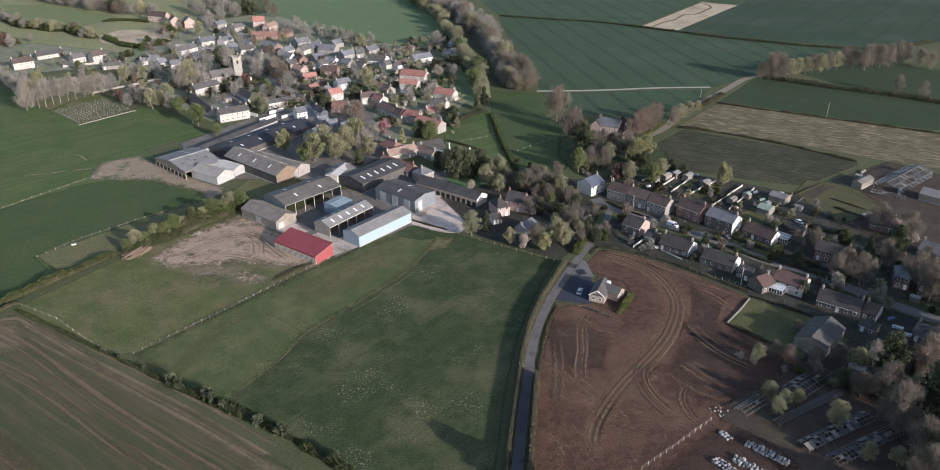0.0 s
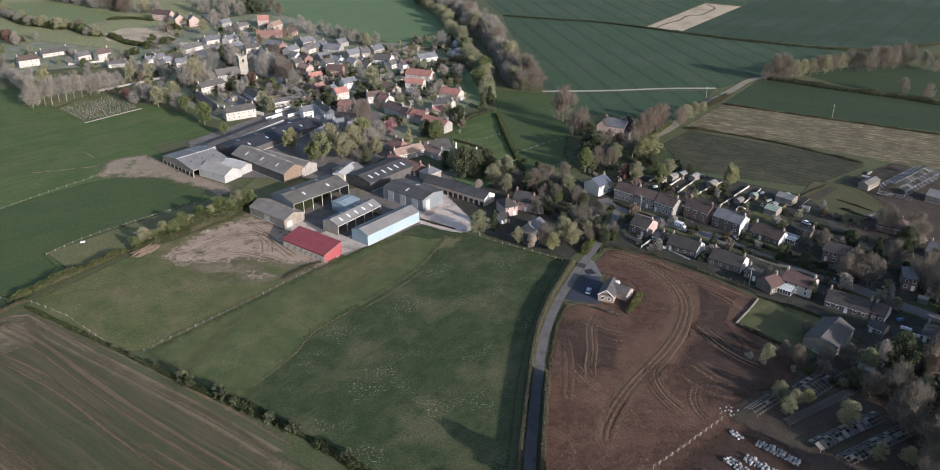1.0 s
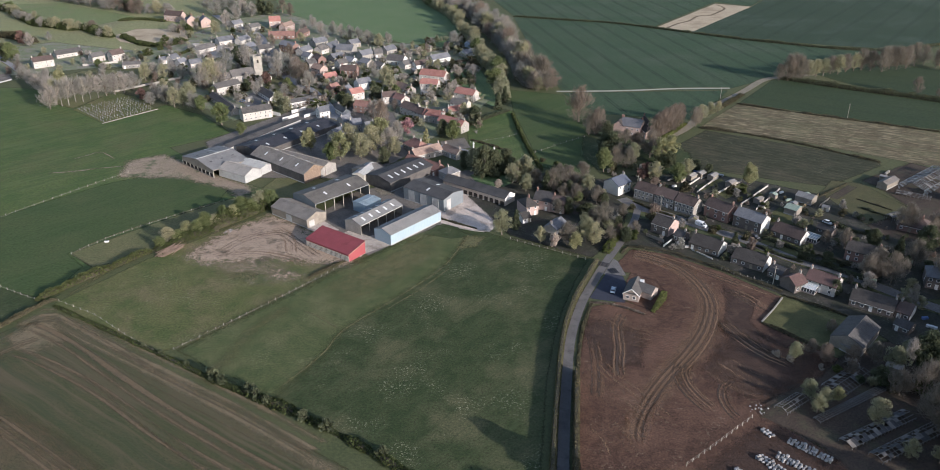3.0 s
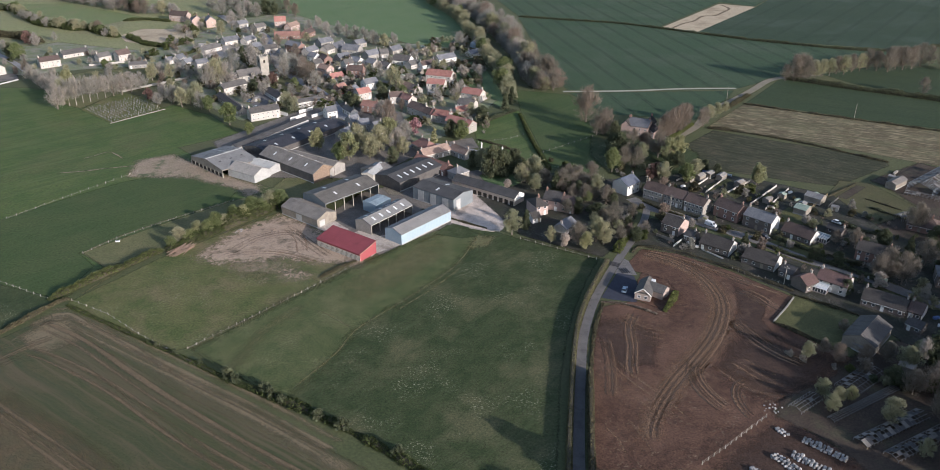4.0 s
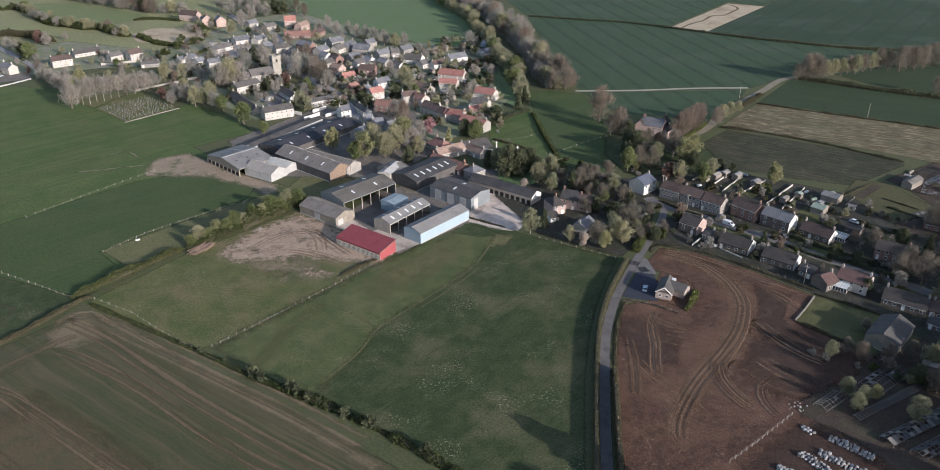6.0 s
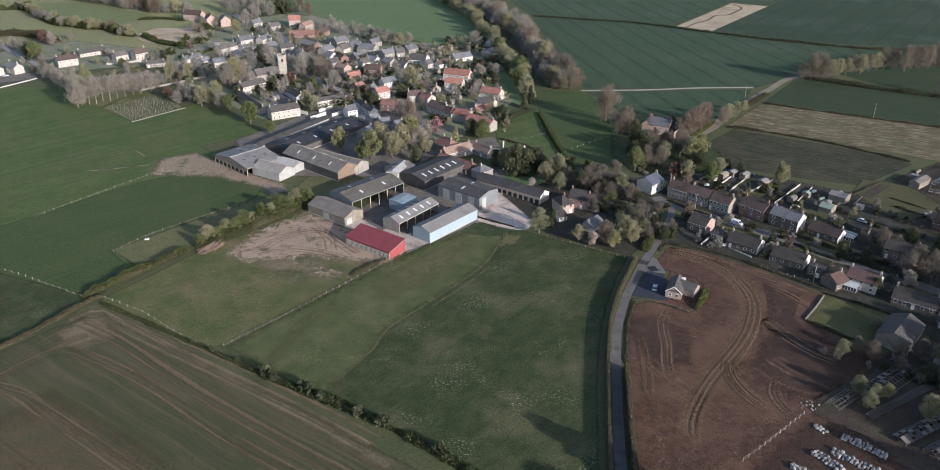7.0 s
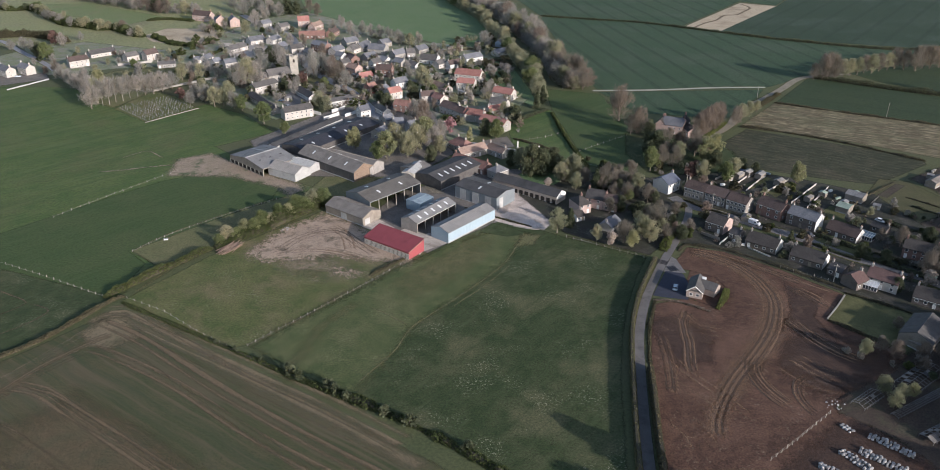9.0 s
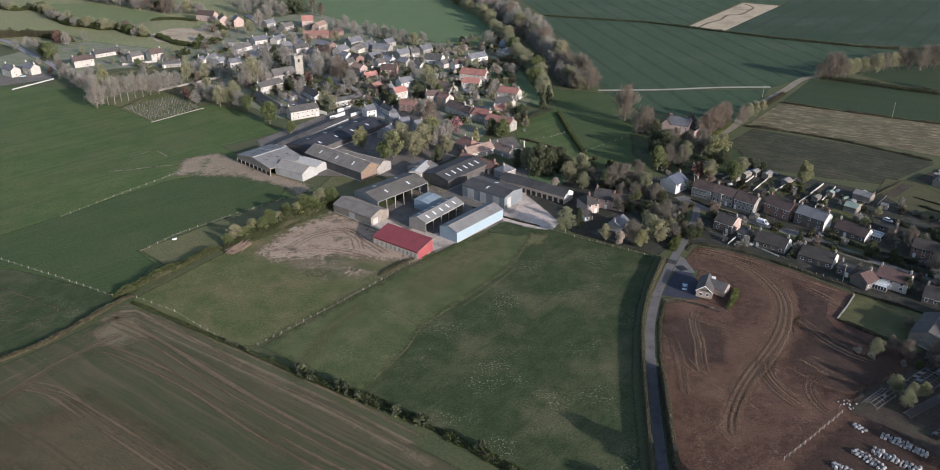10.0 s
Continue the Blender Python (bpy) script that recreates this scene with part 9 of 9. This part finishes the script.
sack_row([(61.4, 159.4), (65.5, 155.7)], 3)
sack_row([(74.0, 176.1), (75.8, 172.6)], 2)
heap(-104.2, 299.0, 5.5, 60, 'brick_rubble', 'heap of broken brick and stone in the yard')
heap(-118.6, 301.7, 2.5, 16, 'rubble', 'small heap of pale stones in the yard')
heap(75.4, 185.4, 3, 18, 'rubble', 'scattered pale planks and stones')
heap(-63.8, 276.2, 2.0, 14, 'brick_rubble', 'scattered rubble beside the shed')
heap(-115.5, 387.2, 4, 20, 'brick_rubble', 'scrap heap beside the old barn')
heap(-88.8, 393.9, 5, 26, 'rubble', 'scattered pale scrap in a yard')
heap(-106.3, 370.2, 6, 26, 'brick_rubble', 'scrap heap along the old barn')
log_pile(-140.7, 276.0, -134.8, 289.2, 44)
cattle_grid(40.7, 274.7, 64, 4.0, 5.0)
cattle_grid(44.2, 269.1, 17, 4.0, 4.0)
barn(96.6, 364.4, 42, 5.1, 3.3, 2.5, 0.5, 'weathered_board', 'slab_sheet', label='small back garden shed with pale grey roof')
barn(102.1, 367.6, 45, 5.0, 3.5, 2.5, 0.5, 'weathered_board', 'slab_sheet', label='small back garden shed with pale grey roof')
barn(107.4, 364.8, 48, 5.7, 3.4, 2.5, 0.5, 'weathered_board', 'slab_sheet', label='small back garden shed with pale grey roof')
barn(90.6, 360.4, 45, 3.9, 2.5, 2.5, 0.5, 'weathered_board', 'slab_sheet', label='small back garden shed with pale grey roof')
barn(114.0, 356.0, 42, 4.8, 3.2, 2.5, 0.5, 'weathered_board', 'slab_sheet', label='small back garden shed with pale grey roof')
shed_scatter(-200, -15, 460, 660, 46, lambda x, y: y < 702 + x * 0.9 and y > 429 - x * 0.35, 11)
shed_scatter(60, 190, 235, 390, 9, lambda x, y: 335 < y + x * 0.66 < 430, 12)


# ---- gardens, walls and clutter between the houses ----
def conservatory(x, y, head, L, W, eave, top, label, roof="glass"):
    """A glazed lean-to room: white bars, low base wall and sloping glass."""
    c = thing("conservatory", x, y, head, label, "conservatory")
    part("base_wall", Geo().box(-L / 2, L / 2, -W / 2, W / 2, 0, 0.6), "pale_brick", c)
    part("side_glazing", Geo().box(-L / 2 + 0.05, L / 2 - 0.05, -W / 2 + 0.05, W / 2, 0.6, eave), "glass", c)
    part("roof_glazing", Geo().prism([(-W / 2, eave), (W / 2, eave), (W / 2, top)], -L / 2, L / 2), roof, c)
    n = max(4, int(L / 0.9))
    for i in range(n + 1):
        px = -L / 2 + i * L / n
        part("upright", shared(("upright", eave), lambda: Geo().box(-0.07, 0.07, -0.07, 0.07, 0.6, eave).mesh("upright", "white_paint")), "", c, at=pose(px, -W / 2, 0))
        part("rafter", Geo().bar((px, -W / 2, eave + 0.06), (px, W / 2, top + 0.06), 0.07), "white_paint", c)
    for yy, z in ((-W / 2, eave), (0, (eave + top) / 2 + 0.06), (W / 2, top + 0.06)):
        part("rail", Geo().bar((-L / 2, yy, z), (L / 2, yy, z), 0.09), "white_paint", c)
    return c


def trough(x, y, head, label):
    t = thing("animal_stand_in", x, y, head, label, "trough", scale=0.6)
    part("tank", Geo().box(-1.4, 1.4, -0.6, 0.6, 0, 0.9).box(-1.5, 1.5, -0.7, 0.7, 0.9, 1.0), "white_paint", t)
    part("water", Geo().box(-1.3, 1.3, -0.5, 0.5, 1.0, 1.006), "glass", t)
    return t


def bale_stack(x, y, head, n, label, material):
    """Wrapped bales or boxes in a short low row."""
    b = thing("stacked_crates", x, y, head, label, "crates")
    for i in range(n):
        part("crate", shared(("crate", material), lambda: Geo().box(-0.55, 0.55, -0.5, 0.5, 0, 0.9).mesh("crate", material)), "", b, at=pose((i - (n - 1) / 2) * 1.2, 0.12 * (i % 2), 0, 0, 0, 7 * (i % 3) - 6))
    return b


field([(-43.6, 594.6), (-22.4, 596.9), (-19.9, 582.5), (-33.6, 570.1), (-49.2, 578.3)], 'cottage_lawn', 'bright_grass', 0.062, 0.8)
field([(-35.2, 563.3), (-20.3, 575.5), (-7.3, 523.3), (-20.4, 510.1), (-38.2, 530.0)], 'cottage_lawn', 'bright_grass', 0.062, 0.8)
field([(-153.2, 647.7), (-146.2, 658.7), (-138.3, 631.2), (-143.8, 619.0)], 'cottage_lawn', 'bright_grass', 0.062, 0.6)
field([(-101.8, 578.9), (-91.3, 589.8), (-85.3, 568.9), (-94.9, 560.2)], 'cottage_lawn', 'lawn_grass', 0.062, 0.6)
field([(-59.9, 498.1), (-51.6, 505.2), (-43.0, 494.5), (-47.2, 485.2)], 'cottage_lawn', 'lawn_grass', 0.062, 0.6)
field([(-172.5, 566.8), (-157.0, 577.6), (-128.2, 540.1), (-117.1, 517.8), (-135.0, 514.5), (-156.9, 516.9)], 'churchyard', 'rough_grass', 0.061, 1.5)
field([(-230.0, 515.1), (-214.4, 530.4), (-204.5, 512.9), (-217.1, 490.4)], 'orchard_lawn', 'rough_grass', 0.062, 1.5)
field([(-256.6, 658.4), (-228.6, 659.0), (-215.1, 621.3), (-234.9, 607.0)], 'stone_court', 'pale_concrete', 0.06, 1.0)
field([(-114.7, 598.5), (-101.0, 593.3), (-84.6, 579.3), (-83.8, 572.3), (-101.4, 586.0), (-113.9, 592.9)], 'cottage_drive', 'pale_track', 0.063, 0.4)
field([(-32.9, 417.5), (-19.3, 424.9), (-15.1, 408.1), (-28.9, 401.2)], 'house_drive', 'yard_concrete', 0.063, 0.5)
wall_line([(-33.1, 566.7), (-18.6, 580.8)], 1.2, 0.5, 'stone_tower', 'pale stone garden wall between lawns')
wall_line([(-154.9, 515.5), (-124.6, 503.5), (-115.0, 490.2)], 1.2, 0.5, 'stone', 'pale stone churchyard wall')
hedge([(-73.7, 524.7), (-64.5, 554.4), (-46.2, 581.9)], 1.6, 2.2, 'leaf_ever', 0.8, 'dark garden hedge along a cottage boundary', 0.5, 0.6)
hedge([(-46.2, 581.9), (-34.4, 594.8), (-21.5, 602.5)], 1.4, 2.0, 'hedge_dry', 0.8, 'dry garden hedge along a cottage boundary', 0.5, 0.6)
hedge([(-75.0, 624.6), (-58.6, 633.1), (-41.7, 637.6)], 2.2, 4.0, 'twig_olive', 0.8, '', 0.5, 0.6)
hedge([(-141.4, 611.2), (-126.7, 600.1), (-113.0, 593.0)], 1.8, 3.0, 'twig', 0.8, '', 0.5, 0.6)
hedge([(-171.6, 655.9), (-154.7, 634.9), (-135.0, 607.5)], 2.0, 3.0, 'twig_olive', 0.8, '', 0.5, 0.6)
hedge([(-60.8, 509.1), (-46.4, 505.3), (-34.4, 505.6)], 1.6, 2.4, 'hedge_dry', 0.8, '', 0.5, 0.6)
hedge([(-30.0, 494.8), (-20.0, 482.0), (-15.3, 461.3)], 1.8, 3.0, 'twig_olive', 0.8, '', 0.5, 0.6)
hedge([(-132.1, 679.6), (-103.3, 657.5), (-75.7, 632.7)], 2.4, 5.0, 'twig_olive', 0.8, '', 0.5, 0.6)
hedge([(-60.0, 454.4), (-49.6, 464.1), (-40.1, 459.6)], 2.0, 3.0, 'hedge_leaf', 0.8, '', 0.5, 0.6)
hedge([(-267.3, 604.4), (-255.9, 612.4), (-247.0, 637.0)], 2.2, 4.0, 'hedge_leaf', 0.8, '', 0.5, 0.6)
hedge([(-237.2, 512.1), (-220.9, 501.2), (-202.6, 494.8)], 3.0, 6.0, 'twig_olive', 0.8, '', 0.5, 0.6)
hedge([(-15.8, 420.9), (-4.0, 411.3), (4.1, 403.8)], 1.2, 2.0, 'hedge_dry', 0.8, '', 0.5, 0.6)
field([(96.1, 354.7), (111.2, 365.8), (113.0, 363.5), (98.6, 349.5)], 'back_lawn', 'lawn_grass', 0.062, 0.4)
field([(105.1, 346.8), (119.4, 359.0), (121.6, 353.8), (107.4, 339.7)], 'back_lawn', 'lawn_grass', 0.062, 0.4)
field([(117.3, 318.1), (129.9, 331.3), (132.4, 326.8), (137.2, 314.2), (133.7, 310.5)], 'back_lawn', 'lawn_grass', 0.06, 0.5)
bale_stack(101.8, 373.6, -40, 3, 'blue tarpaulin-wrapped garden crates behind the terrace', 'blue_tarp')
bale_stack(107.7, 370.5, -40, 3, 'blue tarpaulin-wrapped garden crates behind the terrace', 'blue_tarp')
bale_stack(112.7, 369.0, -40, 2, 'grey-blue covered garden crates behind the terrace', 'blue_sheet')
bale_stack(86.0, 354.4, 10, 2, 'white plastic garden store behind the terrace', 'white_paint')
bale_stack(136.5, 339.0, 30, 3, 'white and green play frame boards in a garden', 'green_sheet')
bale_stack(136.1, 347.5, 30, 2, 'white boards leaning in a back garden', 'white_paint')
bale_stack(139.5, 265.3, 20, 3, 'white plastic garden furniture on a dark patio', 'white_paint')
bale_stack(78.0, 289.7, -20, 2, 'white plastic garden furniture by a fence', 'white_paint')
bale_stack(75.4, 293.5, 30, 2, 'white plastic garden furniture by a fence', 'white_paint')
bale_stack(149.7, 236.1, 10, 2, 'blue and white covered garden furniture', 'blue_tarp')
bale_stack(149.2, 230.4, -35, 3, 'white plastic garden furniture on a patio', 'white_paint')
bale_stack(151.1, 225.6, -35, 3, 'white plastic garden furniture on a patio', 'white_paint')
bale_stack(123.7, 234.0, 40, 2, 'blue tarpaulin cover beside a barn', 'blue_tarp')
bale_stack(186.3, 355.4, -30, 2, 'pale boards stacked in a nursery', 'pale_timber')
bale_stack(198.7, 374.1, 45, 4, 'pale boards stacked in a nursery', 'pale_timber')
garden_shed(145.6, 342.0, 45, 901)
garden_shed(136.1, 331.5, 45, 914)
garden_shed(130.1, 341.7, 45, 922)
garden_shed(142.1, 306.5, -40, 931)
garden_shed(192.6, 365.4, -40, 947)
fence([(139.8, 329.6), (153.3, 345.0)], 1.6, 1.7, 2, 0.09, 'tan_board', 'new tan timber garden fence beside sheds')
fence([(148.4, 331.8), (156.4, 340.9)], 1.2, 1.1, 2, 0.08, 'pale_timber', 'pale garden fence beside a lawn')
fence([(87.1, 270.8), (91.5, 266.6), (97.2, 263.9), (103.8, 259.4)], 2.6, 1.2, 1, 0.07, 'pale_timber', 'pale post and wire fence behind bungalows')
wall_line([(67.8, 290.0), (72.8, 296.2)], 1.1, 0.12, 'white', 'white painted garden fence panel')
wall_line([(79.0, 287.5), (85.7, 279.3)], 0.6, 0.2, 'white_board', 'low pale patio wall behind a bungalow')
wall_line([(62.6, 300.5), (68.9, 293.9)], 1.3, 0.15, 'weathered_board', 'weathered board garden fence')
conservatory(114.7, 255.1, -38, 7.0, 3.6, 2.2, 3.0, 'white-framed glass conservatory behind a rendered house', 'skylight')
conservatory(131.2, 297.0, -45, 7.0, 3.8, 2.2, 3.0, 'blue-grey glazed conservatory beside a bungalow', 'blue_sheet')
# trough shape stands in for a pale animal by the fence
trough(-167.8, 290.5, 20, 'pale trough shape standing in for an animal beside a field fence')
hedge([(62.7, 336.6), (70.6, 326.6), (79.9, 319.1)], 0.9, 1.2, 'hedge_dry', 0.8, 'low clipped hedge in front of terrace cottages', 0.5, 0.6)
hedge([(83.3, 316.6), (92.1, 309.5), (99.0, 306.1)], 1.0, 1.4, 'leaf_ever', 0.8, 'dark clipped hedge in front of brick houses', 0.5, 0.6)
hedge([(106.4, 292.5), (113.5, 284.1), (121.2, 277.1)], 1.3, 1.8, 'leaf_ever', 0.8, 'dark garden hedge beside the street', 0.5, 0.6)
hedge([(129.4, 283.9), (137.2, 276.4), (146.6, 270.7)], 1.6, 2.4, 'hedge_dry', 0.8, 'tangled garden hedge beside the street', 0.5, 0.6)
hedge([(145.8, 315.6), (152.6, 306.7), (163.0, 301.2)], 1.8, 2.4, 'leaf_ever', 0.8, 'dark garden hedge behind bungalows', 0.5, 0.6)
field([(-63.3, 350.2), (-57.8, 354.9), (-49.9, 346.0), (-50.0, 340.3), (-58.6, 340.1)], 'straw_yard', 'pale_track', 0.08, -0.7)
heap(-100.0, 366.5, 3.0, 12, 'red_steel', 'red scrap machinery parts beside the old barn')
heap(-107.1, 371.2, 3.0, 14, 'rubble', 'pale scrap beside the old barn')

field([(156.7, 343.3), (172.5, 358.1), (175.5, 355.2), (160.3, 340.6)], 'dug_bed', 'scrub', 0.06, 0.5)
hedge([(169.3, 341.4), (174.5, 335.4), (180.6, 328.3)], 0.8, 1.0, 'hedge_dry', 0.8, 'low dark hedge between small paddocks', 0.5, 0.4)
hedge([(167.3, 331.3), (172.4, 324.9), (178.1, 319.4)], 1.2, 1.6, 'leaf_ever', 0.8, 'low dark hedge between small paddocks', 0.5, 0.5)
hedge([(139.9, 333.4), (155.2, 345.4), (172.8, 360.3)], 0.7, 1.0, 'hedge_dry', 0.7, 'low dry hedge beside a small paddock', 0.6, 0.4)

# garden shrubs
KINDS = ('twig', 'twig', 'hedge_leaf', 'leaf_ever', 'twig_olive', 'hedge_dry', 'twig_red')
scatter(-208, -13, 455, 676, 140, lambda x, y: y < 702 + x * 0.9 and y > 429 - x * 0.35, KINDS, 2.5, 8.0, 1)
soft_kinds = ('twig', 'twig', 'twig_olive', 'hedge_dry', 'hedge_leaf', 'twig_red', 'twig_olive')
undergrowth("tangled garden bushes and bare shrubs between village houses", [
    (-215, -10, 430, 690, 330, lambda x, y: y < 715 + x * 0.9 and y > 424 - x * 0.35, soft_kinds, 1.6, 5.6, 21, 5.5),
    (-300, -170, 520, 640, 70, lambda x, y: y > 390 - x * 0.45, soft_kinds, 2.0, 7.0, 22, 6.5),
    (-290, -180, 620, 720, 60, lambda x, y: y > 500 - x * 0.45, soft_kinds, 2.0, 6.0, 23, 6.5),
    (55, 195, 225, 380, 120, lambda x, y: 335 < y + x * 0.66 < 430 and abs(y + 0.92 * x - 390) > 7, ('hedge_dry', 'twig', 'leaf_ever', 'twig', 'twig_red'), 0.8, 2.6, 24, 6.0),
])
scatter(-390, -170, 520, 624, 60, lambda x, y: y > 390 - x * 0.45, KINDS, 2.5, 7.5, 2)
scatter(52, 195, 221, 390, 92, lambda x, y: 330 < y + x * 0.66 < 435, KINDS, 1.5, 5.0, 3)
scatter(88, 162, 145, 215, 70, lambda x, y: x * 0.5 + y > 253 and x + y > 301, KINDS, 2.0, 7.5, 4)
scatter(20, 78, 280, 390, 40, lambda x, y: y > 289 + abs(x - 49) * 0.9 and y + 2.2 * x < 448, KINDS, 2.5, 7.5, 5)
